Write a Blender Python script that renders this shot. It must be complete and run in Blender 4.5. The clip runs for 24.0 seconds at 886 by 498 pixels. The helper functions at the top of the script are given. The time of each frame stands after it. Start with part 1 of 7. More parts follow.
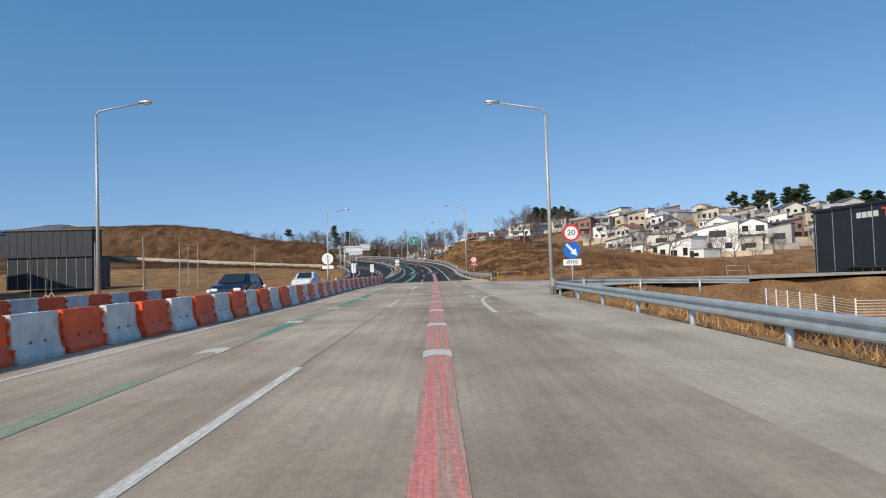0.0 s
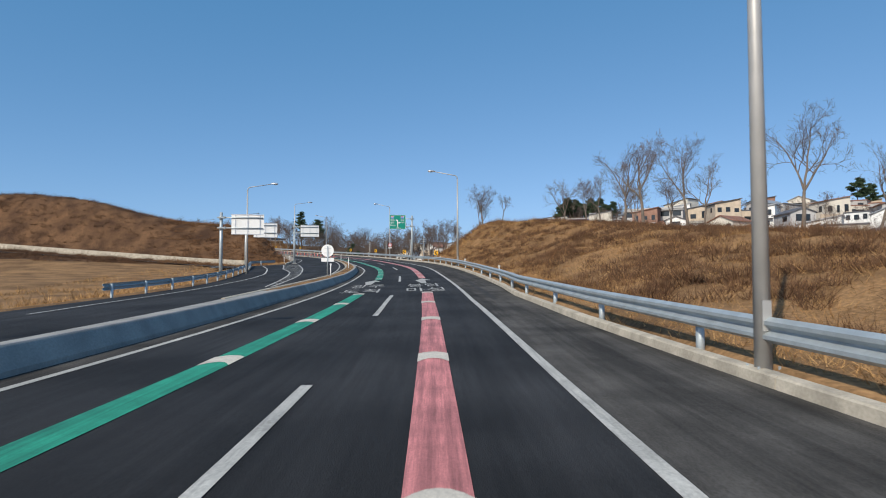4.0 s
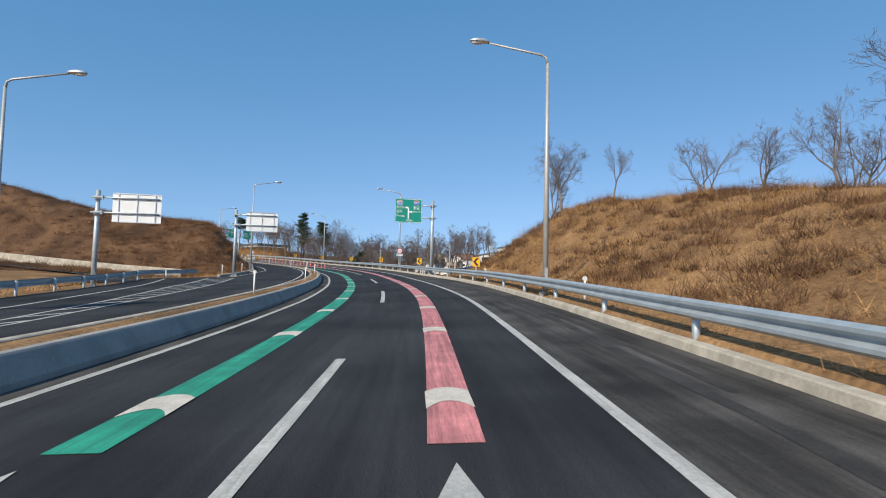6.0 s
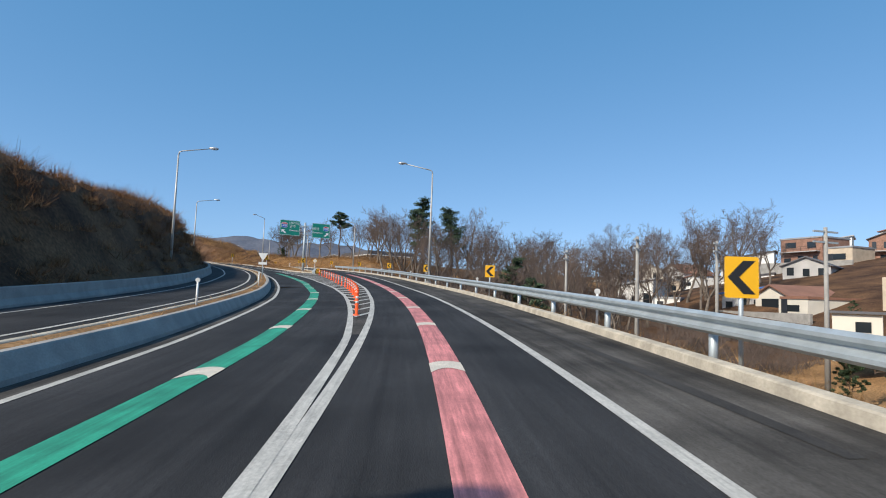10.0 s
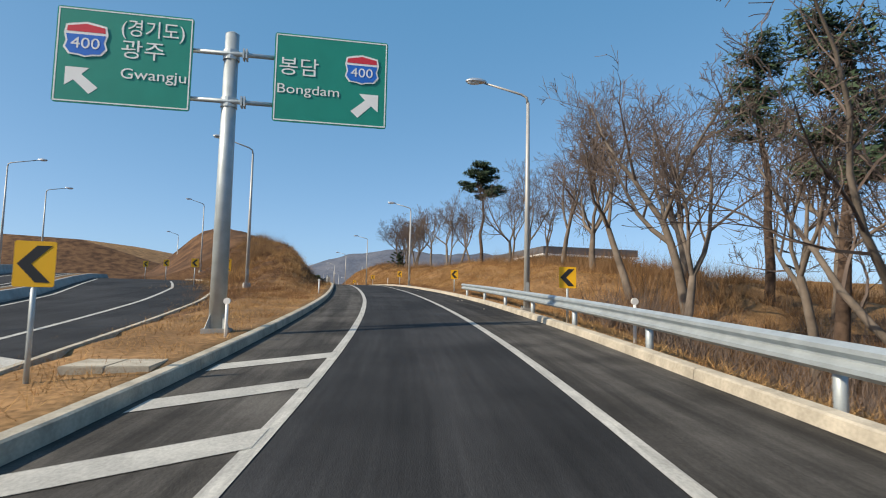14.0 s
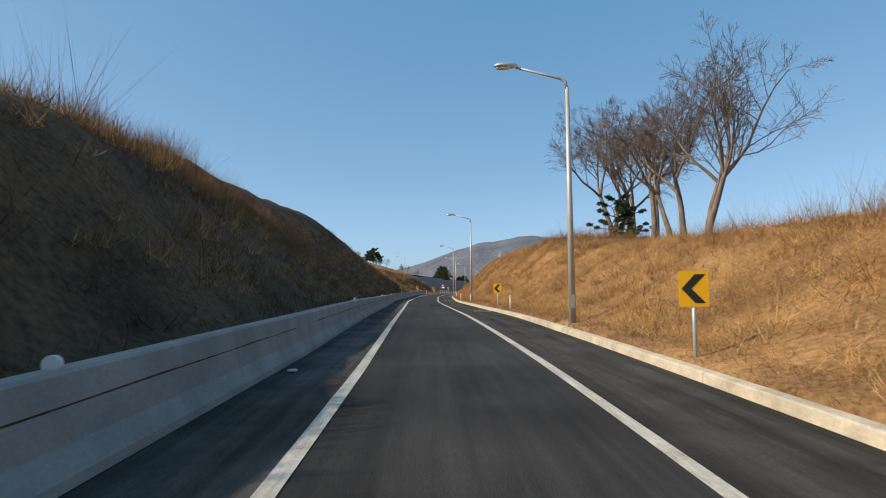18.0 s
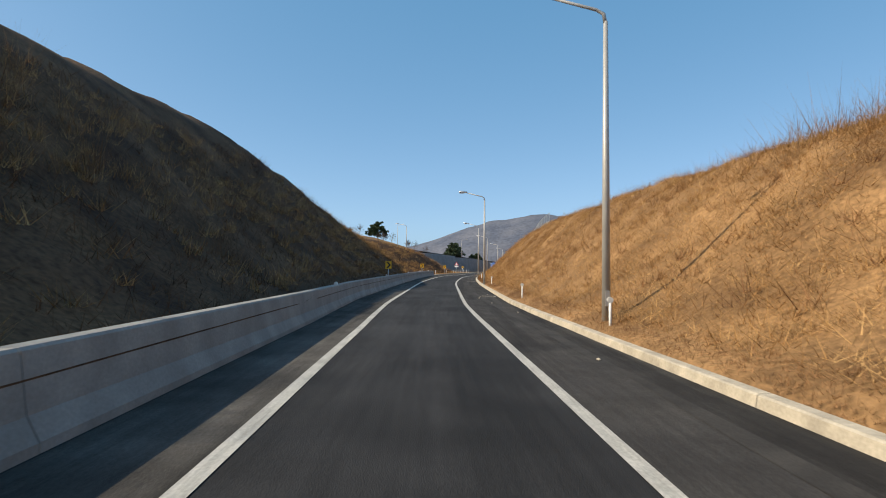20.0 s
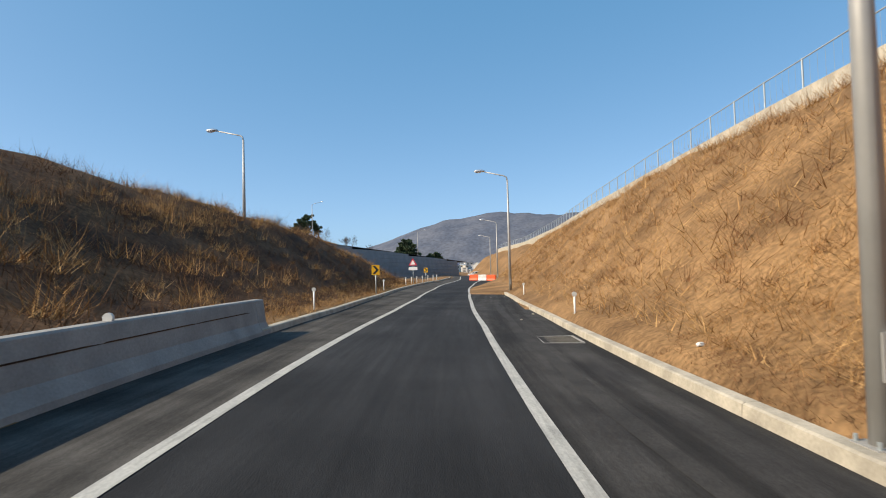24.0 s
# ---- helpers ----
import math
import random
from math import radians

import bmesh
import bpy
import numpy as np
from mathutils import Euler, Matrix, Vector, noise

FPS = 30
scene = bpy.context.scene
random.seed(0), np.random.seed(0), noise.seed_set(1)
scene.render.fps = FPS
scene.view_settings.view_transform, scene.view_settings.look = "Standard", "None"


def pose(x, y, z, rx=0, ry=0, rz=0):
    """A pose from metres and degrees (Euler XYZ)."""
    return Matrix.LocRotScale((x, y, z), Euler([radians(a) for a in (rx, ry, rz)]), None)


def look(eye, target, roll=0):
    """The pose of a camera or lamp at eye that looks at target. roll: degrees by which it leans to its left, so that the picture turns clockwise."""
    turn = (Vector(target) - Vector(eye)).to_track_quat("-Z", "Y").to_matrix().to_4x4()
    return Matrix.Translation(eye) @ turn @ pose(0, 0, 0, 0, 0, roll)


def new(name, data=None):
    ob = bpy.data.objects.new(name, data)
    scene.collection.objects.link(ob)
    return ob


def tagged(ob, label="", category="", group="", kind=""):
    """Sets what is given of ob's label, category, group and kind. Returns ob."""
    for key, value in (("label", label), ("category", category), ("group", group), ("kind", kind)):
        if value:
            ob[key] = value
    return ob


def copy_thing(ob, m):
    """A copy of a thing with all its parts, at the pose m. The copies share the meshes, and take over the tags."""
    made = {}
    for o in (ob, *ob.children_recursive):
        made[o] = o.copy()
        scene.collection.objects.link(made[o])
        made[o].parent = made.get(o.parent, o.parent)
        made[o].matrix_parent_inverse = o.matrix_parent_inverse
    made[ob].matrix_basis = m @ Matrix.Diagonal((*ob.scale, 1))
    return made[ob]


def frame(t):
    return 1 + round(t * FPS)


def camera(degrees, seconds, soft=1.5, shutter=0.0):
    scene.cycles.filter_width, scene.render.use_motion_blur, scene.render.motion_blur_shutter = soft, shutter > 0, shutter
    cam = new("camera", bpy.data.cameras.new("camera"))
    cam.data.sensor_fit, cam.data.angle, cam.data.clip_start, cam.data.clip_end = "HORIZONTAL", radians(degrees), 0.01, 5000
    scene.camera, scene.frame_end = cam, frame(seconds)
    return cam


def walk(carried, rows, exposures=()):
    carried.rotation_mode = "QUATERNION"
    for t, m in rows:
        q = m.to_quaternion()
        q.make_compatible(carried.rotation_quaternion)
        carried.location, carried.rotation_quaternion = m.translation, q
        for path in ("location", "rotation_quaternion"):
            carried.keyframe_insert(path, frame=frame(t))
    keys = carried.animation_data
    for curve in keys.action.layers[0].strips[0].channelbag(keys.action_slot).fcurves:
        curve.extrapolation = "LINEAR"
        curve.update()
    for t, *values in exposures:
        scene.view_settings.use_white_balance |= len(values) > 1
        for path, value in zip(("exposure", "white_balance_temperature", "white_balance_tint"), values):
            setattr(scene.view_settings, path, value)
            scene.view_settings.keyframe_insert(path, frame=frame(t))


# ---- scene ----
cam = camera(73.09, 24.0, soft=1.05, shutter=0.05)

# seconds, x, y, z, heading, tilt, lean
ROWS = [
    (0.0, -0.000, -0.000, -0.000, 0.008, 1.994, -1.984),
    (0.5, -0.108, 9.020, 0.016, 0.254, 2.033, -1.641),
    (1.0, -0.279, 18.161, 0.061, 0.486, 2.065, -1.338),
    (1.5, -0.449, 27.391, 0.110, 0.502, 1.980, -1.398),
    (2.0, -0.629, 36.683, 0.112, 0.474, 2.020, -1.349),
    (2.5, -0.799, 46.051, 0.113, 0.347, 2.218, -1.131),
    (3.0, -0.929, 55.507, 0.124, 0.059, 2.115, -0.804),
    (3.5, -1.023, 65.044, 0.148, -0.102, 2.192, -0.464),
    (4.0, -1.109, 74.655, 0.211, -0.033, 2.472, -0.163),
    (4.5, -1.215, 84.331, 0.347, 0.127, 2.794, 0.076),
    (5.0, -1.506, 94.062, 0.619, 0.289, 3.209, 0.241),
    (5.5, -1.843, 103.704, 0.954, 1.060, 3.452, 0.651),
    (6.0, -2.549, 113.172, 1.283, 2.373, 3.788, 1.278),
    (6.5, -3.260, 122.588, 1.706, 3.684, 3.863, 1.588),
    (7.0, -4.242, 132.162, 2.138, 5.071, 3.963, 1.662),
    (7.5, -5.564, 141.752, 2.571, 6.530, 4.129, 1.867),
    (8.0, -7.163, 151.252, 2.949, 8.125, 4.261, 2.160),
    (8.5, -9.016, 160.694, 3.355, 10.029, 4.321, 2.577),
    (9.0, -11.053, 170.201, 3.817, 12.205, 4.334, 2.706),
    (9.5, -13.687, 179.919, 4.305, 14.627, 4.291, 2.468),
    (10.0, -16.757, 189.739, 4.794, 17.055, 4.745, 2.127),
    (10.5, -20.263, 199.528, 5.283, 19.242, 4.714, 1.921),
    (11.0, -24.112, 209.174, 5.767, 21.175, 4.581, 1.882),
    (11.5, -28.220, 218.550, 6.248, 23.069, 4.440, 1.924),
    (12.0, -32.558, 227.485, 6.753, 25.074, 4.545, 1.844),
    (12.5, -37.063, 236.119, 7.256, 26.661, 4.676, 1.699),
    (13.0, -41.765, 244.703, 7.815, 28.083, 4.799, 1.722),
    (13.5, -46.750, 253.317, 8.455, 29.568, 4.964, 1.497),
    (14.0, -51.996, 261.673, 9.067, 31.629, 5.241, 1.153),
    (14.5, -57.664, 270.066, 9.597, 34.068, 5.324, 0.956),
    (15.0, -63.779, 278.363, 10.158, 36.247, 5.520, 0.780),
    (15.5, -70.285, 286.390, 10.726, 38.343, 5.559, 0.892),
    (16.0, -76.884, 294.120, 11.289, 40.052, 5.338, 0.539),
    (16.5, -83.862, 301.860, 11.819, 41.310, 4.981, 0.405),
    (17.0, -91.140, 309.666, 12.310, 42.317, 4.778, 0.478),
    (17.5, -98.560, 317.411, 12.688, 43.253, 4.436, 0.103),
    (18.0, -106.142, 325.039, 12.982, 44.019, 4.090, -0.500),
    (18.5, -113.839, 332.615, 13.205, 44.470, 3.654, -0.521),
    (19.0, -121.635, 340.268, 13.334, 44.679, 2.426, -0.242),
    (19.5, -129.522, 347.972, 13.370, 44.811, 1.904, 0.131),
    (20.0, -137.490, 355.718, 13.366, 44.941, 2.035, 0.430),
    (20.5, -145.524, 363.502, 13.374, 45.017, 2.575, 0.480),
    (21.0, -153.542, 371.390, 13.399, 44.925, 2.466, 0.078),
    (21.5, -161.463, 379.489, 13.458, 44.670, 2.461, -0.400),
    (22.0, -169.403, 387.652, 13.520, 44.212, 2.456, -0.517),
    (22.5, -177.283, 395.798, 13.611, 43.314, 2.468, -0.587),
    (23.0, -184.980, 404.058, 13.676, 42.321, 2.463, -0.835),
    (23.5, -192.574, 412.466, 13.748, 41.511, 2.390, -1.300),
    (24.0, -200.119, 420.911, 13.825, 40.427, 2.279, -1.446),
]
walk(cam, [(t, pose(x, y, z, 0, 0, turn) @ pose(0, 0, 0, 90 + tilt) @ pose(0, 0, 0, 0, 0, lean)) for t, x, y, z, turn, tilt, lean in ROWS],
     [(0.0, -0.35, 6500, 10), (5.0, -0.2, 6450, 10), (7.0, -0.06, 6550, 10), (9.0, -0.02, 6500, 10), (12.0, 0.0, 6750, 10), (15.0, 0.1, 7400, 10), (18.0, 0.12, 7700, 10), (21.0, 0.16, 7350, 10), (24.0, 0.16, 7200, 10)])

# ---- light ----
SUN_DIR = Vector((-0.52, -0.854, 0.72)).normalized()
world = bpy.data.worlds.new("sky")
scene.world = world
world.use_nodes = True
wn = world.node_tree.nodes
sky = wn.new("ShaderNodeTexSky")
sky.sky_type, sky.sun_disc = "NISHITA", False
sky.sun_elevation = math.asin(SUN_DIR.z)
sky.sun_rotation = math.atan2(SUN_DIR.x, SUN_DIR.y)
sky.air_density, sky.dust_density, sky.ozone_density, sky.altitude = 0.5, 1.2, 0.5, 0
wn["Background"].inputs["Strength"].default_value = 0.15
haze = wn.new("ShaderNodeHueSaturation")
haze.inputs["Saturation"].default_value, haze.inputs["Value"].default_value = 0.85, 0.76
# thin even veil over the whole sky
veil = wn.new("ShaderNodeVectorMath")
veil.operation = "ADD"
veil.inputs[1].default_value = (0.0, 1.03, 2.35)
world.node_tree.links.new(sky.outputs[0], haze.inputs["Color"])
world.node_tree.links.new(haze.outputs[0], veil.inputs[0])
world.node_tree.links.new(veil.outputs[0], wn["Background"].inputs["Color"])
sun_data = bpy.data.lights.new("sun", "SUN")
sun_data.energy, sun_data.angle, sun_data.color = 4.9, radians(0.53), (1.0, 0.91, 0.77)
sun = new("sun", sun_data)
sun.matrix_world = look((0, 0, 100), Vector((0, 0, 100)) - SUN_DIR)


# ---- materials ----
def mat(name, color, rough=0.8, metal=0.0, var=0.0, scale=3.0, bump=0.0, bscale=60.0, color2=None, fine=0.0, fscale=90.0, rand=0.0):
    """Base colour with a broad patchiness, a fine grain and relief."""
    m = bpy.data.materials.new(name)
    m.use_nodes = True
    nt = m.node_tree
    n, l = nt.nodes, nt.links
    b = n["Principled BSDF"]
    b.inputs["Roughness"].default_value, b.inputs["Metallic"].default_value = rough, metal
    b.inputs["Base Color"].default_value = (*color, 1)
    if rough >= 0.85 and not metal:
        b.inputs["Specular IOR Level"].default_value = 0.15
    geo = n.new("ShaderNodeNewGeometry")
    if var or color2:
        no = n.new("ShaderNodeTexNoise")
        no.inputs["Scale"].default_value, no.inputs["Detail"].default_value = scale, 6
        l.new(geo.outputs["Position"], no.inputs["Vector"])
        ramp = n.new("ShaderNodeValToRGB")
        c2 = color2 or tuple(min(1, c * (1 + var)) for c in color)
        c1 = color if color2 else tuple(c * (1 - var) for c in color)
        ramp.color_ramp.elements[0].position, ramp.color_ramp.elements[1].position = 0.35, 0.65
        ramp.color_ramp.elements[0].color, ramp.color_ramp.elements[1].color = (*c1, 1), (*c2, 1)
        l.new(no.outputs["Fac"], ramp.inputs["Fac"])
        out = ramp.outputs["Color"]
        if fine:
            f2 = n.new("ShaderNodeTexNoise")
            f2.inputs["Scale"].default_value, f2.inputs["Detail"].default_value = fscale, 3
            l.new(geo.outputs["Position"], f2.inputs["Vector"])
            mr = n.new("ShaderNodeMapRange")
            mr.inputs[1].default_value, mr.inputs[2].default_value = 0.3, 0.7
            mr.inputs[3].default_value, mr.inputs[4].default_value = 1 - fine, 1 + fine
            l.new(f2.outputs["Fac"], mr.inputs[0])
            mul = n.new("ShaderNodeVectorMath")
            mul.operation = "MULTIPLY"
            l.new(out, mul.inputs[0])
            l.new(mr.outputs[0], mul.inputs[1])
            out = mul.outputs[0]
        if rand:
            oi = n.new("ShaderNodeNewGeometry")
            mr = n.new("ShaderNodeMapRange")
            mr.inputs[3].default_value, mr.inputs[4].default_value = 1 - rand, 1 + rand
            l.new(oi.outputs["Random Per Island"], mr.inputs[0])
            mul = n.new("ShaderNodeVectorMath")
            mul.operation = "MULTIPLY"
            l.new(out, mul.inputs[0])
            l.new(mr.outputs[0], mul.inputs[1])
            out = mul.outputs[0]
        l.new(out, b.inputs["Base Color"])
    if bump:
        bn = n.new("ShaderNodeTexNoise")
        bn.inputs["Scale"].default_value, bn.inputs["Detail"].default_value = bscale, 4
        l.new(geo.outputs["Position"], bn.inputs["Vector"])
        bp = n.new("ShaderNodeBump")
        bp.inputs["Strength"].default_value, bp.inputs["Distance"].default_value = bump, 0.02
        l.new(bn.outputs["Fac"], bp.inputs["Height"])
        l.new(bp.outputs["Normal"], b.inputs["Normal"])
    return m


ASPHALT = mat("asphalt", (0.030, 0.030, 0.031), 0.85, var=0.30, scale=0.30, fine=0.32, fscale=60, bump=0.5, bscale=70)
SHOULDER_DARK = mat("ramp shoulder asphalt", (0.036, 0.034, 0.033), 0.9, color2=(0.052, 0.049, 0.046), scale=0.6, fine=0.25, fscale=40, bump=0.5, bscale=60)
SHOULDER = mat("worn asphalt", (0.066, 0.061, 0.055), 0.9, var=0.32, scale=0.5, fine=0.25, fscale=40, bump=0.5, bscale=60)
CONCRETE_APRON = mat("pale concrete apron", (0.35, 0.30, 0.235), 0.9, color2=(0.47, 0.415, 0.335), scale=0.3, fine=0.10, fscale=14, bump=0.25, bscale=60)
CONCRETE_ROAD = mat("concrete pavement", (0.325, 0.262, 0.20), 0.9, color2=(0.455, 0.378, 0.298), scale=0.25, fine=0.10, fscale=14, bump=0.25, bscale=60)
CONCRETE = mat("cast concrete", (0.31, 0.30, 0.28), 0.85, var=0.14, scale=1.2, fine=0.1, fscale=25, bump=0.2, bscale=40)
KERB = mat("kerb concrete", (0.43, 0.385, 0.31), 0.9, var=0.2, scale=2.0, fine=0.12, fscale=25, bump=0.25, bscale=40)
WHITE_PAINT = mat("white road paint", (0.43, 0.415, 0.375), 0.7, var=0.12, scale=2.0, fine=0.2, fscale=30, bump=0.2, bscale=80)
GREEN_PAINT = mat("green road paint", (0.02, 0.26, 0.16), 0.7, var=0.15, scale=2.0, fine=0.15, fscale=40)
PINK_PAINT = mat("pink road paint", (0.55, 0.20, 0.19), 0.7, var=0.18, scale=1.5, fine=0.15, fscale=40)
STEEL = mat("galvanised steel", (0.43, 0.475, 0.49), 0.5, 0.45, var=0.10, scale=3.0, fine=0.05, fscale=40)
POLE = mat("painted lamp pole", (0.42, 0.41, 0.39), 0.5, 0.3, var=0.06, scale=3.0)
SIGN_GREEN = mat("green sign sheet", (0.0, 0.235, 0.175), 0.45, var=0.04, scale=2.0)
SIGN_WHITE = mat("white sign sheet", (0.78, 0.78, 0.76), 0.5, var=0.03, scale=2.0)
SIGN_RED = mat("red sign sheet", (0.62, 0.03, 0.05), 0.45, var=0.04, scale=2.0)
SIGN_BLUE = mat("blue sign sheet", (0.01, 0.14, 0.55), 0.45, var=0.04, scale=2.0)
SIGN_YELLOW = mat("amber sign sheet", (0.80, 0.42, 0.01), 0.5, var=0.04, scale=2.0)
SIGN_BLACK = mat("black sign sheet", (0.015, 0.015, 0.016), 0.5, var=0.1, scale=2.0)
ALU = mat("bare aluminium", (0.62, 0.63, 0.64), 0.4, 0.7, var=0.06, scale=2.0)
ORANGE = mat("orange plastic", (0.82, 0.095, 0.015), 0.5, var=0.12, scale=2.0)
WHITE_PLASTIC = mat("dusty white plastic", (0.62, 0.61, 0.58), 0.55, var=0.16, scale=2.5)
DIRT = mat("dry grass soil", (0.155, 0.088, 0.041), 0.95, color2=(0.31, 0.18, 0.083), scale=0.35, fine=0.35, fscale=8, bump=0.8, bscale=6)
MARK = mat("rubbed asphalt", (0.036, 0.034, 0.032), 0.85, color2=(0.058, 0.054, 0.05), scale=1.2, fine=0.25, fscale=40)
STRAW = mat("straw", (0.275, 0.142, 0.054), 0.9, color2=(0.50, 0.31, 0.137), scale=0.9, rand=0.45)
BRUSH = mat("brown brush", (0.15, 0.085, 0.045), 0.95, color2=(0.25, 0.15, 0.075), scale=0.6, rand=0.4)
RUSSET = mat("russet weeds", (0.165, 0.08, 0.04), 0.95, color2=(0.30, 0.165, 0.08), scale=0.7, rand=0.4)
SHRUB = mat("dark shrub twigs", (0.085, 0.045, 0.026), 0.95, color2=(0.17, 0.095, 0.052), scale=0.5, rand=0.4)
BARK = mat("grey bark", (0.17, 0.14, 0.115), 0.95, var=0.25, scale=2.0, bump=0.6, bscale=20)
PINE = mat("pine needles", (0.035, 0.06, 0.025), 0.8, var=0.4, scale=1.5, rand=0.35)

# brown soil, its colour lowered further to deepen the bank's shade
SHADED_BRUSH_SOIL = mat("brown brush soil darkened for shade", (0.055, 0.03, 0.018), 0.95, color2=(0.145, 0.08, 0.042), scale=0.3, fine=0.4, fscale=6, bump=0.9, bscale=5)
WORN_WHITE = mat("worn white paint", (0.42, 0.40, 0.36), 0.85, color2=(0.62, 0.60, 0.55), scale=3.0, fine=0.2, fscale=20)
WORN_PINK = mat("worn pink paint", (0.37, 0.29, 0.235), 0.85, color2=(0.60, 0.22, 0.20), scale=1.0, fine=0.2, fscale=20)
WORN_GREEN = mat("worn green paint", (0.34, 0.285, 0.22), 0.85, color2=(0.08, 0.27, 0.18), scale=1.0, fine=0.2, fscale=20)
CREAM_PAINT = mat("cream paint", (0.55, 0.50, 0.42), 0.8, var=0.12, scale=3.0, fine=0.15, fscale=30)
TAR = mat("joint tar", (0.15, 0.135, 0.115), 0.9, var=0.2, scale=3.0)
BARK_RED = mat("pine bark", (0.10, 0.068, 0.05), 0.95, var=0.3, scale=3.0, bump=0.6, bscale=20)
TWIG = mat("twigs", (0.13, 0.10, 0.085), 0.95, var=0.2, scale=1.0)
GLASS_DARK = mat("dark glass", (0.02, 0.025, 0.03), 0.08)
PAINT_NAVY = mat("navy car paint", (0.012, 0.02, 0.05), 0.2, 0.2)
PAINT_WHITE = mat("white car paint", (0.62, 0.63, 0.64), 0.25)


def streaks(m, across, along, dark, low, high, light=1.05, plan=False):
    """Long rubbed streaks in the driving direction over a material's colour."""
    n, l = m.node_tree.nodes, m.node_tree.links
    b = n["Principled BSDF"]
    src = b.inputs["Base Color"].links[0].from_socket
    geo, mp, no, mr, mul = n.new("ShaderNodeNewGeometry"), n.new("ShaderNodeMapping"), n.new("ShaderNodeTexNoise"), n.new("ShaderNodeMapRange"), n.new("ShaderNodeVectorMath")
    mp.inputs["Scale"].default_value = (across, along, 0.0)
    no.inputs["Scale"].default_value, no.inputs["Detail"].default_value, no.inputs["Roughness"].default_value = 1.0, 5, 0.65
    mr.inputs[1].default_value, mr.inputs[2].default_value, mr.inputs[3].default_value, mr.inputs[4].default_value = low, high, dark, light
    mul.operation = "MULTIPLY"
    if plan:
        geo = n.new("ShaderNodeAttribute")
        geo.attribute_name = "sd"
    l.new(geo.outputs["Vector" if plan else "Position"], mp.inputs["Vector"])
    l.new(mp.outputs[0], no.inputs["Vector"])
    l.new(no.outputs["Fac"], mr.inputs[0])
    l.new(src, mul.inputs[0])
    l.new(mr.outputs[0], mul.inputs[1])
    l.new(mul.outputs[0], b.inputs["Base Color"])


streaks(CONCRETE_ROAD, 0.30, 0.012, 0.78, 0.38, 0.58)
streaks(CONCRETE_ROAD, 5.0, 0.09, 0.90, 0.35, 0.60)
streaks(CONCRETE_ROAD, 0.7, 0.5, 0.86, 0.32, 0.55)
def by_plan(m, across, along, low, high):
    """Let a material's patches run with the road instead of the compass."""
    n, l = m.node_tree.nodes, m.node_tree.links
    at_, mp = n.new("ShaderNodeAttribute"), n.new("ShaderNodeMapping")
    at_.attribute_name = "sd"
    mp.inputs["Scale"].default_value = (across, along, 0.0)
    l.new(at_.outputs["Vector"], mp.inputs["Vector"])
    ramp = n["Color Ramp"]
    ramp.color_ramp.elements[0].position, ramp.color_ramp.elements[1].position = low, high
    l.new(mp.outputs[0], ramp.inputs["Fac"].links[0].from_node.inputs["Vector"])


by_plan(WORN_PINK, 11.0, 0.10, 0.40, 0.56)
by_plan(WORN_GREEN, 2.0, 0.13, 0.44, 0.6)
by_plan(WORN_WHITE, 9.0, 0.5, 0.32, 0.6)
streaks(CONCRETE_APRON, 0.5, 0.06, 0.80, 0.36, 0.56)
streaks(WORN_PINK, 26.0, 0.5, 0.84, 0.38, 0.6, 1.08, True)
streaks(PINK_PAINT, 9.0, 0.22, 0.62, 0.36, 0.6, 1.12, True)
streaks(PINK_PAINT, 26.0, 1.6, 0.78, 0.36, 0.6, 1.1, True)
streaks(GREEN_PAINT, 9.0, 0.22, 0.66, 0.36, 0.6, 1.15, True)
streaks(WHITE_PAINT, 14.0, 0.7, 0.74, 0.34, 0.56, 1.08, True)
streaks(ASPHALT, 1.1, 0.03, 0.80, 0.36, 0.62, 1.28, True)
streaks(ASPHALT, 7.0, 0.25, 0.86, 0.36, 0.62, 1.12, True)
for grey in (SHOULDER, SHOULDER_DARK):
    streaks(grey, 1.6, 0.055, 0.62, 0.40, 0.56, 1.2, True)
    streaks(grey, 6.0, 0.4, 0.84, 0.36, 0.6, 1.12, True)
    streaks(grey, 0.9, 0.9, 0.84, 0.38, 0.6, 1.12, True)


# ---- plan: the road's middle line every 20 m, the bank, and offsets from it ----
ROAD = [
    (0.63, -54.09, -1.65),
    (0.47, -40.00, -1.62),
    (0.23, -20.00, -1.59),
    (-0.00, -0.00, -1.56),
    (-0.31, 20.00, -1.49),
    (-0.69, 39.99, -1.45),
    (-0.98, 59.99, -1.43),
    (-1.15, 79.99, -1.29),
    (-1.68, 99.98, -0.74),
    (-3.04, 119.94, 0.02),
    (-5.27, 139.81, 0.93),
    (-8.77, 159.50, 1.74),
    (-13.40, 178.94, 2.70),
    (-19.66, 197.93, 3.64),
    (-27.26, 216.43, 4.58),
    (-36.12, 234.35, 5.59),
    (-45.86, 251.82, 6.78),
    (-56.67, 268.64, 7.95),
    (-68.77, 284.56, 9.03),
    (-81.86, 299.68, 10.11),
    (-95.53, 314.28, 10.99),
    (-109.62, 328.47, 11.53),
    (-123.89, 342.48, 11.79),
    (-138.22, 356.43, 11.81),
    (-152.54, 370.39, 11.83),
    (-166.53, 384.69, 11.94),
    (-180.39, 399.10, 12.08),
    (-193.85, 413.89, 12.20),
    (-207.01, 428.95, 12.27),
    (-219.30, 444.73, 12.27),
    (-230.61, 461.23, 12.27),
    (-240.88, 478.39, 12.27),
    (-250.09, 496.16, 12.27),
]

S0, DS = -60.0, 20.0


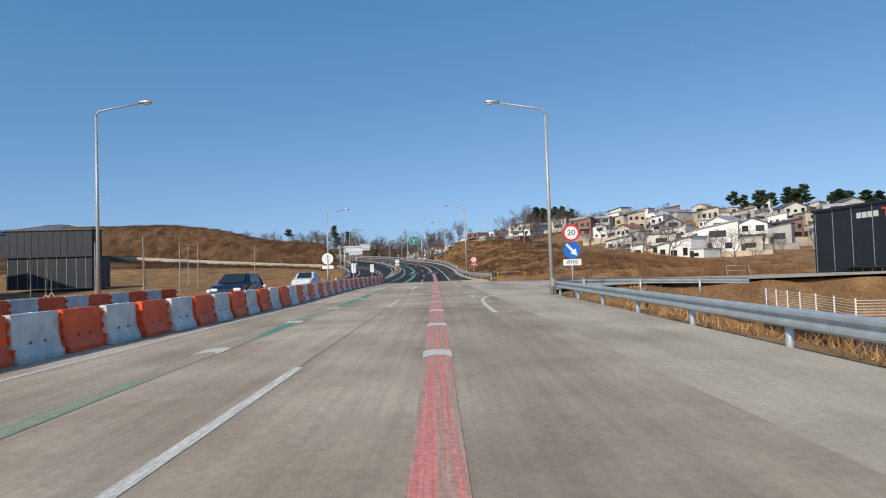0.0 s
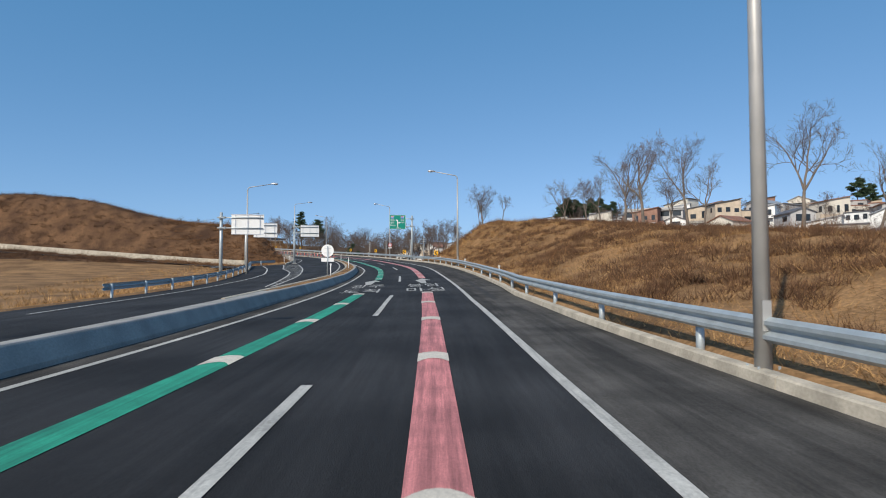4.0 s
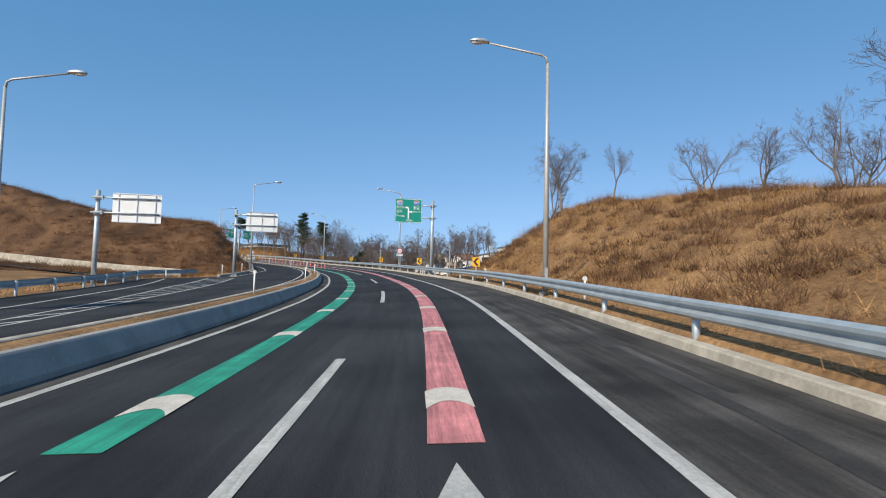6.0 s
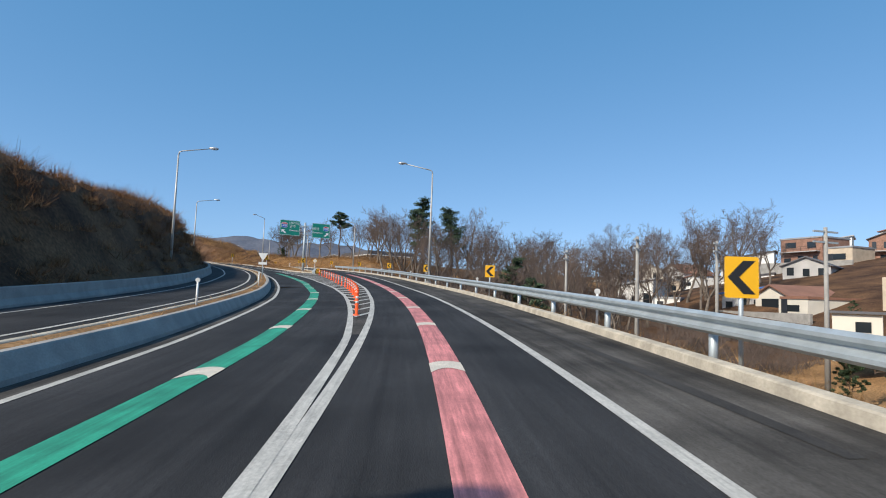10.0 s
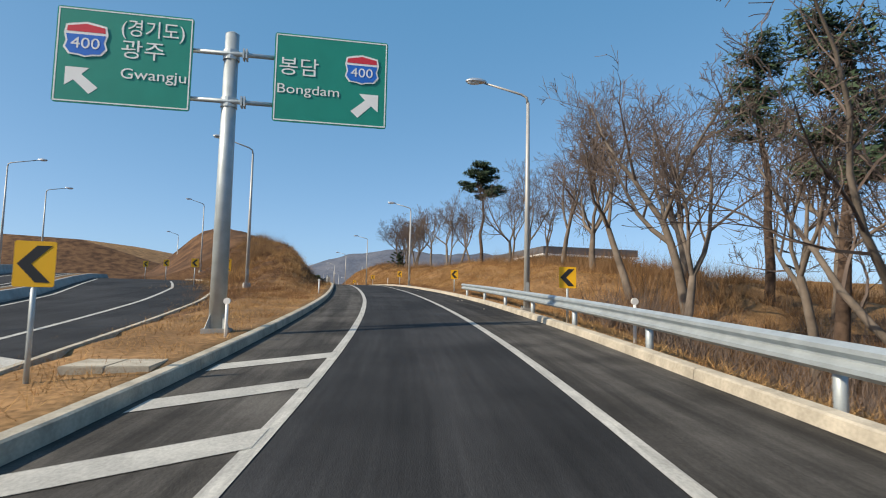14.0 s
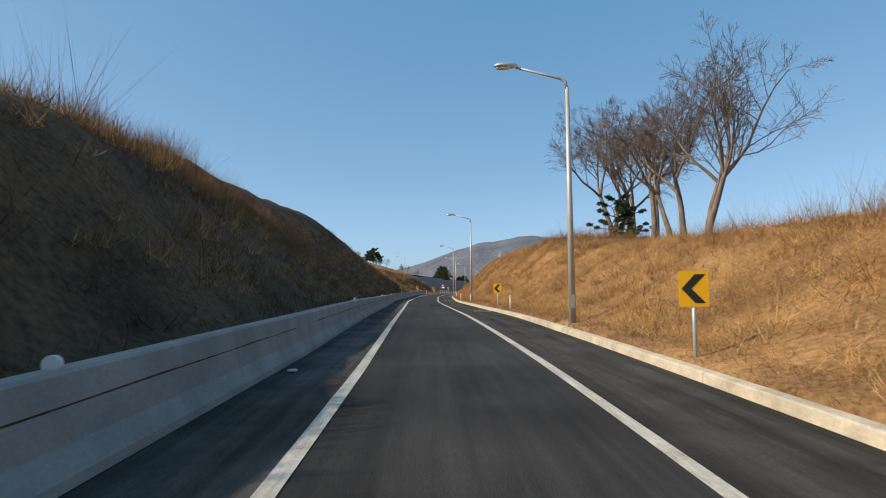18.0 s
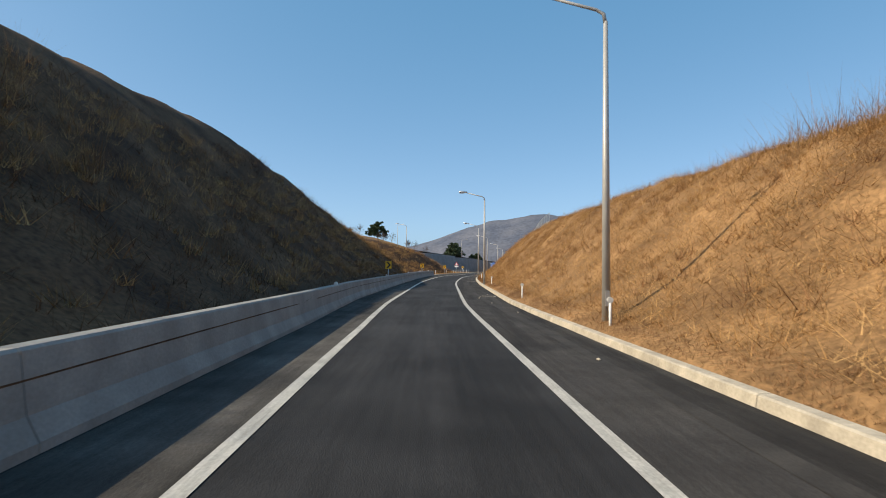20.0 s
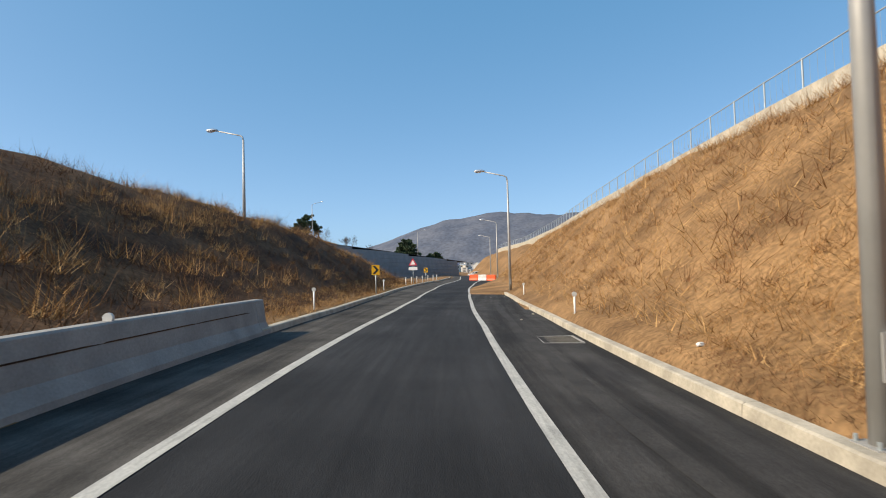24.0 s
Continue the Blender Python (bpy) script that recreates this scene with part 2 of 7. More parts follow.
def pw(s, table):
    """Straight-line table lookup."""
    if s <= table[0][0]:
        return table[0][1]
    for (a, u), (b, v) in zip(table, table[1:]):
        if s <= b:
            return u + (v - u) * (s - a) / (b - a)
    return table[-1][1]


def smooth(a, b, x):
    x = min(1.0, max(0.0, (x - a) / (b - a)))
    return x * x * (3 - 2 * x)


def mid(s):
    u = (s - S0) / DS
    i = min(max(int(math.floor(u)), 0), len(ROAD) - 2)
    w = u - i
    p1, p2 = Vector(ROAD[i]), Vector(ROAD[i + 1])
    p0 = Vector(ROAD[i - 1]) if i > 0 else 2 * p1 - p2
    p3 = Vector(ROAD[i + 2]) if i + 2 < len(ROAD) else 2 * p2 - p1
    if w < 0 or w > 1:
        e, d = (p1, (p2 - p0) / 2) if w < 0 else (p2, (p3 - p1) / 2)
        return e + d * (w if w < 0 else w - 1), d.normalized()
    p = 0.5 * (2 * p1 + (p2 - p0) * w + (2 * p0 - 5 * p1 + 4 * p2 - p3) * w * w + (3 * p1 - p0 - 3 * p2 + p3) * w ** 3)
    d = 0.5 * ((p2 - p0) + 2 * (2 * p0 - 5 * p1 + 4 * p2 - p3) * w + 3 * (3 * p1 - p0 - 3 * p2 + p3) * w * w)
    return p, d.normalized()


BANK = [(60, 0), (100, 0.02), (130, 0.05), (160, 0.06), (240, 0.05), (280, 0.03), (320, 0.0), (380, 0.0), (440, -0.02), (520, -0.03)]


def at(s, d, h=0.0):
    """The place d metres right of the middle line at s, h above the road's plane."""
    p, t = mid(s)
    flat = Vector((t.x, t.y, 0)).normalized()
    dd = max(-14.0, min(12.0, d))
    return Vector((p.x + flat.y * d, p.y - flat.x * d, p.z + pw(s, BANK) * dd + h))


def turn(s):
    """Heading of the road at s, in degrees."""
    t = mid(s)[1]
    return math.degrees(math.atan2(-t.x, t.y))


# left limit of the two lanes, right kerb, branch to the left
KERB_R = [(64, 5.6), (72, 4.6), (90, 3.75), (100, 3.6), (106, 3.95), (121, 4.4), (138, 4.5), (147, 4.75), (156, 4.9), (163, 4.7), (168, 4.45), (176, 4.15), (186, 4.2), (231, 4.5), (241, 4.45), (256, 4.3), (268, 4.0), (280, 3.9), (290, 4.1), (300, 4.35), (312, 4.4), (330, 4.25), (341, 4.05), (352, 4.05), (372, 3.98), (380, 4.0), (416, 3.7), (428, 3.42), (461, 3.38), (479, 3.25), (496, 3.25), (511, 3.2), (525, 2.75), (542, 1.6), (563, -0.6), (590, -4.9), (640, -14.5), (700, -31)]
EDGE_R = [(60, 1.8), (98, 1.63), (117, 1.92), (136, 2.31), (156, 2.45), (181, 2.18), (227, 2.26), (256, 2.15), (276, 1.95), (307, 2.05), (338, 2.2), (366, 2.13), (415, 1.55), (426, 1.31), (460, 1.08), (499, 1.08), (507, 1.0), (521, 0.5), (533, -0.2), (557, -2.4), (588, -6.6), (640, -16.5), (700, -33)]
LANE_L = [(0, -2.5), (10, -2.29), (34, -1.75), (98, -1.71), (117, -1.36), (136, -1.02), (157, -0.9), (181, -1.07), (227, -1.07), (237, -0.95), (256, -1.2), (276, -1.5), (307, -1.31), (338, -1.12), (366, -1.22), (415, -1.9), (426, -2.2), (460, -2.42), (500, -2.5), (513, -2.45), (524, -2.75), (542, -4.1), (570, -7.5), (590, -10.5), (640, -20.5), (700, -37)]
PINK_D = [(0, -0.05), (46, 0.13), (98, -0.1), (119, 0.3), (137, 0.6), (156, 0.75), (181, 0.52), (227, 0.58), (237, 0.67), (256, 0.52), (273, 0.3)]
GREEN_D = [(0, -4.6), (12, -4.6), (33, -4.15), (65, -3.95), (99, -3.33), (119, -2.9), (137, -2.73), (157, -2.76), (182, -2.98), (193, -3.15), (205, -3.3), (229.5, -4.34), (241, -5.27), (247, -5.7), (266, -7.95), (273, -8.8)]
EDGE_L = [(0, -7.2), (20, -6.7), (29, -6.35), (60, -6.5), (85, -5.7), (102, -5.15), (121, -4.75), (139, -4.32), (159, -4.42), (185, -4.72), (205, -5.2), (225, -6.25), (240, -7.45), (248, -8.2), (258, -9.15), (269, -10.45), (280, -12.15), (290, -14.0), (305, -17.1), (340, -26.6)]
GORE_L = [(195, -1.2), (205, -1.4), (227, -2.55), (238, -3.27), (262, -5.9), (266.5, -6.5), (274, -7.6), (284, -9.0), (288.5, -9.7), (293, -10.4), (301, -11.6), (314.5, -13.8), (330, -17.6), (345, -22.5)]
# left kerb of the island between the two ramps
ISLAND_L = [(275, -3.4), (276.3, -3.85), (277.2, -4.6), (278.2, -5.3), (280, -6.1), (283.5, -6.65), (286.5, -7.05), (294, -8.05), (299.5, -8.75), (315, -11.2), (334, -15.4), (345, -19.3)]
ISLAND = [(270.5, -3.6), (272, -3.5), (277, -3.42), (290, -3.4), (302, -3.3), (321, -3.15), (343, -2.85), (368, -2.6), (416, -3.4), (429, -3.9), (462, -3.8), (498, -4.45), (513, -4.55), (527, -5.3), (549, -7.5), (575, -10.6), (600, -14.5), (640, -23), (700, -39)]


def edge_l(s):
    """Left edge line of the green lane, which branches off."""
    return pw(s, EDGE_L)


def median(s):
    """Foot of the median wall."""
    return edge_l(s) - pw(s, [(76, 0.5), (102, 0.85), (121, 0.45), (140, 0.7), (230, 0.55)])


OPP_H = [(60, 0.0), (110, 0.1), (165, 0.42), (400, 0.45)]


def opp_right(s):
    return median(s) - pw(s, [(76, 0.5), (110, 1.5), (140, 1.5), (165, 1.25), (400, 1.25)])


def opp_left(s):
    return pw(s, [(-60, -17.5), (100, -15.0), (118, -15.3), (140, -17.0), (165, -19.0), (172, -14.5), (190, -12.6), (205, -12.8)]) if s < 205 else edge_l(s) - pw(s, [(205, 7.6), (256, 6.15), (345, 5.9)])


# ---- helpers ----
def part(name, bm, material, parent=None, label="", kind="", smooth_=False):
    me = bpy.data.meshes.new(name)
    bm.to_mesh(me)
    bm.free()
    for m in material if isinstance(material, (list, tuple)) else [material]:
        me.materials.append(m)
    if smooth_:
        for p in me.polygons:
            p.use_smooth = True
    ob = new(name, me)
    if parent:
        ob.parent = parent
    if label:
        ob["label"] = label
    if kind:
        ob["kind"] = kind
    return ob


def structure(name, bm, material, label, category, smooth_=False):
    return tagged(part(name, bm, material, smooth_=smooth_), label, category, kind="structure")


def thing(name, m, label, category, group=""):
    e = new(name)
    e.empty_display_size = 0.2
    e.matrix_basis = m
    return tagged(e, label, category, group)


def stand(s, d, h=0.0, yaw=0.0):
    """Upright pose on the plan; yaw in degrees from the road's heading."""
    return Matrix.Translation(at(s, d, h)) @ pose(0, 0, 0, 0, 0, turn(s) + yaw)


def box(bm, x0, y0, z0, x1, y1, z1, m=None, bevel=0.0):
    r = bmesh.ops.create_cube(bm, size=1)
    vs = r["verts"]
    for v in vs:
        v.co = Vector(((x0 + x1) / 2 + v.co.x * (x1 - x0), (y0 + y1) / 2 + v.co.y * (y1 - y0), (z0 + z1) / 2 + v.co.z * (z1 - z0)))
    if bevel:
        es = list({e for v in vs for e in v.link_edges})
        vs = list({v for f in bmesh.ops.bevel(bm, geom=es, offset=bevel, segments=2, affect="EDGES")["faces"] for v in f.verts} | {v for v in vs if v.is_valid})
    if m:
        bmesh.ops.transform(bm, matrix=m, verts=vs)
    return vs


def tube(bm, pts, radii, sides=8, cap=True):
    """A tapered tube along points."""
    rings = []
    n = len(pts)
    side = None
    for i, p in enumerate(pts):
        d = (pts[min(i + 1, n - 1)] - pts[max(i - 1, 0)]).normalized()
        if side is None:
            side = d.orthogonal().normalized()
        else:
            side = (side - d * side.dot(d)).normalized()
        up = d.cross(side)
        rings.append([bm.verts.new(p + (side * math.cos(a) + up * math.sin(a)) * radii[i]) for a in [2 * math.pi * k / sides for k in range(sides)]])
    for a, b in zip(rings, rings[1:]):
        for k in range(sides):
            bm.faces.new((a[k], a[(k + 1) % sides], b[(k + 1) % sides], b[k]))
    if cap:
        bm.faces.new(rings[0][::-1])
        bm.faces.new(rings[-1])
    return rings


def sweep(bm, s0, s1, step, profile, closed=False):
    """Carry a cross-section (a function of s that gives (d, h) pairs) along the road."""
    n = max(1, int(math.ceil((s1 - s0) / step)))
    prev = None
    sd = bm.verts.layers.float_vector.get("sd") or bm.verts.layers.float_vector.new("sd")
    for i in range(n + 1):
        s = s0 + (s1 - s0) * i / n
        ring = []
        for d, h in profile(s):
            v = bm.verts.new(at(s, d, h))
            v[sd] = (d, s, h)
            ring.append(v)
        if prev:
            for k in range(len(ring) - (0 if closed else 1)):
                j = (k + 1) % len(ring)
                bm.faces.new((prev[k], prev[j], ring[j], ring[k]))
        elif closed:
            bm.faces.new(ring[::-1])
        prev = ring
    if closed:
        bm.faces.new(prev)
    return bm



def place(x, y, z, yaw=0.0):
    return Matrix.Translation((x, y, z)) @ pose(0, 0, 0, 0, 0, yaw)


def mesh_of(name, verts, faces, material, parent=None, label="", smooth_=False):
    me = bpy.data.meshes.new(name)
    me.from_pydata(verts, [], faces)
    me.materials.append(material)
    if smooth_:
        me.polygons.foreach_set("use_smooth", [True] * len(me.polygons))
    ob = new(name, me)
    if parent:
        ob.parent = parent
    if label:
        ob["label"] = label
    return ob


def letters(text, size, m, material, parent, name="lettering", depth=0.004, width=None):
    """Flat lettering in the built-in font, centred, facing local -Y (upright) by the pose m."""
    cu = bpy.data.curves.new(name, "FONT")
    cu.body, cu.size, cu.align_x, cu.align_y, cu.extrude = text, size, "CENTER", "CENTER", depth
    cu.resolution_u = 3
    tmp = bpy.data.objects.new(name, cu)
    scene.collection.objects.link(tmp)
    me = bpy.data.meshes.new_from_object(tmp.evaluated_get(bpy.context.evaluated_depsgraph_get()))
    bpy.data.objects.remove(tmp)
    bpy.data.curves.remove(cu)
    xs = [v.co.x for v in me.vertices] or [0]
    if width and max(xs) > min(xs):
        k = width / (max(xs) - min(xs))
        for v in me.vertices:
            v.co.x *= k
    me.transform(m)
    me.materials.clear()
    me.materials.append(material)
    ob = new(name, me)
    ob.parent = parent
    return ob


FACE = pose(0, 0, 0, 90)     # lettering that stands upright and faces local -Y


# ---- ground ----
TOP_R = [(-60, -3.4), (30, -3.6), (44, -3.0), (66, 0.4), (85, 1.6), (105, 2.5), (125, 3.3), (140, 4.4), (148, 4.9), (157, 4.0), (161, 2.2), (165, -0.6), (170, -4.5), (178, -7), (268, -7), (279, -5.8), (289, -4.2), (298, -0.8), (305, 1.6), (320, 2.5), (345, 2.3), (368, 2.6), (386, 3.7), (400, 4.8), (412, 5.8), (440, 6.8), (470, 7.5), (600, 7.2)]
RUN_R = [(60, 10), (105, 14), (135, 13), (148, 7.5), (160, 6.5), (175, 10), (290, 11), (300, 8), (306, 6), (365, 7), (410, 8.5), (440, 9.2), (600, 9.2)]
TOP_I = [(276, 0.0), (292, 0.1), (305, 0.4), (316, 1.2), (330, 2.7), (347, 3.5), (354, 4.6), (371, 6.1), (380, 7.7), (405, 11.9), (437, 13.2), (447, 13.3), (466, 12.2), (488, 9.2), (500, 8.0), (516, 6.2), (532, 4.6), (540, 4.4), (556, 2.2), (570, 0.0), (700, -2.0)]


def far_right(x, y):
    """Absolute height of the valley and the two village hills; the yards beside the first stretch lie lower."""
    a, b = math.hypot(x - 75, y - 330), math.hypot(x - 145, y - 232)
    return 0.6 - 5.3 * (1 - smooth(72, 128, y)) + 19.0 * (1 - smooth(8, 138, a)) + 13.0 * (1 - smooth(8, 118, b))


def wall_top(v):
    """Height of the retaining wall's top along its line."""
    return 21.3 - 2.8 * min(1.2, max(-0.3, v / 98))


def world_h(x, y):
    """Absolute height of the hill behind the retaining wall."""
    u, v = -0.926 * (x + 314) - 0.377 * (y - 517), -0.377 * (x + 314) + 0.926 * (y - 517)
    ue = u - max(0.0, v - 98) * 0.4
    return 11.9 + (wall_top(v) - 11.9) * smooth(3, 14, ue) + 17 * smooth(12, 95, ue)


def ripple(s, d):
    return noise.noise(Vector((s * 0.05, d * 0.06, 0))) * 0.55 + noise.noise(Vector((s * 0.21, d * 0.21, 5))) * 0.4 + noise.noise(Vector((s * 0.6, d * 0.6, 9))) * 0.26


def ground_h(s, d):
    """Height of the ground over the road's plane."""
    kr = pw(s, KERB_R) if s > 64 else pw(s, [(-60, 5.5), (8, 5.9), (30, 6.3), (38, 8), (42, 14), (46, 40), (52, 40), (56, 24), (60, 12), (64, 5.6)])
    r = kr + 0.32
    if d > r:
        e = d - r
        run = pw(s, RUN_R)
        top = pw(s, TOP_R)
        h = 0.15 + top * smooth(0.5 - 0.12 * run, run + 0.5, e) + ripple(s, d) * smooth(0.8, 5, e)
        if s < 66:
            h = -0.1 + (top - 0.0) * smooth(0.3, 9, e) + ripple(s, d) * smooth(1, 6, e)
        if s > 300:
            h += smooth(run + 2, run + 30, e) * (-2.2 if s < 460 else 0.6)
        far = smooth(22, 55, e) if 60 < s < 292 else (smooth(14, 40, e) if s <= 60 else smooth(60, 105, e) * (1 - smooth(292, 350, s)))
        if far:
            p = at(s, d, 0)
            h = h * (1 - far) + far * (far_right(p.x, p.y) - p.z + ripple(s, d) * 0.5)
        return h
    if s > 275.6:
        l = pw(s, ISLAND) - 0.2
        if d >= l:
            return -0.15
        e = l - d
        g = pw(s, ISLAND_L)
        run = pw(s, [(300, 4.4), (340, 4.4), (371, 7.4), (405, 18), (500, 18), (532, 8.5)])
        h = 0.14 + pw(s, TOP_I) * smooth(pw(s, [(300, 0.9), (350, 0.9), (371, 0.2)]), run, e) + ripple(s, d) * smooth(0.5, 4, e)
        if s < 372:
            cut = smooth(g - 0.3, g + pw(s, [(300, 9), (345, 6)]), d)
            h = h * cut + 0.1 * (1 - cut)
            if d < g:
                m, ol = median(s), opp_left(s) - 0.4
                h = -0.2
                if d < ol:
                    h = 0.5 + 6.3 * (1 - smooth(278, 302, s)) * smooth(-0.3, 5, ol - d) * (1 - smooth(30, 90, ol - d)) - 1.2 * smooth(270, 300, s) * smooth(0, 6, ol - d) + ripple(s, d) * smooth(0.5, 4, ol - d) * (1 - 0.7 * smooth(278, 302, s))
                    h *= smooth(380, 330, s)
        else:
            h *= 1 - 0.9 * smooth(run + 2, run + 18, e)
            if s > 520 and d < -15:
                p = at(s, d, 0)
                h = max(h, min(1.0, (s - 520) / 40) * (world_h(p.x, p.y) - p.z))
        return h
    ol = opp_left(s) - 0.4
    if d < ol:
        e = ol - d
        p = at(s, d, 0)
        w = p.y - 184.5 - 0.15 * max(0.0, -37 - p.x)
        hill, end = smooth(0.5, 13, w), 1 - smooth(278, 302, s)
        field = -0.9 * smooth(-0.5, 7.5, e) + 0.04 * max(0.0, -40 - p.x) * smooth(140, 178, p.y)
        up = (6.3 * smooth(-0.3, pw(s, [(200, 7), (230, 5)]), e) + 6.4 * smooth(10, 48, e)) * (1 - smooth(70, 170, e))
        return pw(s, OPP_H) + field * (1 - hill * end) + up * hill * end + ripple(s, d) * smooth(0.5, 5, e) * (0.3 + 0.7 * hill)
    return -0.2


DL = [-900, -600, -400, -250, -170, -130, -110, -96, -85, -76] + [-70 + 2.0 * k for k in range(20)] + [-30 + 1.0 * k for k in range(14)] + [-16 + 0.5 * k for k in range(23)] + [-4.6, -4.2, -3.9, -3.6, -3.3, -3.0, -2.7, -2.0, 2.6, 3.4, 3.8, 4.1, 4.5, 4.8, 5.1] + [5.5 + 0.9 * k for k in range(25)] + [28 + 2.5 * k for k in range(12)] + [60 + 9 * k for k in range(24)] + [280, 320, 420, 600, 900]
SG = [-900, -400, -200, -120, -80] + [-60 + 1.5 * k for k in range(int(650 / 1.5))] + [594 + 8 * k for k in range(32)] + [870, 930, 1100, 1500, 2200, 3200]
GRID = np.empty((len(SG), len(DL), 3))
for gi, gs_ in enumerate(SG):
    for gj, gd in enumerate(DL):
        GRID[gi, gj] = at(gs_, gd, ground_h(gs_, gd))
gv = GRID.reshape(-1, 3).tolist()
gn = len(DL)
gf = [(i * gn + j, i * gn + j + 1, (i + 1) * gn + j + 1, (i + 1) * gn + j) for i in range(len(SG) - 1) for j in range(gn - 1)]
ground = tagged(mesh_of("ground", gv, gf, DIRT, smooth_=True), "dry winter grass and bare soil slopes beside the road", "ground", kind="structure")
ground.data.materials.append(SHADED_BRUSH_SOIL)
brown = []
for i in range(len(SG) - 1):
    for j in range(gn - 1):
        s_, d_ = SG[i], DL[j]
        # brown hill and wood floor, and the bank whose shade is in the colour
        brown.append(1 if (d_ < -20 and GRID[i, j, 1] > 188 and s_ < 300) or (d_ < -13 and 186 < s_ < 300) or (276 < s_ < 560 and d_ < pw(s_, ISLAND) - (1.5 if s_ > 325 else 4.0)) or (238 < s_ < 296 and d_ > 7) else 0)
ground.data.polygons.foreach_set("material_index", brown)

# ---- road surfaces ----
structure("road", sweep(bmesh.new(), 72.5, 700, 2, lambda s: [((median(s) - 0.05) if s < 240 else (pw(s, GORE_L) - 0.5 if s < 270 else pw(s, ISLAND) - 0.02), 0), (pw(s, EDGE_R) + 0.1, 0)]), ASPHALT, "smooth dark asphalt driving lanes", "road")
structure("road_shoulder", sweep(bmesh.new(), 292, 700, 2, lambda s: [(pw(s, EDGE_R) + 0.1, 0), (pw(s, KERB_R) + 0.02, 0)]), SHOULDER_DARK, "dark asphalt shoulder beside the ramp", "road")
structure("road_shoulder", sweep(bmesh.new(), 72.5, 292, 2, lambda s: [(pw(s, EDGE_R) + 0.1, 0), (pw(s, KERB_R) + 0.02, 0)]), SHOULDER, "worn grey asphalt shoulder beside the lane", "road")
structure("road_branch", sweep(bmesh.new(), 240, 345, 2, lambda s: [(median(s) - 0.05 + ((pw(s, ISLAND_L) + 0.03 if s > 269 else pw(s, GORE_L) + 0.95) - median(s)) * k / 8, 0.003) for k in range(9)]), ASPHALT, "dark asphalt ramp branching off behind the gore", "road")
structure("road_opposite", sweep(bmesh.new(), -60, 345, 2, lambda s: [(opp_left(s) + ((opp_right(s) if s > 90 else pw(s, [(-60, -8.6), (76, -7.9), (90, -7.0)])) - opp_left(s)) * k / 12, pw(s, OPP_H)) for k in range(13)]), ASPHALT, "dark asphalt opposing carriageway", "road")
structure("road_apron", sweep(bmesh.new(), -60, 72.5, 1.5, lambda s: [(3.1, 0.004), (pw(s, [(-60, 5.7), (8, 6.0), (30, 6.2), (36, 6.9), (39, 9), (42, 14), (46, 40), (52, 40), (56, 22), (60, 11), (64, 5.9), (72, 4.7)]), 0.004)]), CONCRETE_APRON, "pale concrete apron of the side road", "road")
structure("road_concrete", sweep(bmesh.new(), -60, 72.5, 1.5, lambda s: [(-8.6, 0.004), (-4, 0.004), (0, 0.004), (3.1, 0.004)]), CONCRETE_ROAD, "worn brownish concrete carriageway", "road")


def kerb(name, s0, s1, dfun, side, step=2.0, length=6.0, h=0.16, w=0.21):
    """A run of cast kerb, joint by joint."""
    bm = bmesh.new()
    s = s0
    while s < s1:
        e = min(s + length, s1)
        sweep(bm, s, e - 0.02, step, lambda q: [(dfun(q), -0.12), (dfun(q) + side * 0.03, h - 0.02), (dfun(q) + side * 0.06, h), (dfun(q) + side * w, h + 0.01), (dfun(q) + side * (w + 0.02), -0.12)], True)
        s = e
    return structure(name, bm, KERB, "pale cast concrete kerb with open joints", "kerb")


kerb("kerb_right", 64, 690, lambda s: pw(s, KERB_R), 1)
kerb("kerb_island", 275.6, 344, lambda s: pw(s, ISLAND), -1, h=0.2)
kerb("kerb_slope", 504, 640, lambda s: pw(s, ISLAND), -1)
kerb("kerb_branch", 276.3, 345, lambda s: pw(s, ISLAND_L), 1, step=1.0, h=0.14)
kerb("kerb_opposite", 95, 345, lambda s: opp_right(s) + 0.3, -1, h=0.47, w=0.18)
kerb("kerb_hill", 172, 204, lambda s: opp_left(s), -1, h=0.6)


def jersey(name, s0, s1, dfun, side, h, label, lift=None, step=2.0, length=20.0):
    bm = bmesh.new()
    s = s0
    while s < s1:
        e = min(s + length, s1)
        z = (lambda q: pw(q, lift)) if lift else (lambda q: 0.0)
        sweep(bm, s, e - 0.015, step, lambda q: [(dfun(q), z(q) - 0.15), (dfun(q) + side * 0.02, z(q) + 0.09), (dfun(q) + side * 0.13, z(q) + 0.3), (dfun(q) + side * 0.2, z(q) + h - 0.03), (dfun(q) + side * 0.23, z(q) + h), (dfun(q) + side * 0.42, z(q) + h), (dfun(q) + side * 0.45, z(q) + h - 0.03), (dfun(q) + side * 0.56, z(q) - 0.15)], True)
        s = e
    return structure(name, bm, CONCRETE, label, "concrete barrier")


jersey("median_wall", 77, 345, median, -1, 0.46, "cast concrete median wall with a pale top")
jersey("slope_wall", 344.0, 504.6, lambda s: pw(s, ISLAND), -1, 0.86, "cast concrete barrier wall at the foot of the slope")
jersey("hill_wall", 192, 345, opp_left, -1, 0.7, "concrete barrier at the foot of the brown hill", OPP_H)
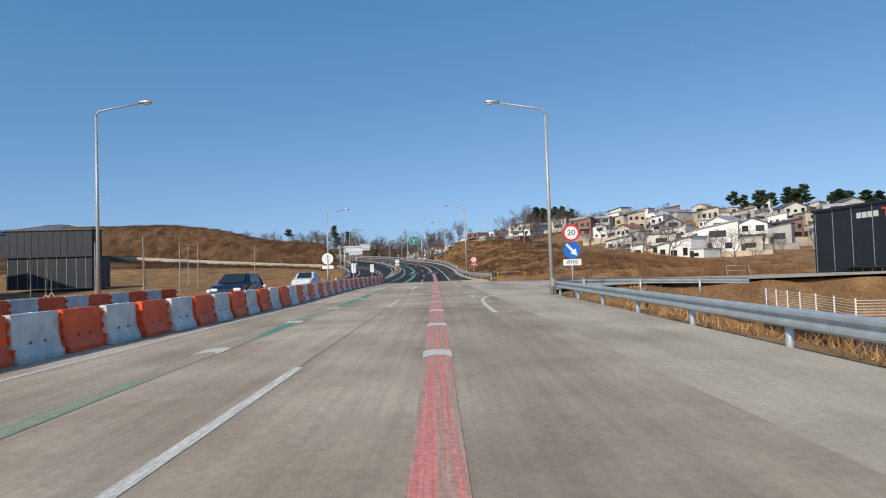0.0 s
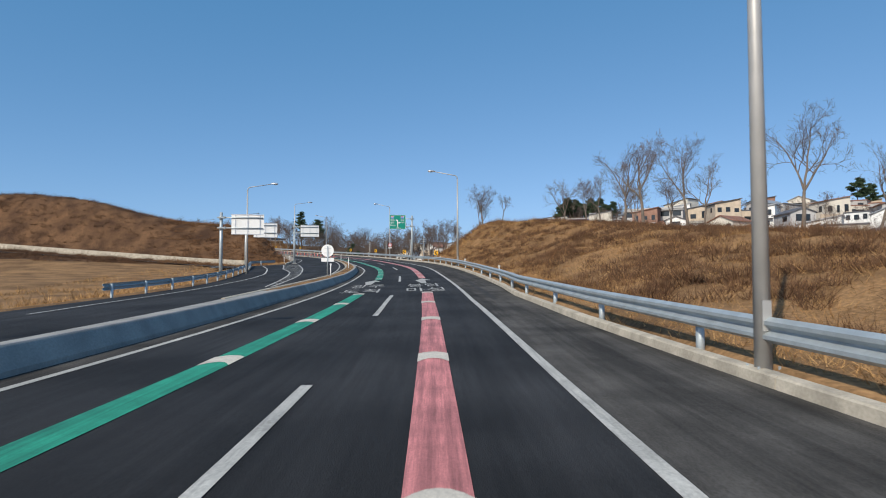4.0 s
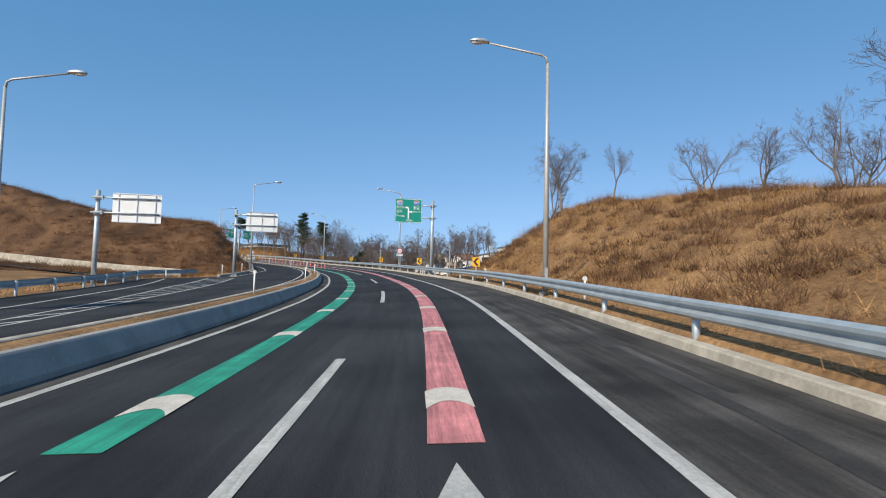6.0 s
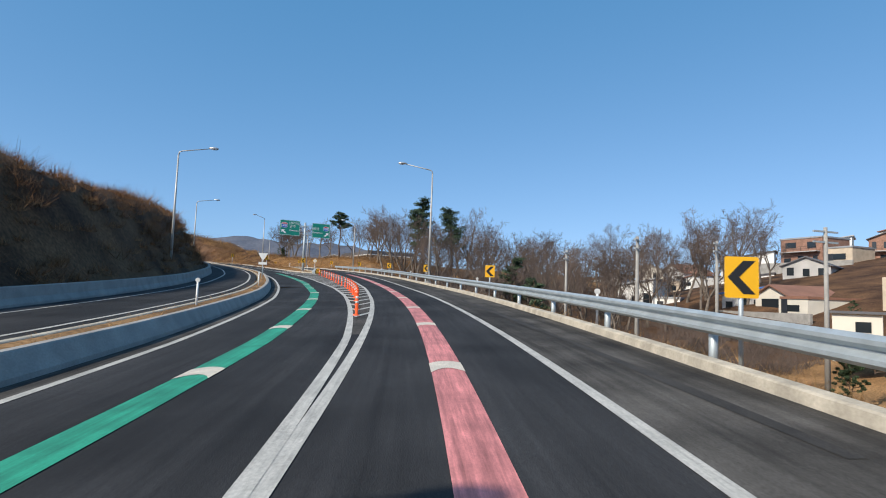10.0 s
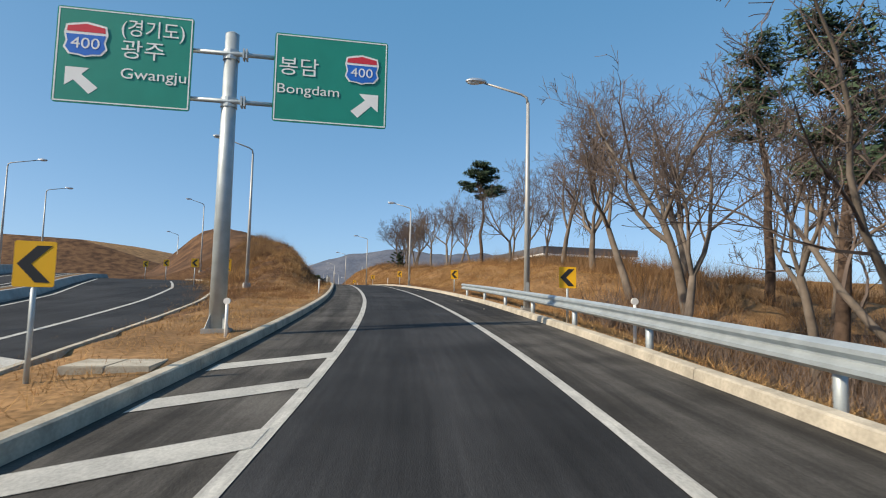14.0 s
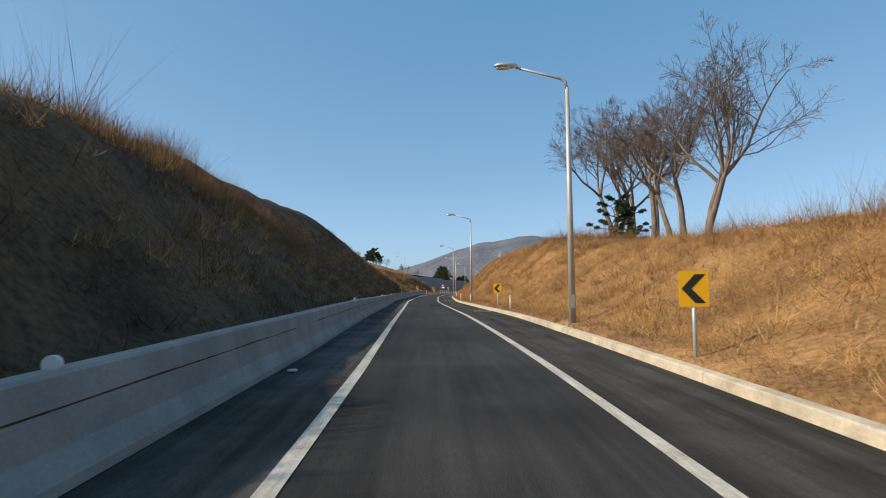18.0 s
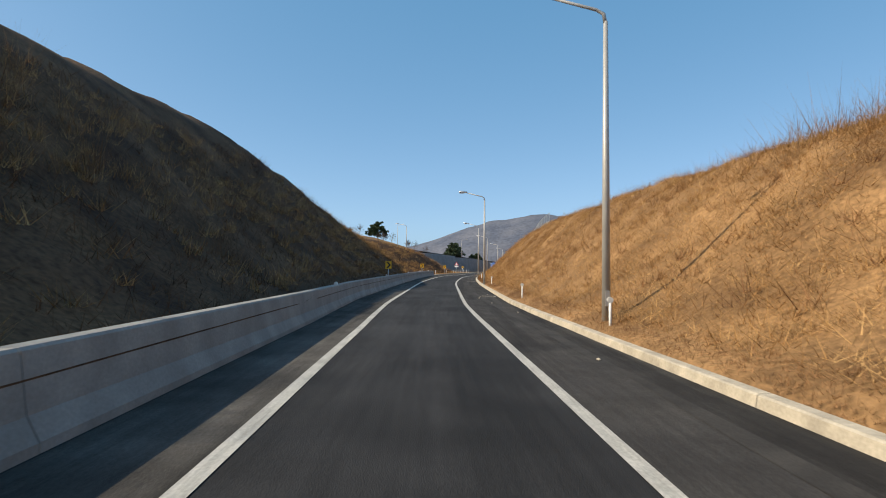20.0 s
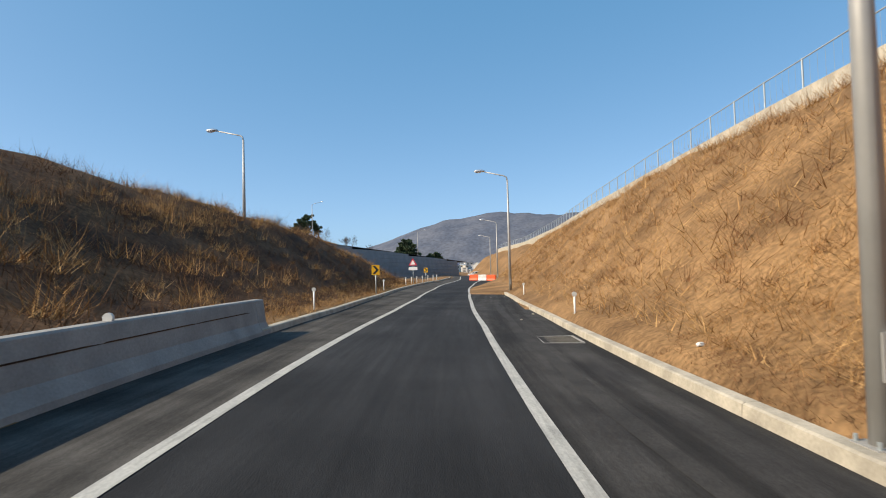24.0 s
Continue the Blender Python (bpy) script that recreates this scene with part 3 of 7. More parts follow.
# lines pressed into the slope wall, and the fill of the median
for k, hh in enumerate((0.58, 0.72)):
    structure("wall_groove", sweep(bmesh.new(), 344, 503.5, 3, lambda s: [(pw(s, ISLAND) - 0.165 - 0.035 * k, hh), (pw(s, ISLAND) - 0.17 - 0.035 * k, hh + 0.022)]), SHADED_BRUSH_SOIL, "dark line pressed into the concrete wall", "groove")
structure("median_fill", sweep(bmesh.new(), 100, 345, 2, lambda s: [(median(s) - 0.42, 0.40), (median(s) - 0.8, 0.46), (opp_right(s) + 0.12, 0.42)]), DIRT, "dry grass and soil strip between the median walls", "verge")
structure("median_nose", sweep(bmesh.new(), 77, 101, 2, lambda s: [(median(s) - 0.4, 0.0), (median(s) - 0.42, 0.45), (opp_right(s) + 0.1, 0.44), (opp_right(s), 0.0)]), CONCRETE, "pale concrete top of the median nose", "median")


GORE_O1 = [(110, -9.1), (128, -10.05), (140, -10.9), (160, -12.2), (168, -12.7)]
GORE_O2 = [(110, -9.4), (130, -11.2), (138, -11.95), (153, -14.1), (168, -14.8)]
structure("road_shoulder", sweep(bmesh.new(), 78, 345, 2, lambda s: [(median(s) + 0.03, 0.004), (edge_l(s) - 0.1, 0.004)]), SHOULDER, "dusty asphalt strip beside the median wall", "road")

structure("road_gore", sweep(bmesh.new(), 206, 276, 2, lambda s: [(pw(s, GORE_L) + 0.05 if s < 269 else pw(s, GORE_L), 0.006), ((pw(s, GORE_L) + pw(s, LANE_L)) / 2, 0.006), (pw(s, LANE_L) - 0.05, 0.006)]), SHOULDER, "dusty grey asphalt of the painted gore", "road")


# ---- road markings ----
def line(name, s0, s1, dfun, w, material=WHITE_PAINT, h=0.008, label="white painted road line", step=1.5):
    return structure(name, sweep(bmesh.new(), s0, s1, step, lambda s: [(dfun(s) - w / 2, h), (dfun(s) + w / 2, h)]), material, label, "road marking")


line("edge_line_right", 72.5, 640, lambda s: pw(s, EDGE_R), 0.17)
line("edge_line_left", 72.5, 335, edge_l, 0.16)
line("edge_line_left", -10, 72.5, edge_l, 0.14, WORN_WHITE, 0.010, "faded white edge line on concrete")
line("lane_line_left", 195, 640, lambda s: pw(s, LANE_L), 0.18)
line("gore_line_left", 195, 330, lambda s: pw(s, GORE_L), 0.18, h=0.011)
for a_, b_ in [(2, 9.9), (25, 31), (46, 57), (72.5, 82.7), (92.5, 101.8), (114.7, 123.1), (136, 144.6), (157.1, 165.6), (178, 186)]:
    line("lane_dash", a_, b_, lambda s: pw(s, LANE_L), 0.16, WORN_WHITE if a_ < 60 else WHITE_PAINT, 0.010, "white painted lane dash")
line("lane_dash", 186, 196, lambda s: pw(s, LANE_L), 0.18)
line("lane_dash", 10, 72, lambda s: pw(s, LANE_L), 0.03, TAR, 0.006, "dark sealed joint between concrete slabs")
for a_, b_ in [(31, 32.8), (35.8, 37.4), (47.1, 48.7), (51.3, 53.1), (56.3, 58.4), (62, 64), (67, 69)]:
    line("edge_dash", a_, b_, lambda s: 2.03, 0.14, WORN_WHITE, 0.010, "faded white dash across the side road mouth")
CURVE = [(20, 2.0), (23.4, 2.02), (26.3, 2.1), (28.8, 2.3), (30.9, 2.67), (33.2, 3.59), (34.5, 4.5), (35.3, 5.4), (36, 7.5)]
bm = bmesh.new()
prev = None
for (s, d), (s2, d2) in zip(CURVE, CURVE[1:] + [(36.3, 9)]):
    n2 = Vector((d2 - d, s2 - s)).normalized()
    pair = [bm.verts.new(at(s + n2.x * 0.09, d - n2.y * 0.09, 0.010)), bm.verts.new(at(s - n2.x * 0.09, d + n2.y * 0.09, 0.010))]
    if prev:
        bm.faces.new((prev[0], prev[1], pair[1], pair[0]))
    prev = pair
structure("turn_line", bm, WORN_WHITE, "faded white line curving into the side road", "road marking")
line("pink_guide_line", -10, 72.5, lambda s: pw(s, PINK_D), 0.46, WORN_PINK, 0.010, "worn pink guide stripe on concrete")
line("pink_guide_line", 72.5, 103.6, lambda s: pw(s, PINK_D), 0.5, PINK_PAINT, label="pink guide stripe")
line("pink_guide_line", 118.4, 273, lambda s: pw(s, PINK_D), 0.5, PINK_PAINT, label="pink guide stripe")
line("green_guide_line", -10, 72.5, lambda s: pw(s, GREEN_D), 0.42, WORN_GREEN, 0.010, "worn green guide stripe on concrete")
line("green_guide_line", 72.5, 103.6, lambda s: pw(s, GREEN_D), 0.5, GREEN_PAINT, label="green guide stripe")
line("green_guide_line", 118.4, 273, lambda s: pw(s, GREEN_D), 0.5, GREEN_PAINT, label="green guide stripe")


def guide_bar(s, dfun, material):
    """A pale cap across a guide stripe, bowed forwards."""
    bm = bmesh.new()
    lo, hi = [], []
    for k in range(7):
        u = -0.26 + 0.52 * k / 6
        f = 0.35 * (1 - (u / 0.26) ** 2)
        lo.append(bm.verts.new(at(s + f - 0.1, dfun(s) + u, 0.014)))
        hi.append(bm.verts.new(at(s + f * 0.6 + 0.75, dfun(s) + u, 0.014)))
    for k in range(6):
        bm.faces.new((lo[k], lo[k + 1], hi[k + 1], hi[k]))
    structure("guide_bar", bm, material, "pale bar across the guide stripe", "road marking")


for s in (10.5, 16, 21.5, 27, 33, 39, 45, 52, 58, 64.5):
    guide_bar(s, lambda q: pw(q, PINK_D), WORN_WHITE)
for s in (12, 18.5, 25, 32.7, 40, 48, 57.3, 65.5):
    guide_bar(s, lambda q: pw(q, GREEN_D), WORN_WHITE)
BARS = [78, 84.5, 91, 97, 102.8, 119.7, 126.4, 132.6, 138.7, 145.7, 152.4, 159.4, 166.6, 173, 179.7, 186.3, 193.3, 200.5, 207.8, 215, 222.5, 229.9, 237, 244.3, 251, 257.4, 265]
for s in BARS:
    guide_bar(s, lambda q: pw(q, PINK_D), CREAM_PAINT)
    guide_bar(s, lambda q: pw(q, GREEN_D), CREAM_PAINT)


def road_text(text, s0, s1, d0, d1):
    e = thing("road_lettering", Matrix.Identity(4), "white painted lane destination lettering on asphalt", "road lettering", "lane lettering")
    ob = letters(text, 1.0, Matrix.Identity(4), WHITE_PAINT, e, "lettering", 0.0)
    me = ob.data
    xs, ys = [v.co.x for v in me.vertices], [v.co.y for v in me.vertices]
    for v in me.vertices:
        u = (v.co.x - min(xs)) / (max(xs) - min(xs))
        w = (v.co.y - min(ys)) / (max(ys) - min(ys))
        v.co = at(s0 + (s1 - s0) * w, d0 + (d1 - d0) * u, 0.009)


road_text("마성", 104.15, 107.25, -1.0, 0.95)
road_text("봉담", 108.35, 111.3, -0.92, 0.95)
road_text("도척", 104.2, 107.35, -4.35, -2.4)
road_text("광주", 108.8, 112.0, -4.25, -2.3)


def road_arrow(s, dfun, w=0.85, length=6.0):
    bm = bmesh.new()
    shape = [(-0.15, 0), (0.15, 0), (0.15, 3.9), (0.52, 3.6), (0, length), (-0.52, 3.6), (-0.15, 3.9)]
    f = bm.faces.new([bm.verts.new(at(s + v, dfun(s + v) + u, 0.009)) for u, v in shape])
    bmesh.ops.triangulate(bm, faces=[f])
    structure("road_arrow", bm, WHITE_PAINT, "white painted straight-ahead arrow", "road marking")


road_arrow(111.9, lambda s: pw(s, [(112, 0.12), (119, 0.28)]))
road_arrow(112.0, lambda s: pw(s, [(112, -3.35), (120, -3.0)]))


def gore_stripe(s, w=0.55):
    """A V across the gore, its point at the posts."""
    c = gore_mid(s)
    bm = bmesh.new()
    for side in (-1, 1):
        wid = w * (1.5 if side < 0 else 1.1)
        e = (pw(s + 1.4, GORE_L) if side < 0 else pw(s + 2.4, LANE_L))
        run = 1.4 if side < 0 else 2.2
        run *= min(1.0, abs(e - c) / 1.2 + 0.2)
        q = [bm.verts.new(at(s - (0.35 if side < 0 else 0.35), c, 0.013)), bm.verts.new(at(s + run, e, 0.013)), bm.verts.new(at(s + run + wid, e, 0.013)), bm.verts.new(at(s - 0.35 + w * 1.3, c, 0.013))]
        bm.faces.new(q if side > 0 else q[::-1])
    structure("gore_stripe", bm, WHITE_PAINT, "white painted chevron in the gore", "road marking")


def gore_mid(s):
    return pw(s, [(205, -1.35), (227, -2.02), (237, -2.28), (244, -2.76), (250, -3.06), (262, -3.57), (268, -3.85)])


for k in range(19):
    gore_stripe(211.58 + 2.947 * k)
for k in range(5):
    s = 270.0 + 2.947 * k
    bm = bmesh.new()
    r_, l_ = min(-3.9, pw(s, ISLAND_L) - 0.1), pw(s + 1.6, GORE_L)
    bm.faces.new([bm.verts.new(at(a, b, 0.013)) for a, b in ((s + 1.6, l_), (s, r_), (s + 0.75, r_), (s + 2.45, l_))])
    structure("gore_stripe", bm, WHITE_PAINT, "white painted slash before the island nose", "road marking")
for k in range(6):
    s = 268.3 + 2.75 * k
    bm = bmesh.new()
    r_, l_ = pw(s, LANE_L), pw(s, ISLAND) + 0.12
    bm.faces.new([bm.verts.new(at(a, b, 0.013)) for a, b in ((s - 0.7, l_), (s + 0.6, r_), (s + 1.3, r_), (s + 0.0, l_))])
    structure("gore_stripe", bm, WHITE_PAINT, "white painted slash beside the island kerb", "road marking")
for k in range(20):
    s = 116 + 2.6 * k
    w0, w1 = pw(s, GORE_O1), pw(s, GORE_O2)
    bm = bmesh.new()
    bm.faces.new([bm.verts.new(at(a, b, pw(a, OPP_H) + 0.012)) for a, b in ((s - 0.9, w1), (s + 0.9, w0), (s + 1.4, w0), (s - 0.4, w1))])
    structure("gore_stripe", bm, WHITE_PAINT, "white painted slash on the opposing carriageway", "road marking")


def opp_line(s0, s1, dfun, w=0.15):
    structure("opposite_line", sweep(bmesh.new(), s0, s1, 2, lambda s: [(dfun(s) - w / 2, pw(s, OPP_H) + 0.012), (dfun(s) + w / 2, pw(s, OPP_H) + 0.012)]), WHITE_PAINT, "white line on the opposing carriageway", "road marking")


opp_line(95, 340, lambda s: opp_right(s) - 0.6)
opp_line(170, 340, lambda s: opp_left(s) + 1.3)
opp_line(95, 165, lambda s: pw(s, [(95, -13.4), (136, -14.25), (154, -16.1), (165, -17.6)]))
opp_line(112, 168, lambda s: pw(s, GORE_O1))
opp_line(112, 168, lambda s: pw(s, GORE_O2))
# drain grates in the shoulder
for s in (346, 391, 434.2, 469, 503.5):
    e = thing("drain_grate", stand(s, pw(s, KERB_R) - 0.62, 0.004), "grey steel drain grate set in the shoulder", "drain grate", "drain grates")
    bm = bmesh.new()
    for x0, y0, x1, y1 in ((-0.47, -0.72, -0.42, 0.72), (0.42, -0.72, 0.47, 0.72), (-0.42, -0.72, 0.42, -0.67), (-0.42, 0.67, 0.42, 0.72)):
        box(bm, x0, y0, -0.02, x1, y1, 0.008)
    part("frame", bm, CONCRETE, e)
    for k in range(11):
        bm = bmesh.new()
        box(bm, -0.4, -0.62 + 0.12 * k, -0.02, 0.4, -0.57 + 0.12 * k, 0.004)
        part("slat", bm, TAR, e, "dull dark grate bar")

# ---- street lamps ----
LAMPS = {}


def street_lamp(m, height=9.4, arm=2.4):
    key = (round(height, 1), round(arm, 1))
    if key in LAMPS:
        return copy_thing(LAMPS[key], m)
    e = thing("street_lamp", m, "tall grey steel street lamp with a single arm", "street lamp", "lamps along the road")
    bm = bmesh.new()
    tube(bm, [Vector((0, 0, z)) for z in (0, height * 0.5, height - 0.25)], [0.115, 0.09, 0.06], 12)
    part("pole", bm, POLE, e, smooth_=True)
    bm = bmesh.new()
    box(bm, -0.2, -0.2, -0.3, 0.2, 0.2, 0.03, bevel=0.015)
    part("base_plate", bm, CONCRETE, e)
    for x, y in ((-0.14, -0.14), (0.14, -0.14), (-0.14, 0.14), (0.14, 0.14)):
        bm = bmesh.new()
        tube(bm, [Vector((x, y, 0.02)), Vector((x, y, 0.09))], [0.018, 0.018], 6)
        part("bolt", bm, STEEL, e)
    bm = bmesh.new()
    box(bm, -0.06, -0.125, 0.55, 0.06, -0.1, 0.95)
    part("access_door", bm, POLE, e)
    bm = bmesh.new()
    tube(bm, [Vector((0, 0, height - 0.35)), Vector((-0.05, 0, height - 0.05)), Vector((-0.25, 0, height + 0.06)), Vector((-arm, 0, height + 0.42))], [0.055, 0.05, 0.045, 0.035], 10)
    part("arm", bm, POLE, e, smooth_=True)
    bm = bmesh.new()
    bmesh.ops.create_uvsphere(bm, u_segments=16, v_segments=10, radius=0.5)
    for v in bm.verts:
        v.co = Vector((v.co.x * 0.82 - arm - 0.3, v.co.y * 0.36 * (1.15 - 0.3 * (v.co.x + 0.5)), v.co.z * (0.16 if v.co.z < 0 else 0.26) + height + 0.46))
    head = part("lamp_head", bm, ALU, e, smooth_=True)
    bm = bmesh.new()
    bmesh.ops.create_uvsphere(bm, u_segments=12, v_segments=6, radius=0.5)
    for v in bm.verts:
        v.co = Vector((v.co.x * 0.5 - arm - 0.4, v.co.y * 0.24, v.co.z * 0.1 + height + 0.39))
    part("lens", bm, SIGN_WHITE, head)
    LAMPS[key] = e
    return e


for s, d, h, ht in [(30.3, 5.98, -0.1, 9.6), (82.6, 4.35, 0.1, 9.5), (135.6, 5.15, 0.2, 9.2), (187.8, 4.75, 0.2, 9.6), (243.4, 4.98, 0.2, 9.9), (293.2, 4.6, 0.2, 8.0), (332.5, 4.6, 0.15, 8.0), (374.2, 4.6, 0.15, 8.0), (414.5, 4.5, 0.15, 8.3), (453.9, 3.68, 0.15, 8.0), (494.3, 3.6, 0.15, 8.1), (532.6, 2.75, 0.15, 8.3), (574, -1.8, 0.15, 8.3), (614, -8.8, 0.15, 8.3)]:
    street_lamp(stand(s, d, h), ht, 2.4 if s < 270 else 1.7)
for s, d, h, ht in [(33, -18.3, -0.4, 11.2), (81, -14.4, -0.2, 9.8), (138.3, -16.3, -0.5, 9.6), (186.5, -12.9, 0.6, 10.0), (242.9, -16.2, 1.0, 9.9), (284.1, -20.1, 0.6, 8.9), (330, -31.5, 0.5, 9.5)]:
    street_lamp(stand(s, d, h, 180), ht)
for s, d, h, ht, yaw in [(310.8, -8.5, 0.5, 8.6, 25), (359.3, -19.8, 1.4, 9.2, 30), (345, -34, 0.5, 9.0, 200), (526.5, -14.2, 3.9, 6.4, 0), (400, -30, 0.8, 9.0, 40)]:
    street_lamp(stand(s, d, h, yaw), ht, 1.8)


# ---- guardrails ----
def guardrail(name, path, post_gap, label, ends=True):
    """A rail along plan points (s, d, ground height) with its posts."""
    pts = [at(s, d, h) for s, d, h in path]
    e = thing(name, Matrix.Translation(pts[0]), label, "guardrail", "guardrails")
    o = pts[0]
    wave = [(0.0, 0.40), (-0.075, 0.45), (-0.075, 0.50), (0.0, 0.555), (0.0, 0.585), (-0.075, 0.64), (-0.075, 0.69), (0.0, 0.74), (0.012, 0.74), (-0.06, 0.69), (-0.06, 0.64), (0.012, 0.585), (0.012, 0.555), (-0.06, 0.50), (-0.06, 0.45), (0.012, 0.40)]
    bm = bmesh.new()
    prev = None
    n = len(pts)
    for i, p in enumerate(pts):
        t = pts[min(i + 1, n - 1)] - pts[max(i - 1, 0)]
        t = Vector((t.x, t.y, 0)).normalized()
        out = Vector((t.y, -t.x, 0))
        ring = [bm.verts.new(p - o + out * u + Vector((0, 0, z))) for u, z in wave]
        if prev:
            for k in range(len(ring)):
                j = (k + 1) % len(ring)
                bm.faces.new((prev[k], prev[j], ring[j], ring[k]))
        else:
            bm.faces.new(ring[::-1])
        prev = ring
    bm.faces.new(prev)
    part("beam", bm, STEEL, e)
    acc, nxt, post = 0.0, 0.6, None
    for a, b in zip(pts, pts[1:]):
        seg = (b - a).length
        while nxt <= acc + seg:
            p = a + (b - a) * ((nxt - acc) / seg)
            t = (b - a).normalized()
            m = Matrix.Translation(p - o + Vector((t.y, -t.x, 0)) * 0.1) @ pose(0, 0, 0, 0, 0, math.degrees(math.atan2(-t.x, t.y)))
            if post is None:
                bm = bmesh.new()
                tube(bm, [Vector((0, 0, -0.5)), Vector((0, 0, 0.72))], [0.07, 0.07], 12)
                post = part("post", bm, STEEL, e, smooth_=True)
                post.matrix_basis = m
                bm = bmesh.new()
                box(bm, -0.1, -0.06, 0.5, -0.03, 0.06, 0.64)
                block = part("bracket", bm, STEEL, e)
                block.matrix_basis = m
            else:
                for src in (post, block):
                    c = src.copy()
                    scene.collection.objects.link(c)
                    c.parent, c.matrix_basis = e, m
            nxt += post_gap
        acc += seg
    return e


guardrail("guardrail", [(s, pw(s, KERB_R) + 0.27 if s > 78 else pw(s, [(64.5, 6.2), (67, 5.6), (78, pw(78, KERB_R) + 0.27)]), 0.1) for s in [64.5 + 1.5 * k for k in range(163)]], 4.9, "galvanised steel guardrail along the outer kerb")
guardrail("guardrail", [(-30 + 2 * k, pw(-30 + 2 * k, [(-30, 6.0), (8, 5.9), (30, 6.25)]), -0.05) for k in range(31)] + [(32.5, 6.4, -0.05), (34.5, 6.9, -0.05), (36, 7.8, -0.08), (37, 9.0, -0.1), (37.6, 10.5, -0.15), (38, 12.5, -0.2), (38.3, 15, -0.3), (38.5, 18, -0.4), (38.6, 20.5, -0.5)], 4.0, "galvanised steel guardrail bending into the side road")
guardrail("guardrail", [(s, opp_left(s) - 0.3, pw(s, OPP_H) - 0.05) for s in [104 + 2 * k for k in range(34)]], 4.0, "galvanised steel guardrail of the opposing carriageway")


# ---- posts, bollards, cushion ----
def delineator(m, first=[]):
    if first:
        return copy_thing(first[0], m)
    e = thing("delineator_post", m, "white plastic delineator post with a round reflector", "delineator post", "delineator posts")
    bm = bmesh.new()
    tube(bm, [Vector((0, 0, -0.1)), Vector((0, 0, 0.72))], [0.035, 0.033], 10)
    part("post", bm, SIGN_WHITE, e, smooth_=True)
    bm = bmesh.new()
    tube(bm, [Vector((0, -0.03, 0.78)), Vector((0, 0.03, 0.78))], [0.075, 0.075], 14)
    part("reflector", bm, WHITE_PLASTIC, e)
    first.append(e)
    return e


for s in [285.2, 330, 327.3 - 20, 511.5, 533]:
    delineator(stand(s, pw(s, ISLAND) - 0.65, 0.12))
for s in (350, 388, 413.6, 427.6, 448.5, 471, 508, 524):
    delineator(stand(s, pw(s, KERB_R) + 0.62, 0.12))
for s in (360, 381, 402, 423, 444, 464, 482, 498):
    delineator(stand(s, pw(s, ISLAND) - 0.33, 0.1 + 0.02))
for s in (118, 137, 155, 174, 193, 212, 232, 252):
    delineator(stand(s, opp_right(s) + 0.55, 0.5))
for s in (112, 131, 150, 169, 207, 226, 254, 272, 284):
    delineator(stand(s, pw(s, KERB_R) + 0.72, 0.12))
for s in (176, 186):
    delineator(stand(s, opp_left(s) - 0.8, 0.6))


def bollard(m, first=[]):
    if first:
        return copy_thing(first[0], m)
    e = thing("flexible_bollard", m, "orange plastic lane bollard with reflective grey bands", "bollard", "bollards in the gore")
    bm = bmesh.new()
    tube(bm, [Vector((0, 0, z)) for z in (0.0, 0.03, 0.05, 0.75)], [0.12, 0.115, 0.052, 0.047], 14)
    part("post", bm, ORANGE, e, smooth_=True)
    for z in (0.42, 0.58):
        bm = bmesh.new()
        tube(bm, [Vector((0, 0, z)), Vector((0, 0, z + 0.07))], [0.054, 0.0535], 14)
        part("band", bm, WHITE_PLASTIC, e, "grey reflective band", smooth_=True)
    bm = bmesh.new()
    tube(bm, [Vector((0, 0, 0.72)), Vector((0, 0, 0.77)), Vector((0, 0, 0.785))], [0.056, 0.056, 0.04], 14)
    part("cap", bm, ORANGE, e, smooth_=True)
    first.append(e)
    return e


for k in range(20):
    s = 211.83 + 2.947 * k
    bollard(stand(s, gore_mid(s), 0.008))

e = thing("crash_cushion", stand(270.6, -3.8, 0.0, 2), "galvanised drum crash cushion with a black and yellow chevron front", "crash cushion")
bm = bmesh.new()
ARCH = [(-0.36, 0.1), (-0.4, 0.45), (-0.34, 0.66), (-0.2, 0.79), (0, 0.84), (0.2, 0.79), (0.34, 0.66), (0.4, 0.45), (0.36, 0.1)]
for k in range(6):
    y0, y1 = 0.12 + 0.74 * k, 0.12 + 0.74 * k + 0.7
    rings = []
    for y, g in ((y0, 0.97), (y0 + 0.04, 1.0), (y1 - 0.04, 1.0), (y1, 0.97)):
        rings.append([bm.verts.new((x * g * (1 - 0.01 * k), y, 0.1 + (z - 0.1) * g)) for x, z in ARCH])
    for a, b in zip(rings, rings[1:]):
        for i in range(len(ARCH) - 1):
            bm.faces.new((a[i], a[i + 1], b[i + 1], b[i]))
    bm.faces.new(rings[0][::-1])
    bm.faces.new(rings[-1])
part("drum", bm, STEEL, e, "ribbed galvanised steel drum", smooth_=False)
bm = bmesh.new()
a = [bm.verts.new((x * 1.02, 0.1, z * 1.01)) for x, z in ARCH]
b = [bm.verts.new((x * 1.02, 0.02, z * 1.01)) for x, z in ARCH]
bm.faces.new(a[::-1])
bm.faces.new(b)
for i in range(len(ARCH)):
    j = (i + 1) % len(ARCH)
    bm.faces.new((a[i], a[j], b[j], b[i]))
front = part("front_plate", bm, SIGN_BLACK, e, "black front plate")
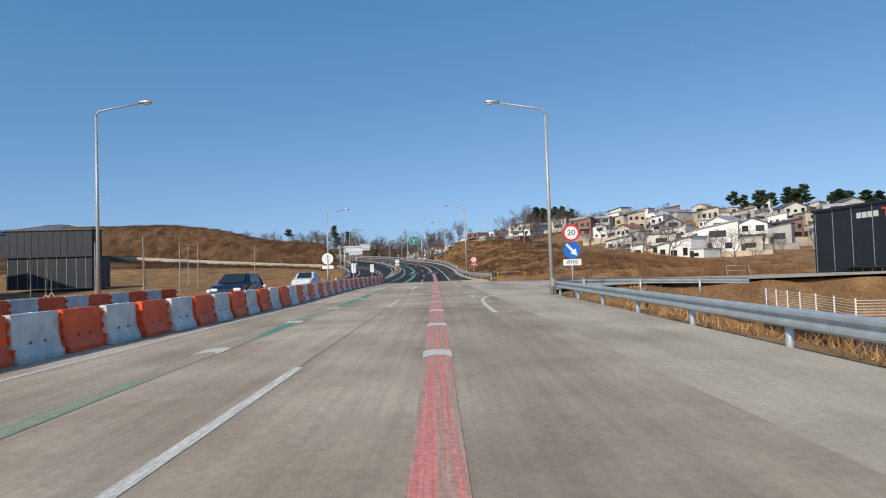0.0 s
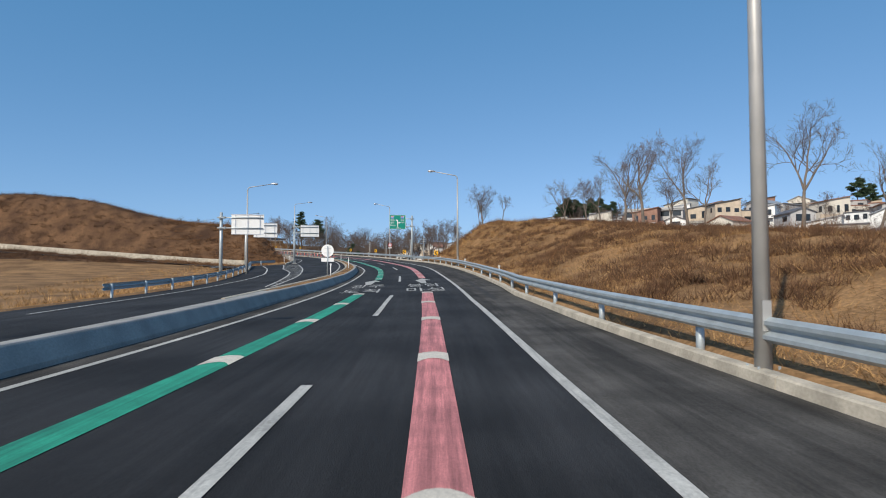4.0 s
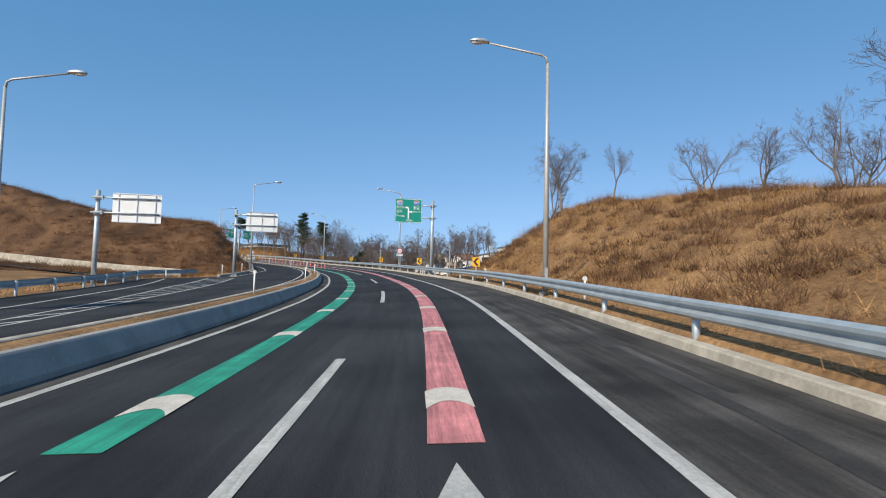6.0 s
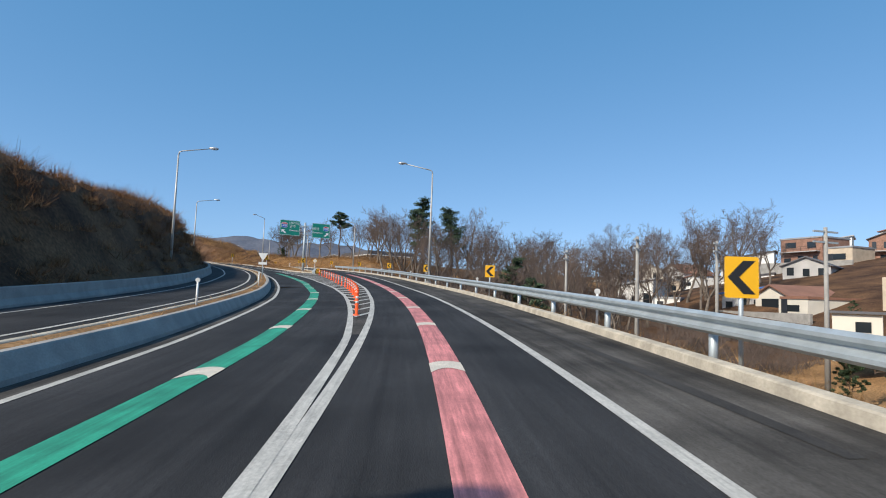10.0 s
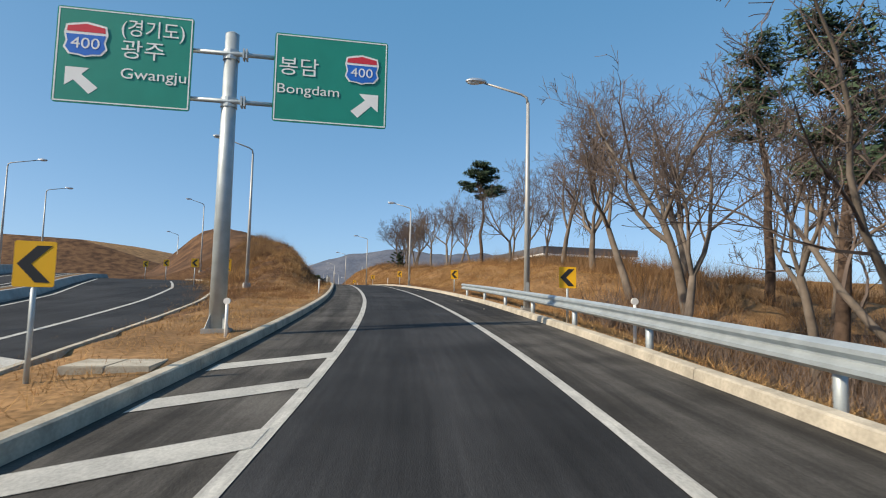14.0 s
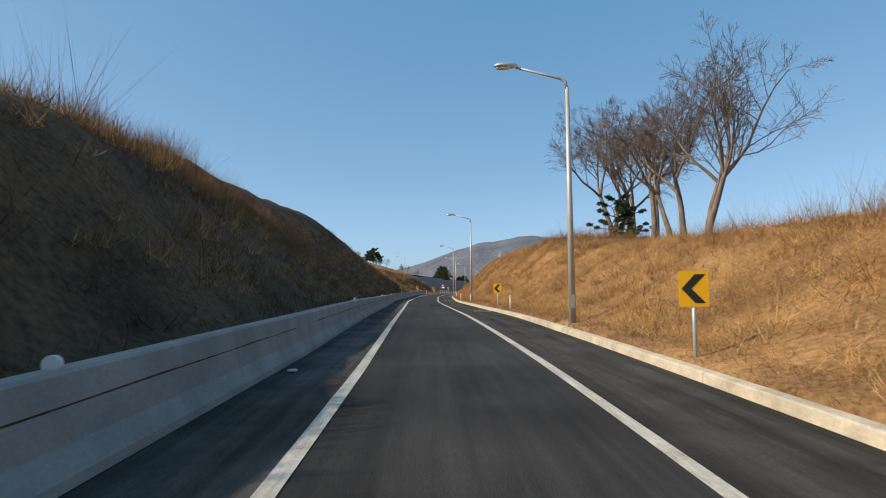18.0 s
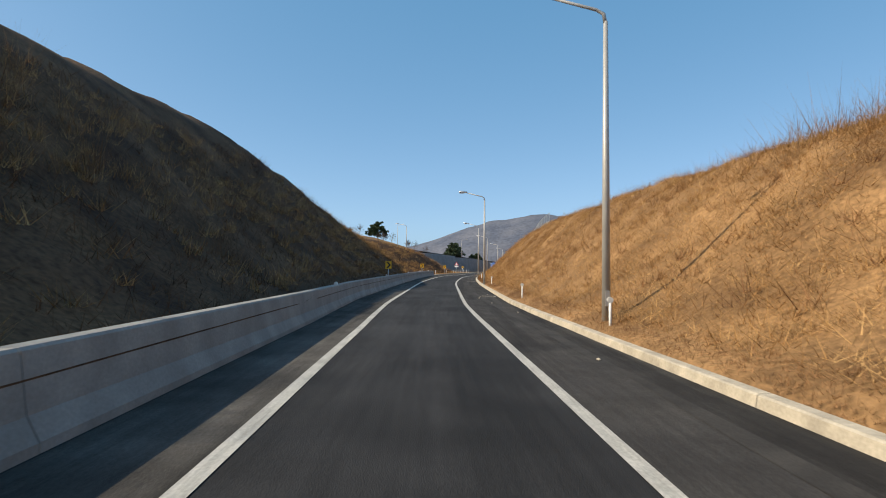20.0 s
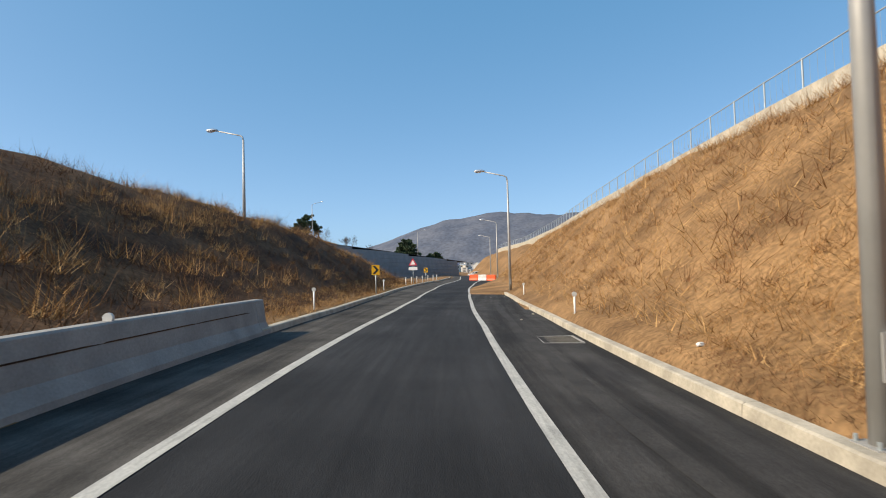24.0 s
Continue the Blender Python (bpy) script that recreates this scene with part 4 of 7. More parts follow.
for k in range(4):
    bm = bmesh.new()
    z = 0.02 + 0.22 * k
    w = 0.33 if k < 3 else 0.2
    t = 0.11
    pts = [(-w, z - 0.0), (0, z + 0.2), (w, z), (w, z + t), (0, z + 0.2 + t), (-w, z + t)]
    pts = [(x, min(max(q, 0.12), 0.80)) for x, q in pts]
    bm.faces.new([bm.verts.new((x, 0.012, q)) for x, q in (pts[0], pts[1], pts[4], pts[5])])
    bm.faces.new([bm.verts.new((x, 0.012, q)) for x, q in (pts[1], pts[2], pts[3], pts[4])])
    part("chevron", bm, SIGN_YELLOW, front, "amber chevron stripe")
bm = bmesh.new()
box(bm, -0.3, -0.1, 0.0, 0.3, 4.6, 0.1, bevel=0.02)
part("skid", bm, CONCRETE, e)


# ---- signs ----
def disc(name, r, y, material, parent, x=0.0, z=0.0, thick=0.012, label="", r0=0.0):
    bm = bmesh.new()
    n = 40
    if r0:
        rings = [[bm.verts.new((x + q * math.cos(2 * math.pi * k / n), yy, z + q * math.sin(2 * math.pi * k / n))) for k in range(n)] for q, yy in ((r, y), (r0, y), (r0, y + thick), (r, y + thick))]
        for i in range(4):
            for k in range(n):
                bm.faces.new((rings[i][k], rings[(i + 1) % 4][k], rings[(i + 1) % 4][(k + 1) % n], rings[i][(k + 1) % n]))
    else:
        tube(bm, [Vector((x, y, z)), Vector((x, y + thick, z))], [r, r], n)
    bmesh.ops.recalc_face_normals(bm, faces=bm.faces)
    return part(name, bm, material, parent, label)


def panel(name, w, h, y, material, parent, x=0.0, z=0.0, thick=0.012, r=0.04, label=""):
    """A rounded rectangular sheet facing local -Y."""
    bm = bmesh.new()
    out = []
    for cx, cz, a0 in ((w / 2 - r, h / 2 - r, 0), (-w / 2 + r, h / 2 - r, 90), (-w / 2 + r, -h / 2 + r, 180), (w / 2 - r, -h / 2 + r, 270)):
        for k in range(5):
            a = radians(a0 + 22.5 * k)
            out.append((x + cx + r * math.cos(a), z + cz + r * math.sin(a)))
    f = [bm.verts.new((u, y, v)) for u, v in out]
    g = [bm.verts.new((u, y + thick, v)) for u, v in out]
    bm.faces.new(f)
    bm.faces.new(g[::-1])
    for i in range(len(out)):
        j = (i + 1) % len(out)
        bm.faces.new((f[i], g[i], g[j], f[j]))
    bmesh.ops.recalc_face_normals(bm, faces=bm.faces)
    return part(name, bm, material, parent, label)


def flat(name, pts, y, material, parent, label="", thick=0.004):
    bm = bmesh.new()
    f = bm.faces.new([bm.verts.new((x, y, z)) for x, z in pts])
    r = bmesh.ops.extrude_face_region(bm, geom=[f])
    bmesh.ops.translate(bm, vec=(0, -thick, 0), verts=[v for v in r["geom"] if isinstance(v, bmesh.types.BMVert)])
    bmesh.ops.recalc_face_normals(bm, faces=bm.faces)
    bmesh.ops.triangulate(bm, faces=[q for q in bm.faces if len(q.verts) > 4])
    return part(name, bm, material, parent, label)


def post_part(parent, h, r=0.035, base=-0.3, x=0.0, y=0.03, material=None, name="post"):
    bm = bmesh.new()
    tube(bm, [Vector((x, y, base)), Vector((x, y, h))], [r, r], 12)
    return part(name, bm, material or STEEL, parent, smooth_=True)


def chevron_sign(m, flip=1, zc=1.55, first={}):
    key = (flip, zc)
    if key in first:
        return copy_thing(first[key], m)
    e = thing("chevron_sign", m, "amber curve marker with a black chevron on a steel post", "road sign", "curve chevrons")
    post_part(e, zc + 0.2)
    b = panel("board", 0.5, 0.62, -0.006, SIGN_YELLOW, e, z=zc, r=0.03, label="amber board")
    k = flip
    flat("chevron", [(0.02 * k, zc + 0.25), (0.2 * k, zc + 0.25), (-0.04 * k, zc), (0.2 * k, zc - 0.25), (0.02 * k, zc - 0.25), (-0.21 * k, zc)], -0.0062, SIGN_BLACK, b, "black chevron")
    first[key] = e
    return e


for s in (152.4, 175.4, 200, 222, 244.8, 266.2, 288.6, 312, 339.8, 365.4, 393):
    chevron_sign(stand(s, pw(s, KERB_R) + 0.58, 0.15, -6), 1, 1.22)
for s, d in [(448.6, -4.55), (489.0, -4.85), (526.8, -5.75), (566, -10.1)]:
    chevron_sign(stand(s, d, 0.12, 6), -1)
for s, d in [(280.0, -5.2), (304, -8.5), (318, -13.2), (332, -18.5), (343, -23)]:
    chevron_sign(stand(s, d, 0.15, 12))

# amber diamond with round studs at the island's nose
e = thing("diamond_marker", stand(273.4, -4.1, 0.15, 6), "white diamond marker with amber studs on a steel post", "road sign")
post_part(e, 1.75)
b = flat("board", [(0, 1.28), (0.33, 1.61), (0, 1.94), (-0.33, 1.61)], -0.004, SIGN_WHITE, e)
for i in range(3):
    for j in range(3):
        disc("stud", 0.062, -0.016, SIGN_YELLOW, b, x=(i - j) * 0.135, z=1.61 + (i + j - 2) * 0.135, thick=0.006, label="amber stud")


def round_limit(parent, r, zc, digits):
    d1 = disc("limit_disc", r, -0.012, SIGN_WHITE, parent, z=zc)
    disc("red_ring", r, -0.018, SIGN_RED, d1, z=zc, thick=0.005, r0=r * 0.76, label="red ring")
    letters(digits, r * 0.95, Matrix.Translation((0, -0.016, zc)) @ FACE, SIGN_BLACK, d1, "numerals", width=r * 0.92)
    return d1


e = thing("speed_sign", stand(27.6, 6.42, -0.25) @ Matrix.Scale(1.085, 4), "speed limit disc over a blue arrow disc on a steel post", "road sign")
post_part(e, 3.3)
round_limit(e, 0.37, 2.98, "20")
b = disc("arrow_disc", 0.365, -0.012, SIGN_BLUE, e, z=2.24, label="blue disc")
flat("arrow", [(-0.26, 2.47), (-0.19, 2.53), (0.08, 2.24), (0.16, 2.31), (0.23, 2.0), (-0.07, 2.09), (0.0, 2.16)], -0.0125, SIGN_WHITE, b, "white arrow")
b = panel("plate", 0.78, 0.27, -0.012, SIGN_WHITE, e, z=1.72, r=0.03)
letters("회차로", 0.2, Matrix.Translation((0, -0.015, 1.715)) @ FACE, SIGN_BLACK, b, width=0.5)
e = thing("speed_sign", stand(187.6, 4.75, 0.2, -3), "speed limit disc with a plate, fixed to a lamp pole", "road sign")
round_limit(e, 0.34, 2.35, "50").location.y = -0.16
b = panel("plate", 0.72, 0.26, -0.17, SIGN_WHITE, e, z=1.84, r=0.02)
letters("램프구간", 0.17, Matrix.Translation((0, -0.174, 1.835)) @ FACE, SIGN_BLACK, b, width=0.6)
bm = bmesh.new()
box(bm, -0.03, -0.16, 2.25, 0.03, 0.0, 2.31)
box(bm, -0.03, -0.16, 1.8, 0.03, 0.0, 1.86)
part("clamp", bm, STEEL, e)
e = thing("speed_sign", stand(77, 5.0, 0.1), "speed limit disc with a red plate on a steel post", "road sign")
post_part(e, 2.6)
round_limit(e, 0.4, 2.35, "50")
b = panel("plate", 0.8, 0.28, -0.012, SIGN_RED, e, z=1.78, r=0.02, label="red plate")
for k in range(4):
    flat("bar", [(-0.3 + 0.16 * k, 1.72), (-0.2 + 0.16 * k, 1.72), (-0.2 + 0.16 * k, 1.84), (-0.3 + 0.16 * k, 1.84)], -0.0125, SIGN_WHITE, b, "white bar")


def sign_back(s, d, h, r=0.42, zc=2.0, plate=True, yaw=0):
    """A sign for the opposing traffic, seen from behind."""
    e = thing("reverse_sign", stand(s, d, h, yaw), "pale back of a round road sign on a steel post", "road sign")
    post_part(e, zc + 0.3, y=-0.05, base=-0.1)
    b = disc("disc", r, 0.0, SIGN_WHITE, e, z=zc)
    for z in (zc - 0.15, zc + 0.15):
        bm = bmesh.new()
        box(bm, -0.22, -0.02, z - 0.02, 0.22, 0.0, z + 0.02)
        part("stiffener", bm, ALU, b)
    if plate:
        b = panel("plate", 0.84, 0.26, 0.0, SIGN_WHITE, e, z=zc - r - 0.2, r=0.02)
    return e


sign_back(44.3, -7.8, 0.0, 0.42, 2.55)
sign_back(115.8, median(115.8) - 0.85, 0.7, 0.42, 1.55)
for s, d in ((59.3, -7.95), (71.5, -7.5)):
    e = thing("reverse_sign", stand(s, d, 0.0), "pale back of an upright rectangular road sign on a post", "road sign")
    post_part(e, 2.35, y=-0.05, base=-0.1)
    b = panel("board", 0.42, 0.95, 0.0, SIGN_WHITE, e, z=1.9, r=0.03)
    bm = bmesh.new()
    box(bm, -0.03, -0.02, 1.45, 0.03, 0.0, 2.35)
    part("stiffener", bm, ALU, b)


def shield(parent, x, z, w, y=-0.022):
    """Expressway shield: white edge, red head, blue body and its number."""
    k = w / 2
    out = [(-0.92, 0.72), (-0.5, 0.82), (0, 0.9), (0.5, 0.82), (0.92, 0.72), (1.0, 0.3), (0.9, -0.1), (1.0, -0.45), (0.75, -0.78), (0.3, -0.82), (0, -0.9), (-0.3, -0.82), (-0.75, -0.78), (-1.0, -0.45), (-0.9, -0.1), (-1.0, 0.3)]
    b = flat("shield", [(x + k * u, z + k * v) for u, v in out], y + 0.004, SIGN_WHITE, parent, "route shield")
    flat("shield_body", [(x + k * u * 0.9, z + k * (v * 0.88 - 0.02)) for u, v in out if v < 0.31] , y, SIGN_BLUE, b, "blue lower field")
    flat("shield_head", [(x + k * u, z + k * v) for u, v in ((-0.84, 0.64), (0, 0.8), (0.84, 0.64), (0.88, 0.38), (-0.88, 0.38))], y, SIGN_RED, b, "red head field")
    letters("400", k * 0.78, Matrix.Translation((x, y - 0.008, z - k * 0.22)) @ FACE, SIGN_WHITE, b, "numerals", width=k * 1.3)


def sign_pole(e, h, r=0.17):
    bm = bmesh.new()
    tube(bm, [Vector((0, 0.25, -0.2)), Vector((0, 0.25, h * 0.5)), Vector((0, 0.25, h))], [r, r * 0.92, r * 0.82], 20)
    p = part("pole", bm, STEEL, e, "galvanised steel mast", smooth_=True)
    bm = bmesh.new()
    tube(bm, [Vector((0, 0.25, h)), Vector((0, 0.25, h + 0.05))], [r * 0.84, r * 0.5], 16)
    part("cap", bm, STEEL, p)
    bm = bmesh.new()
    box(bm, -0.32, -0.07, -0.25, 0.32, 0.57, 0.06, bevel=0.02)
    part("footing", bm, CONCRETE, e)
    for a in range(4):
        bm = bmesh.new()
        an = math.pi / 4 + a * math.pi / 2
        c, s_ = math.cos(an), math.sin(an)
        f = [Vector((c * r, s_ * r + 0.25, 0.06)), Vector((c * (r + 0.14), s_ * (r + 0.14) + 0.25, 0.06)), Vector((c * r, s_ * r + 0.25, 0.4))]
        n = Vector((-s_, c, 0)) * 0.008
        lo = [bm.verts.new(v - n) for v in f]
        hi = [bm.verts.new(v + n) for v in f]
        bm.faces.new(lo[::-1])
        bm.faces.new(hi)
        for i in range(3):
            bm.faces.new((lo[i], lo[(i + 1) % 3], hi[(i + 1) % 3], hi[i]))
        part("rib", bm, STEEL, p)


def arms(e, x0, x1, zs, y=0.1, r=0.055):
    for z in zs:
        bm = bmesh.new()
        tube(bm, [Vector((x0, y, z)), Vector((x1, y, z))], [r, r], 12)
        a = part("arm", bm, STEEL, e, smooth_=True)
        bm = bmesh.new()
        tube(bm, [Vector((0, 0.25, z - 0.12)), Vector((0, 0.25, z + 0.12))], [0.2, 0.2], 16)
        part("collar", bm, STEEL, a)
        sg = 1 if x1 > 0 else -1
        if abs(x1) > 0.3 or abs(x0) > 0.3:
            xm = 0.32 * (1 if abs(x1) > abs(x0) and x1 > 0 or (x0 > 0.3) else -1)
            bm = bmesh.new()
            box(bm, xm - 0.02, y - 0.12, z - 0.12, xm + 0.02, y + 0.12, z + 0.12)
            box(bm, xm + 0.05, y - 0.12, z - 0.12, xm + 0.09, y + 0.12, z + 0.12)
            part("flange", bm, STEEL, a)


def big_board(e, w, h, x, z, name="board", front=True):
    b = panel(name, w, h, 0.0, SIGN_GREEN if front else SIGN_WHITE, e, x=x, z=z, thick=0.03, r=0.07, label="green destination board" if front else "pale board back")
    if front:
        bm = bmesh.new()
        k = 0.03
        for x0, z0, x1, z1 in ((-w / 2 + k, h / 2 - k - 0.03, w / 2 - k, h / 2 - k), (-w / 2 + k, -h / 2 + k, w / 2 - k, -h / 2 + k + 0.03), (-w / 2 + k, -h / 2 + k + 0.03, -w / 2 + k + 0.03, h / 2 - k - 0.03), (w / 2 - k - 0.03, -h / 2 + k + 0.03, w / 2 - k, h / 2 - k - 0.03)):
            box(bm, x + x0, -0.005, z + z0, x + x1, 0.0, z + z1)
        part("border", bm, SIGN_WHITE, b, "white border line")
    return b


# direction sign before the fork
e = thing("direction_sign", stand(169.9, 5.05, 0.2, -3), "green overhanging direction sign on a galvanised mast", "road sign")
sign_pole(e, 7.0, 0.17)
arms(e, -1.25, 0.35, (5.3, 6.5))
b = big_board(e, 2.6, 2.3, -2.35, 5.95)
shield(b, -3.2, 6.7, 0.52)
shield(b, -1.6, 6.72, 0.52)
letters("(경기도)", 0.3, Matrix.Translation((-3.17, -0.012, 6.25)) @ FACE, SIGN_WHITE, b, width=0.78)
letters("광주", 0.36, Matrix.Translation((-3.22, -0.012, 5.83)) @ FACE, SIGN_WHITE, b, width=0.6)
letters("Gwangju", 0.24, Matrix.Translation((-3.12, -0.012, 5.45)) @ FACE, SIGN_WHITE, b, width=0.9)
letters("봉담", 0.36, Matrix.Translation((-1.6, -0.012, 6.22)) @ FACE, SIGN_WHITE, b, width=0.6)
letters("Bongdam", 0.2, Matrix.Translation((-1.58, -0.012, 5.88)) @ FACE, SIGN_WHITE, b, width=0.74)
letters("100m", 0.28, Matrix.Translation((-2.25, -0.012, 5.02)) @ FACE, SIGN_WHITE, b, width=0.66)
flat("arrow_stem", [(-2.42, 5.2), (-2.3, 5.2), (-2.3, 6.2), (-2.38, 6.32), (-2.52, 6.32), (-2.52, 6.2), (-2.42, 6.16)], -0.002, SIGN_WHITE, b, "white fork arrow")
flat("arrow_head", [(-2.52, 6.38), (-2.52, 6.14), (-2.72, 6.26)], -0.002, SIGN_WHITE, b, "white arrow head")
flat("arrow_branch", [(-2.3, 5.78), (-2.12, 5.78), (-2.12, 5.68), (-1.96, 5.84), (-2.12, 6.0), (-2.12, 5.9), (-2.3, 5.9)], -0.002, SIGN_WHITE, b, "white arrow branch")

# double sign on the island
e = thing("direction_sign", stand(286.1, -4.54, 0.15, 6), "double green direction sign on a galvanised mast on the island", "road sign")
sign_pole(e, 7.3, 0.2)
arms(e, -1.25, 1.55, (5.55, 6.75))
b = big_board(e, 3.0, 2.3, -2.35, 6.35)
shield(b, -3.2, 6.72, 0.95)
letters("(경기도)", 0.46, Matrix.Translation((-1.75, -0.012, 7.08)) @ FACE, SIGN_WHITE, b, width=1.4)
letters("광주", 0.5, Matrix.Translation((-1.95, -0.012, 6.55)) @ FACE, SIGN_WHITE, b, width=0.95)
letters("Gwangju", 0.36, Matrix.Translation((-1.68, -0.012, 5.98)) @ FACE, SIGN_WHITE, b, width=1.45)
ARROW = [(-0.3, 0.3), (0.14, 0.3), (0.0, 0.14), (0.32, -0.16), (0.16, -0.32), (-0.14, 0.0), (-0.3, -0.14)]
flat("arrow", [(-3.25 + x * 1.15, 5.75 + z * 1.0) for x, z in ARROW], -0.002, SIGN_WHITE, b, "white slanting arrow")
b = big_board(e, 2.8, 2.25, 2.45, 6.25, "board_second")
shield(b, 3.2, 6.6, 0.85)
letters("봉담", 0.5, Matrix.Translation((1.65, -0.012, 6.5)) @ FACE, SIGN_WHITE, b, width=0.95)
letters("Bongdam", 0.34, Matrix.Translation((1.9, -0.012, 5.95)) @ FACE, SIGN_WHITE, b, width=1.5)
flat("arrow", [(3.3 - x * 1.1, 5.68 + z * 1.0) for x, z in ARROW], -0.002, SIGN_WHITE, b, "white slanting arrow")


def mast_back(s, d, h, board_w=2.85, x=2.35):
    e = thing("sign_mast", stand(s, d, h, 4), "back of an overhanging sign on a galvanised mast", "road sign", "sign backs of the opposing road")
    sign_pole(e, 6.2, 0.16)
    arms(e, -0.3, x + board_w / 2 - 0.1, (4.8, 5.75), y=-0.06)
    b = big_board(e, board_w, 1.85, x, 5.15, "board", False)
    for k in range(3):
        bm = bmesh.new()
        xx = x - board_w / 2 + 0.35 + k * (board_w - 0.7) / 2
        box(bm, xx - 0.03, -0.05, 4.3, xx + 0.03, 0.0, 6.0)
        part("rib", bm, ALU, b)
    for z in (4.26, 6.04):
        bm = bmesh.new()
        box(bm, x - board_w / 2, -0.03, z - 0.03, x + board_w / 2, 0.0, z + 0.03)
        part("edge_rail", bm, ALU, b)
    return e


mast_back(130.6, -17.2, -0.1)
mast_back(153, -18.6, 0.1)
mast_back(172.0, -13.3, 0.5)
mast_back(330, -42, 0.4, 2.6)
# triangular give-way sign on the median ahead
e = thing("give_way_sign", stand(246, median(246) - 0.8, 0.6), "pale triangular sign on a post in the median", "road sign")
post_part(e, 2.1)
flat("triangle", [(-0.42, 2.1), (0.42, 2.1), (0, 1.38)], -0.004, SIGN_WHITE, e)
panel("plate", 0.7, 0.22, -0.01, SIGN_WHITE, e, z=1.2, r=0.02)

# ---- red and white barriers at the start ----
RUST_PLUG = mat("dirty orange plug", (0.22, 0.05, 0.02), 0.7, var=0.2, scale=20)
DIRTY_PLUG = mat("dirty grey plug", (0.16, 0.14, 0.12), 0.8, var=0.2, scale=20)



def traffic_barrier(m, red, first={}):
    if red in first:
        return copy_thing(first[red], m)
    e = thing("traffic_barrier", m, "orange plastic water-filled traffic barrier" if red else "dusty white plastic water-filled traffic barrier", "traffic barrier", "row of traffic barriers")
    bm = bmesh.new()
    prof = [(0.24, 0.0), (0.24, 0.1), (0.13, 0.34), (0.1, 0.9), (0.08, 0.94), (-0.08, 0.94), (-0.1, 0.9), (-0.13, 0.34), (-0.24, 0.1), (-0.24, 0.0)]
    rings = [[bm.verts.new((x, y, z)) for x, z in prof] for y in (0.0, 0.03, 1.40, 1.44)]
    for k in (0, 3):
        for v in rings[k]:
            v.co.x *= 0.93
            v.co.z = 0.02 + v.co.z * 0.97
    for a, b in zip(rings, rings[1:]):
        for i in range(len(prof)):
            j = (i + 1) % len(prof)
            bm.faces.new((a[i], a[j], b[j], b[i]))
    bm.faces.new(rings[0][::-1])
    bm.faces.new(rings[-1])
    bmesh.ops.recalc_face_normals(bm, faces=bm.faces)
    body = part("body", bm, ORANGE if red else WHITE_PLASTIC, e)
    if red:
        for z in (0.16, 0.42, 0.68):
            for y in (-0.09, 1.44):
                bm = bmesh.new()
                box(bm, -0.13, y, z, 0.145 if z > 0.5 else (0.155 if z > 0.3 else 0.225), y + 0.09, z + 0.13, bevel=0.01)
                part("lug", bm, ORANGE, body, "interlocking lug")
    for y in (0.5, 0.94):
        bm = bmesh.new()
        tube(bm, [Vector((0.12, y, 0.36)), Vector((0.141, y, 0.36))], [0.04, 0.034], 10)
        part("plug", bm, RUST_PLUG if red else DIRTY_PLUG, body, "dirty drain plug")
    bm = bmesh.new()
    tube(bm, [Vector((0, 0.72, 0.93)), Vector((0, 0.72, 0.955))], [0.05, 0.045], 10)
    part("filler_cap", bm, ORANGE if red else WHITE_PLASTIC, body)
    first[red] = e
    return e


for k in range(52):
    s = -0.51 + 1.49 * k
    d = pw(s, [(0, -8.6), (13, -8.05), (18, -7.65), (29, -7.15), (54, -7.35), (78, -6.6)])
    traffic_barrier(stand(s, d, 0.005, random.uniform(-1.2, 1.2)), k % 2 == 1)
for k in range(9):
    traffic_barrier(stand(20 + 1.475 * k, -15.3 + 0.11 * k, 0.0, -4), k % 2 == 0)
for s, d, h in ((24.5, -9.2, 0.25), (33, -9.3, 0.25), (55, -9.0, 0.2)):
    e = thing("warning_lamp", stand(s, d, 0), "small pale warning lamp on a short post", "warning lamp", "warning lamps")
    post_part(e, 0.85, 0.03, 0.0)
    bm = bmesh.new()
    bmesh.ops.create_uvsphere(bm, u_segments=10, v_segments=8, radius=0.09)
    bmesh.ops.translate(bm, vec=(0, 0.03, 0.92), verts=bm.verts)
    part("lamp", bm, SIGN_WHITE, e, smooth_=True)

# yellow gates at the side road
for s, d, yaw, col in ((66.6, 7.0, -78, SIGN_YELLOW), (55, 27, -85, STEEL)):
    e = thing("pipe_gate", stand(s, d, 0.0, yaw), "yellow pipe gate on the gravel edge" if col is SIGN_YELLOW else "small steel pipe gate on the verge", "gate", "pipe gates")
    L = 3.2 if col is SIGN_YELLOW else 2.2
    for y in (0, L):
        bm = bmesh.new()
        tube(bm, [Vector((-0.3, y, -0.05)), Vector((0, y, 0.95)), Vector((0.3, y, -0.05))], [0.035, 0.035, 0.035], 8)
        part("leg", bm, col, e, smooth_=True)
    for z in (0.45, 0.9):
        bm = bmesh.new()
        tube(bm, [Vector((0, 0, z)), Vector((0, L, z))], [0.018, 0.018], 8)
        part("rail", bm, STEEL, e, smooth_=True)


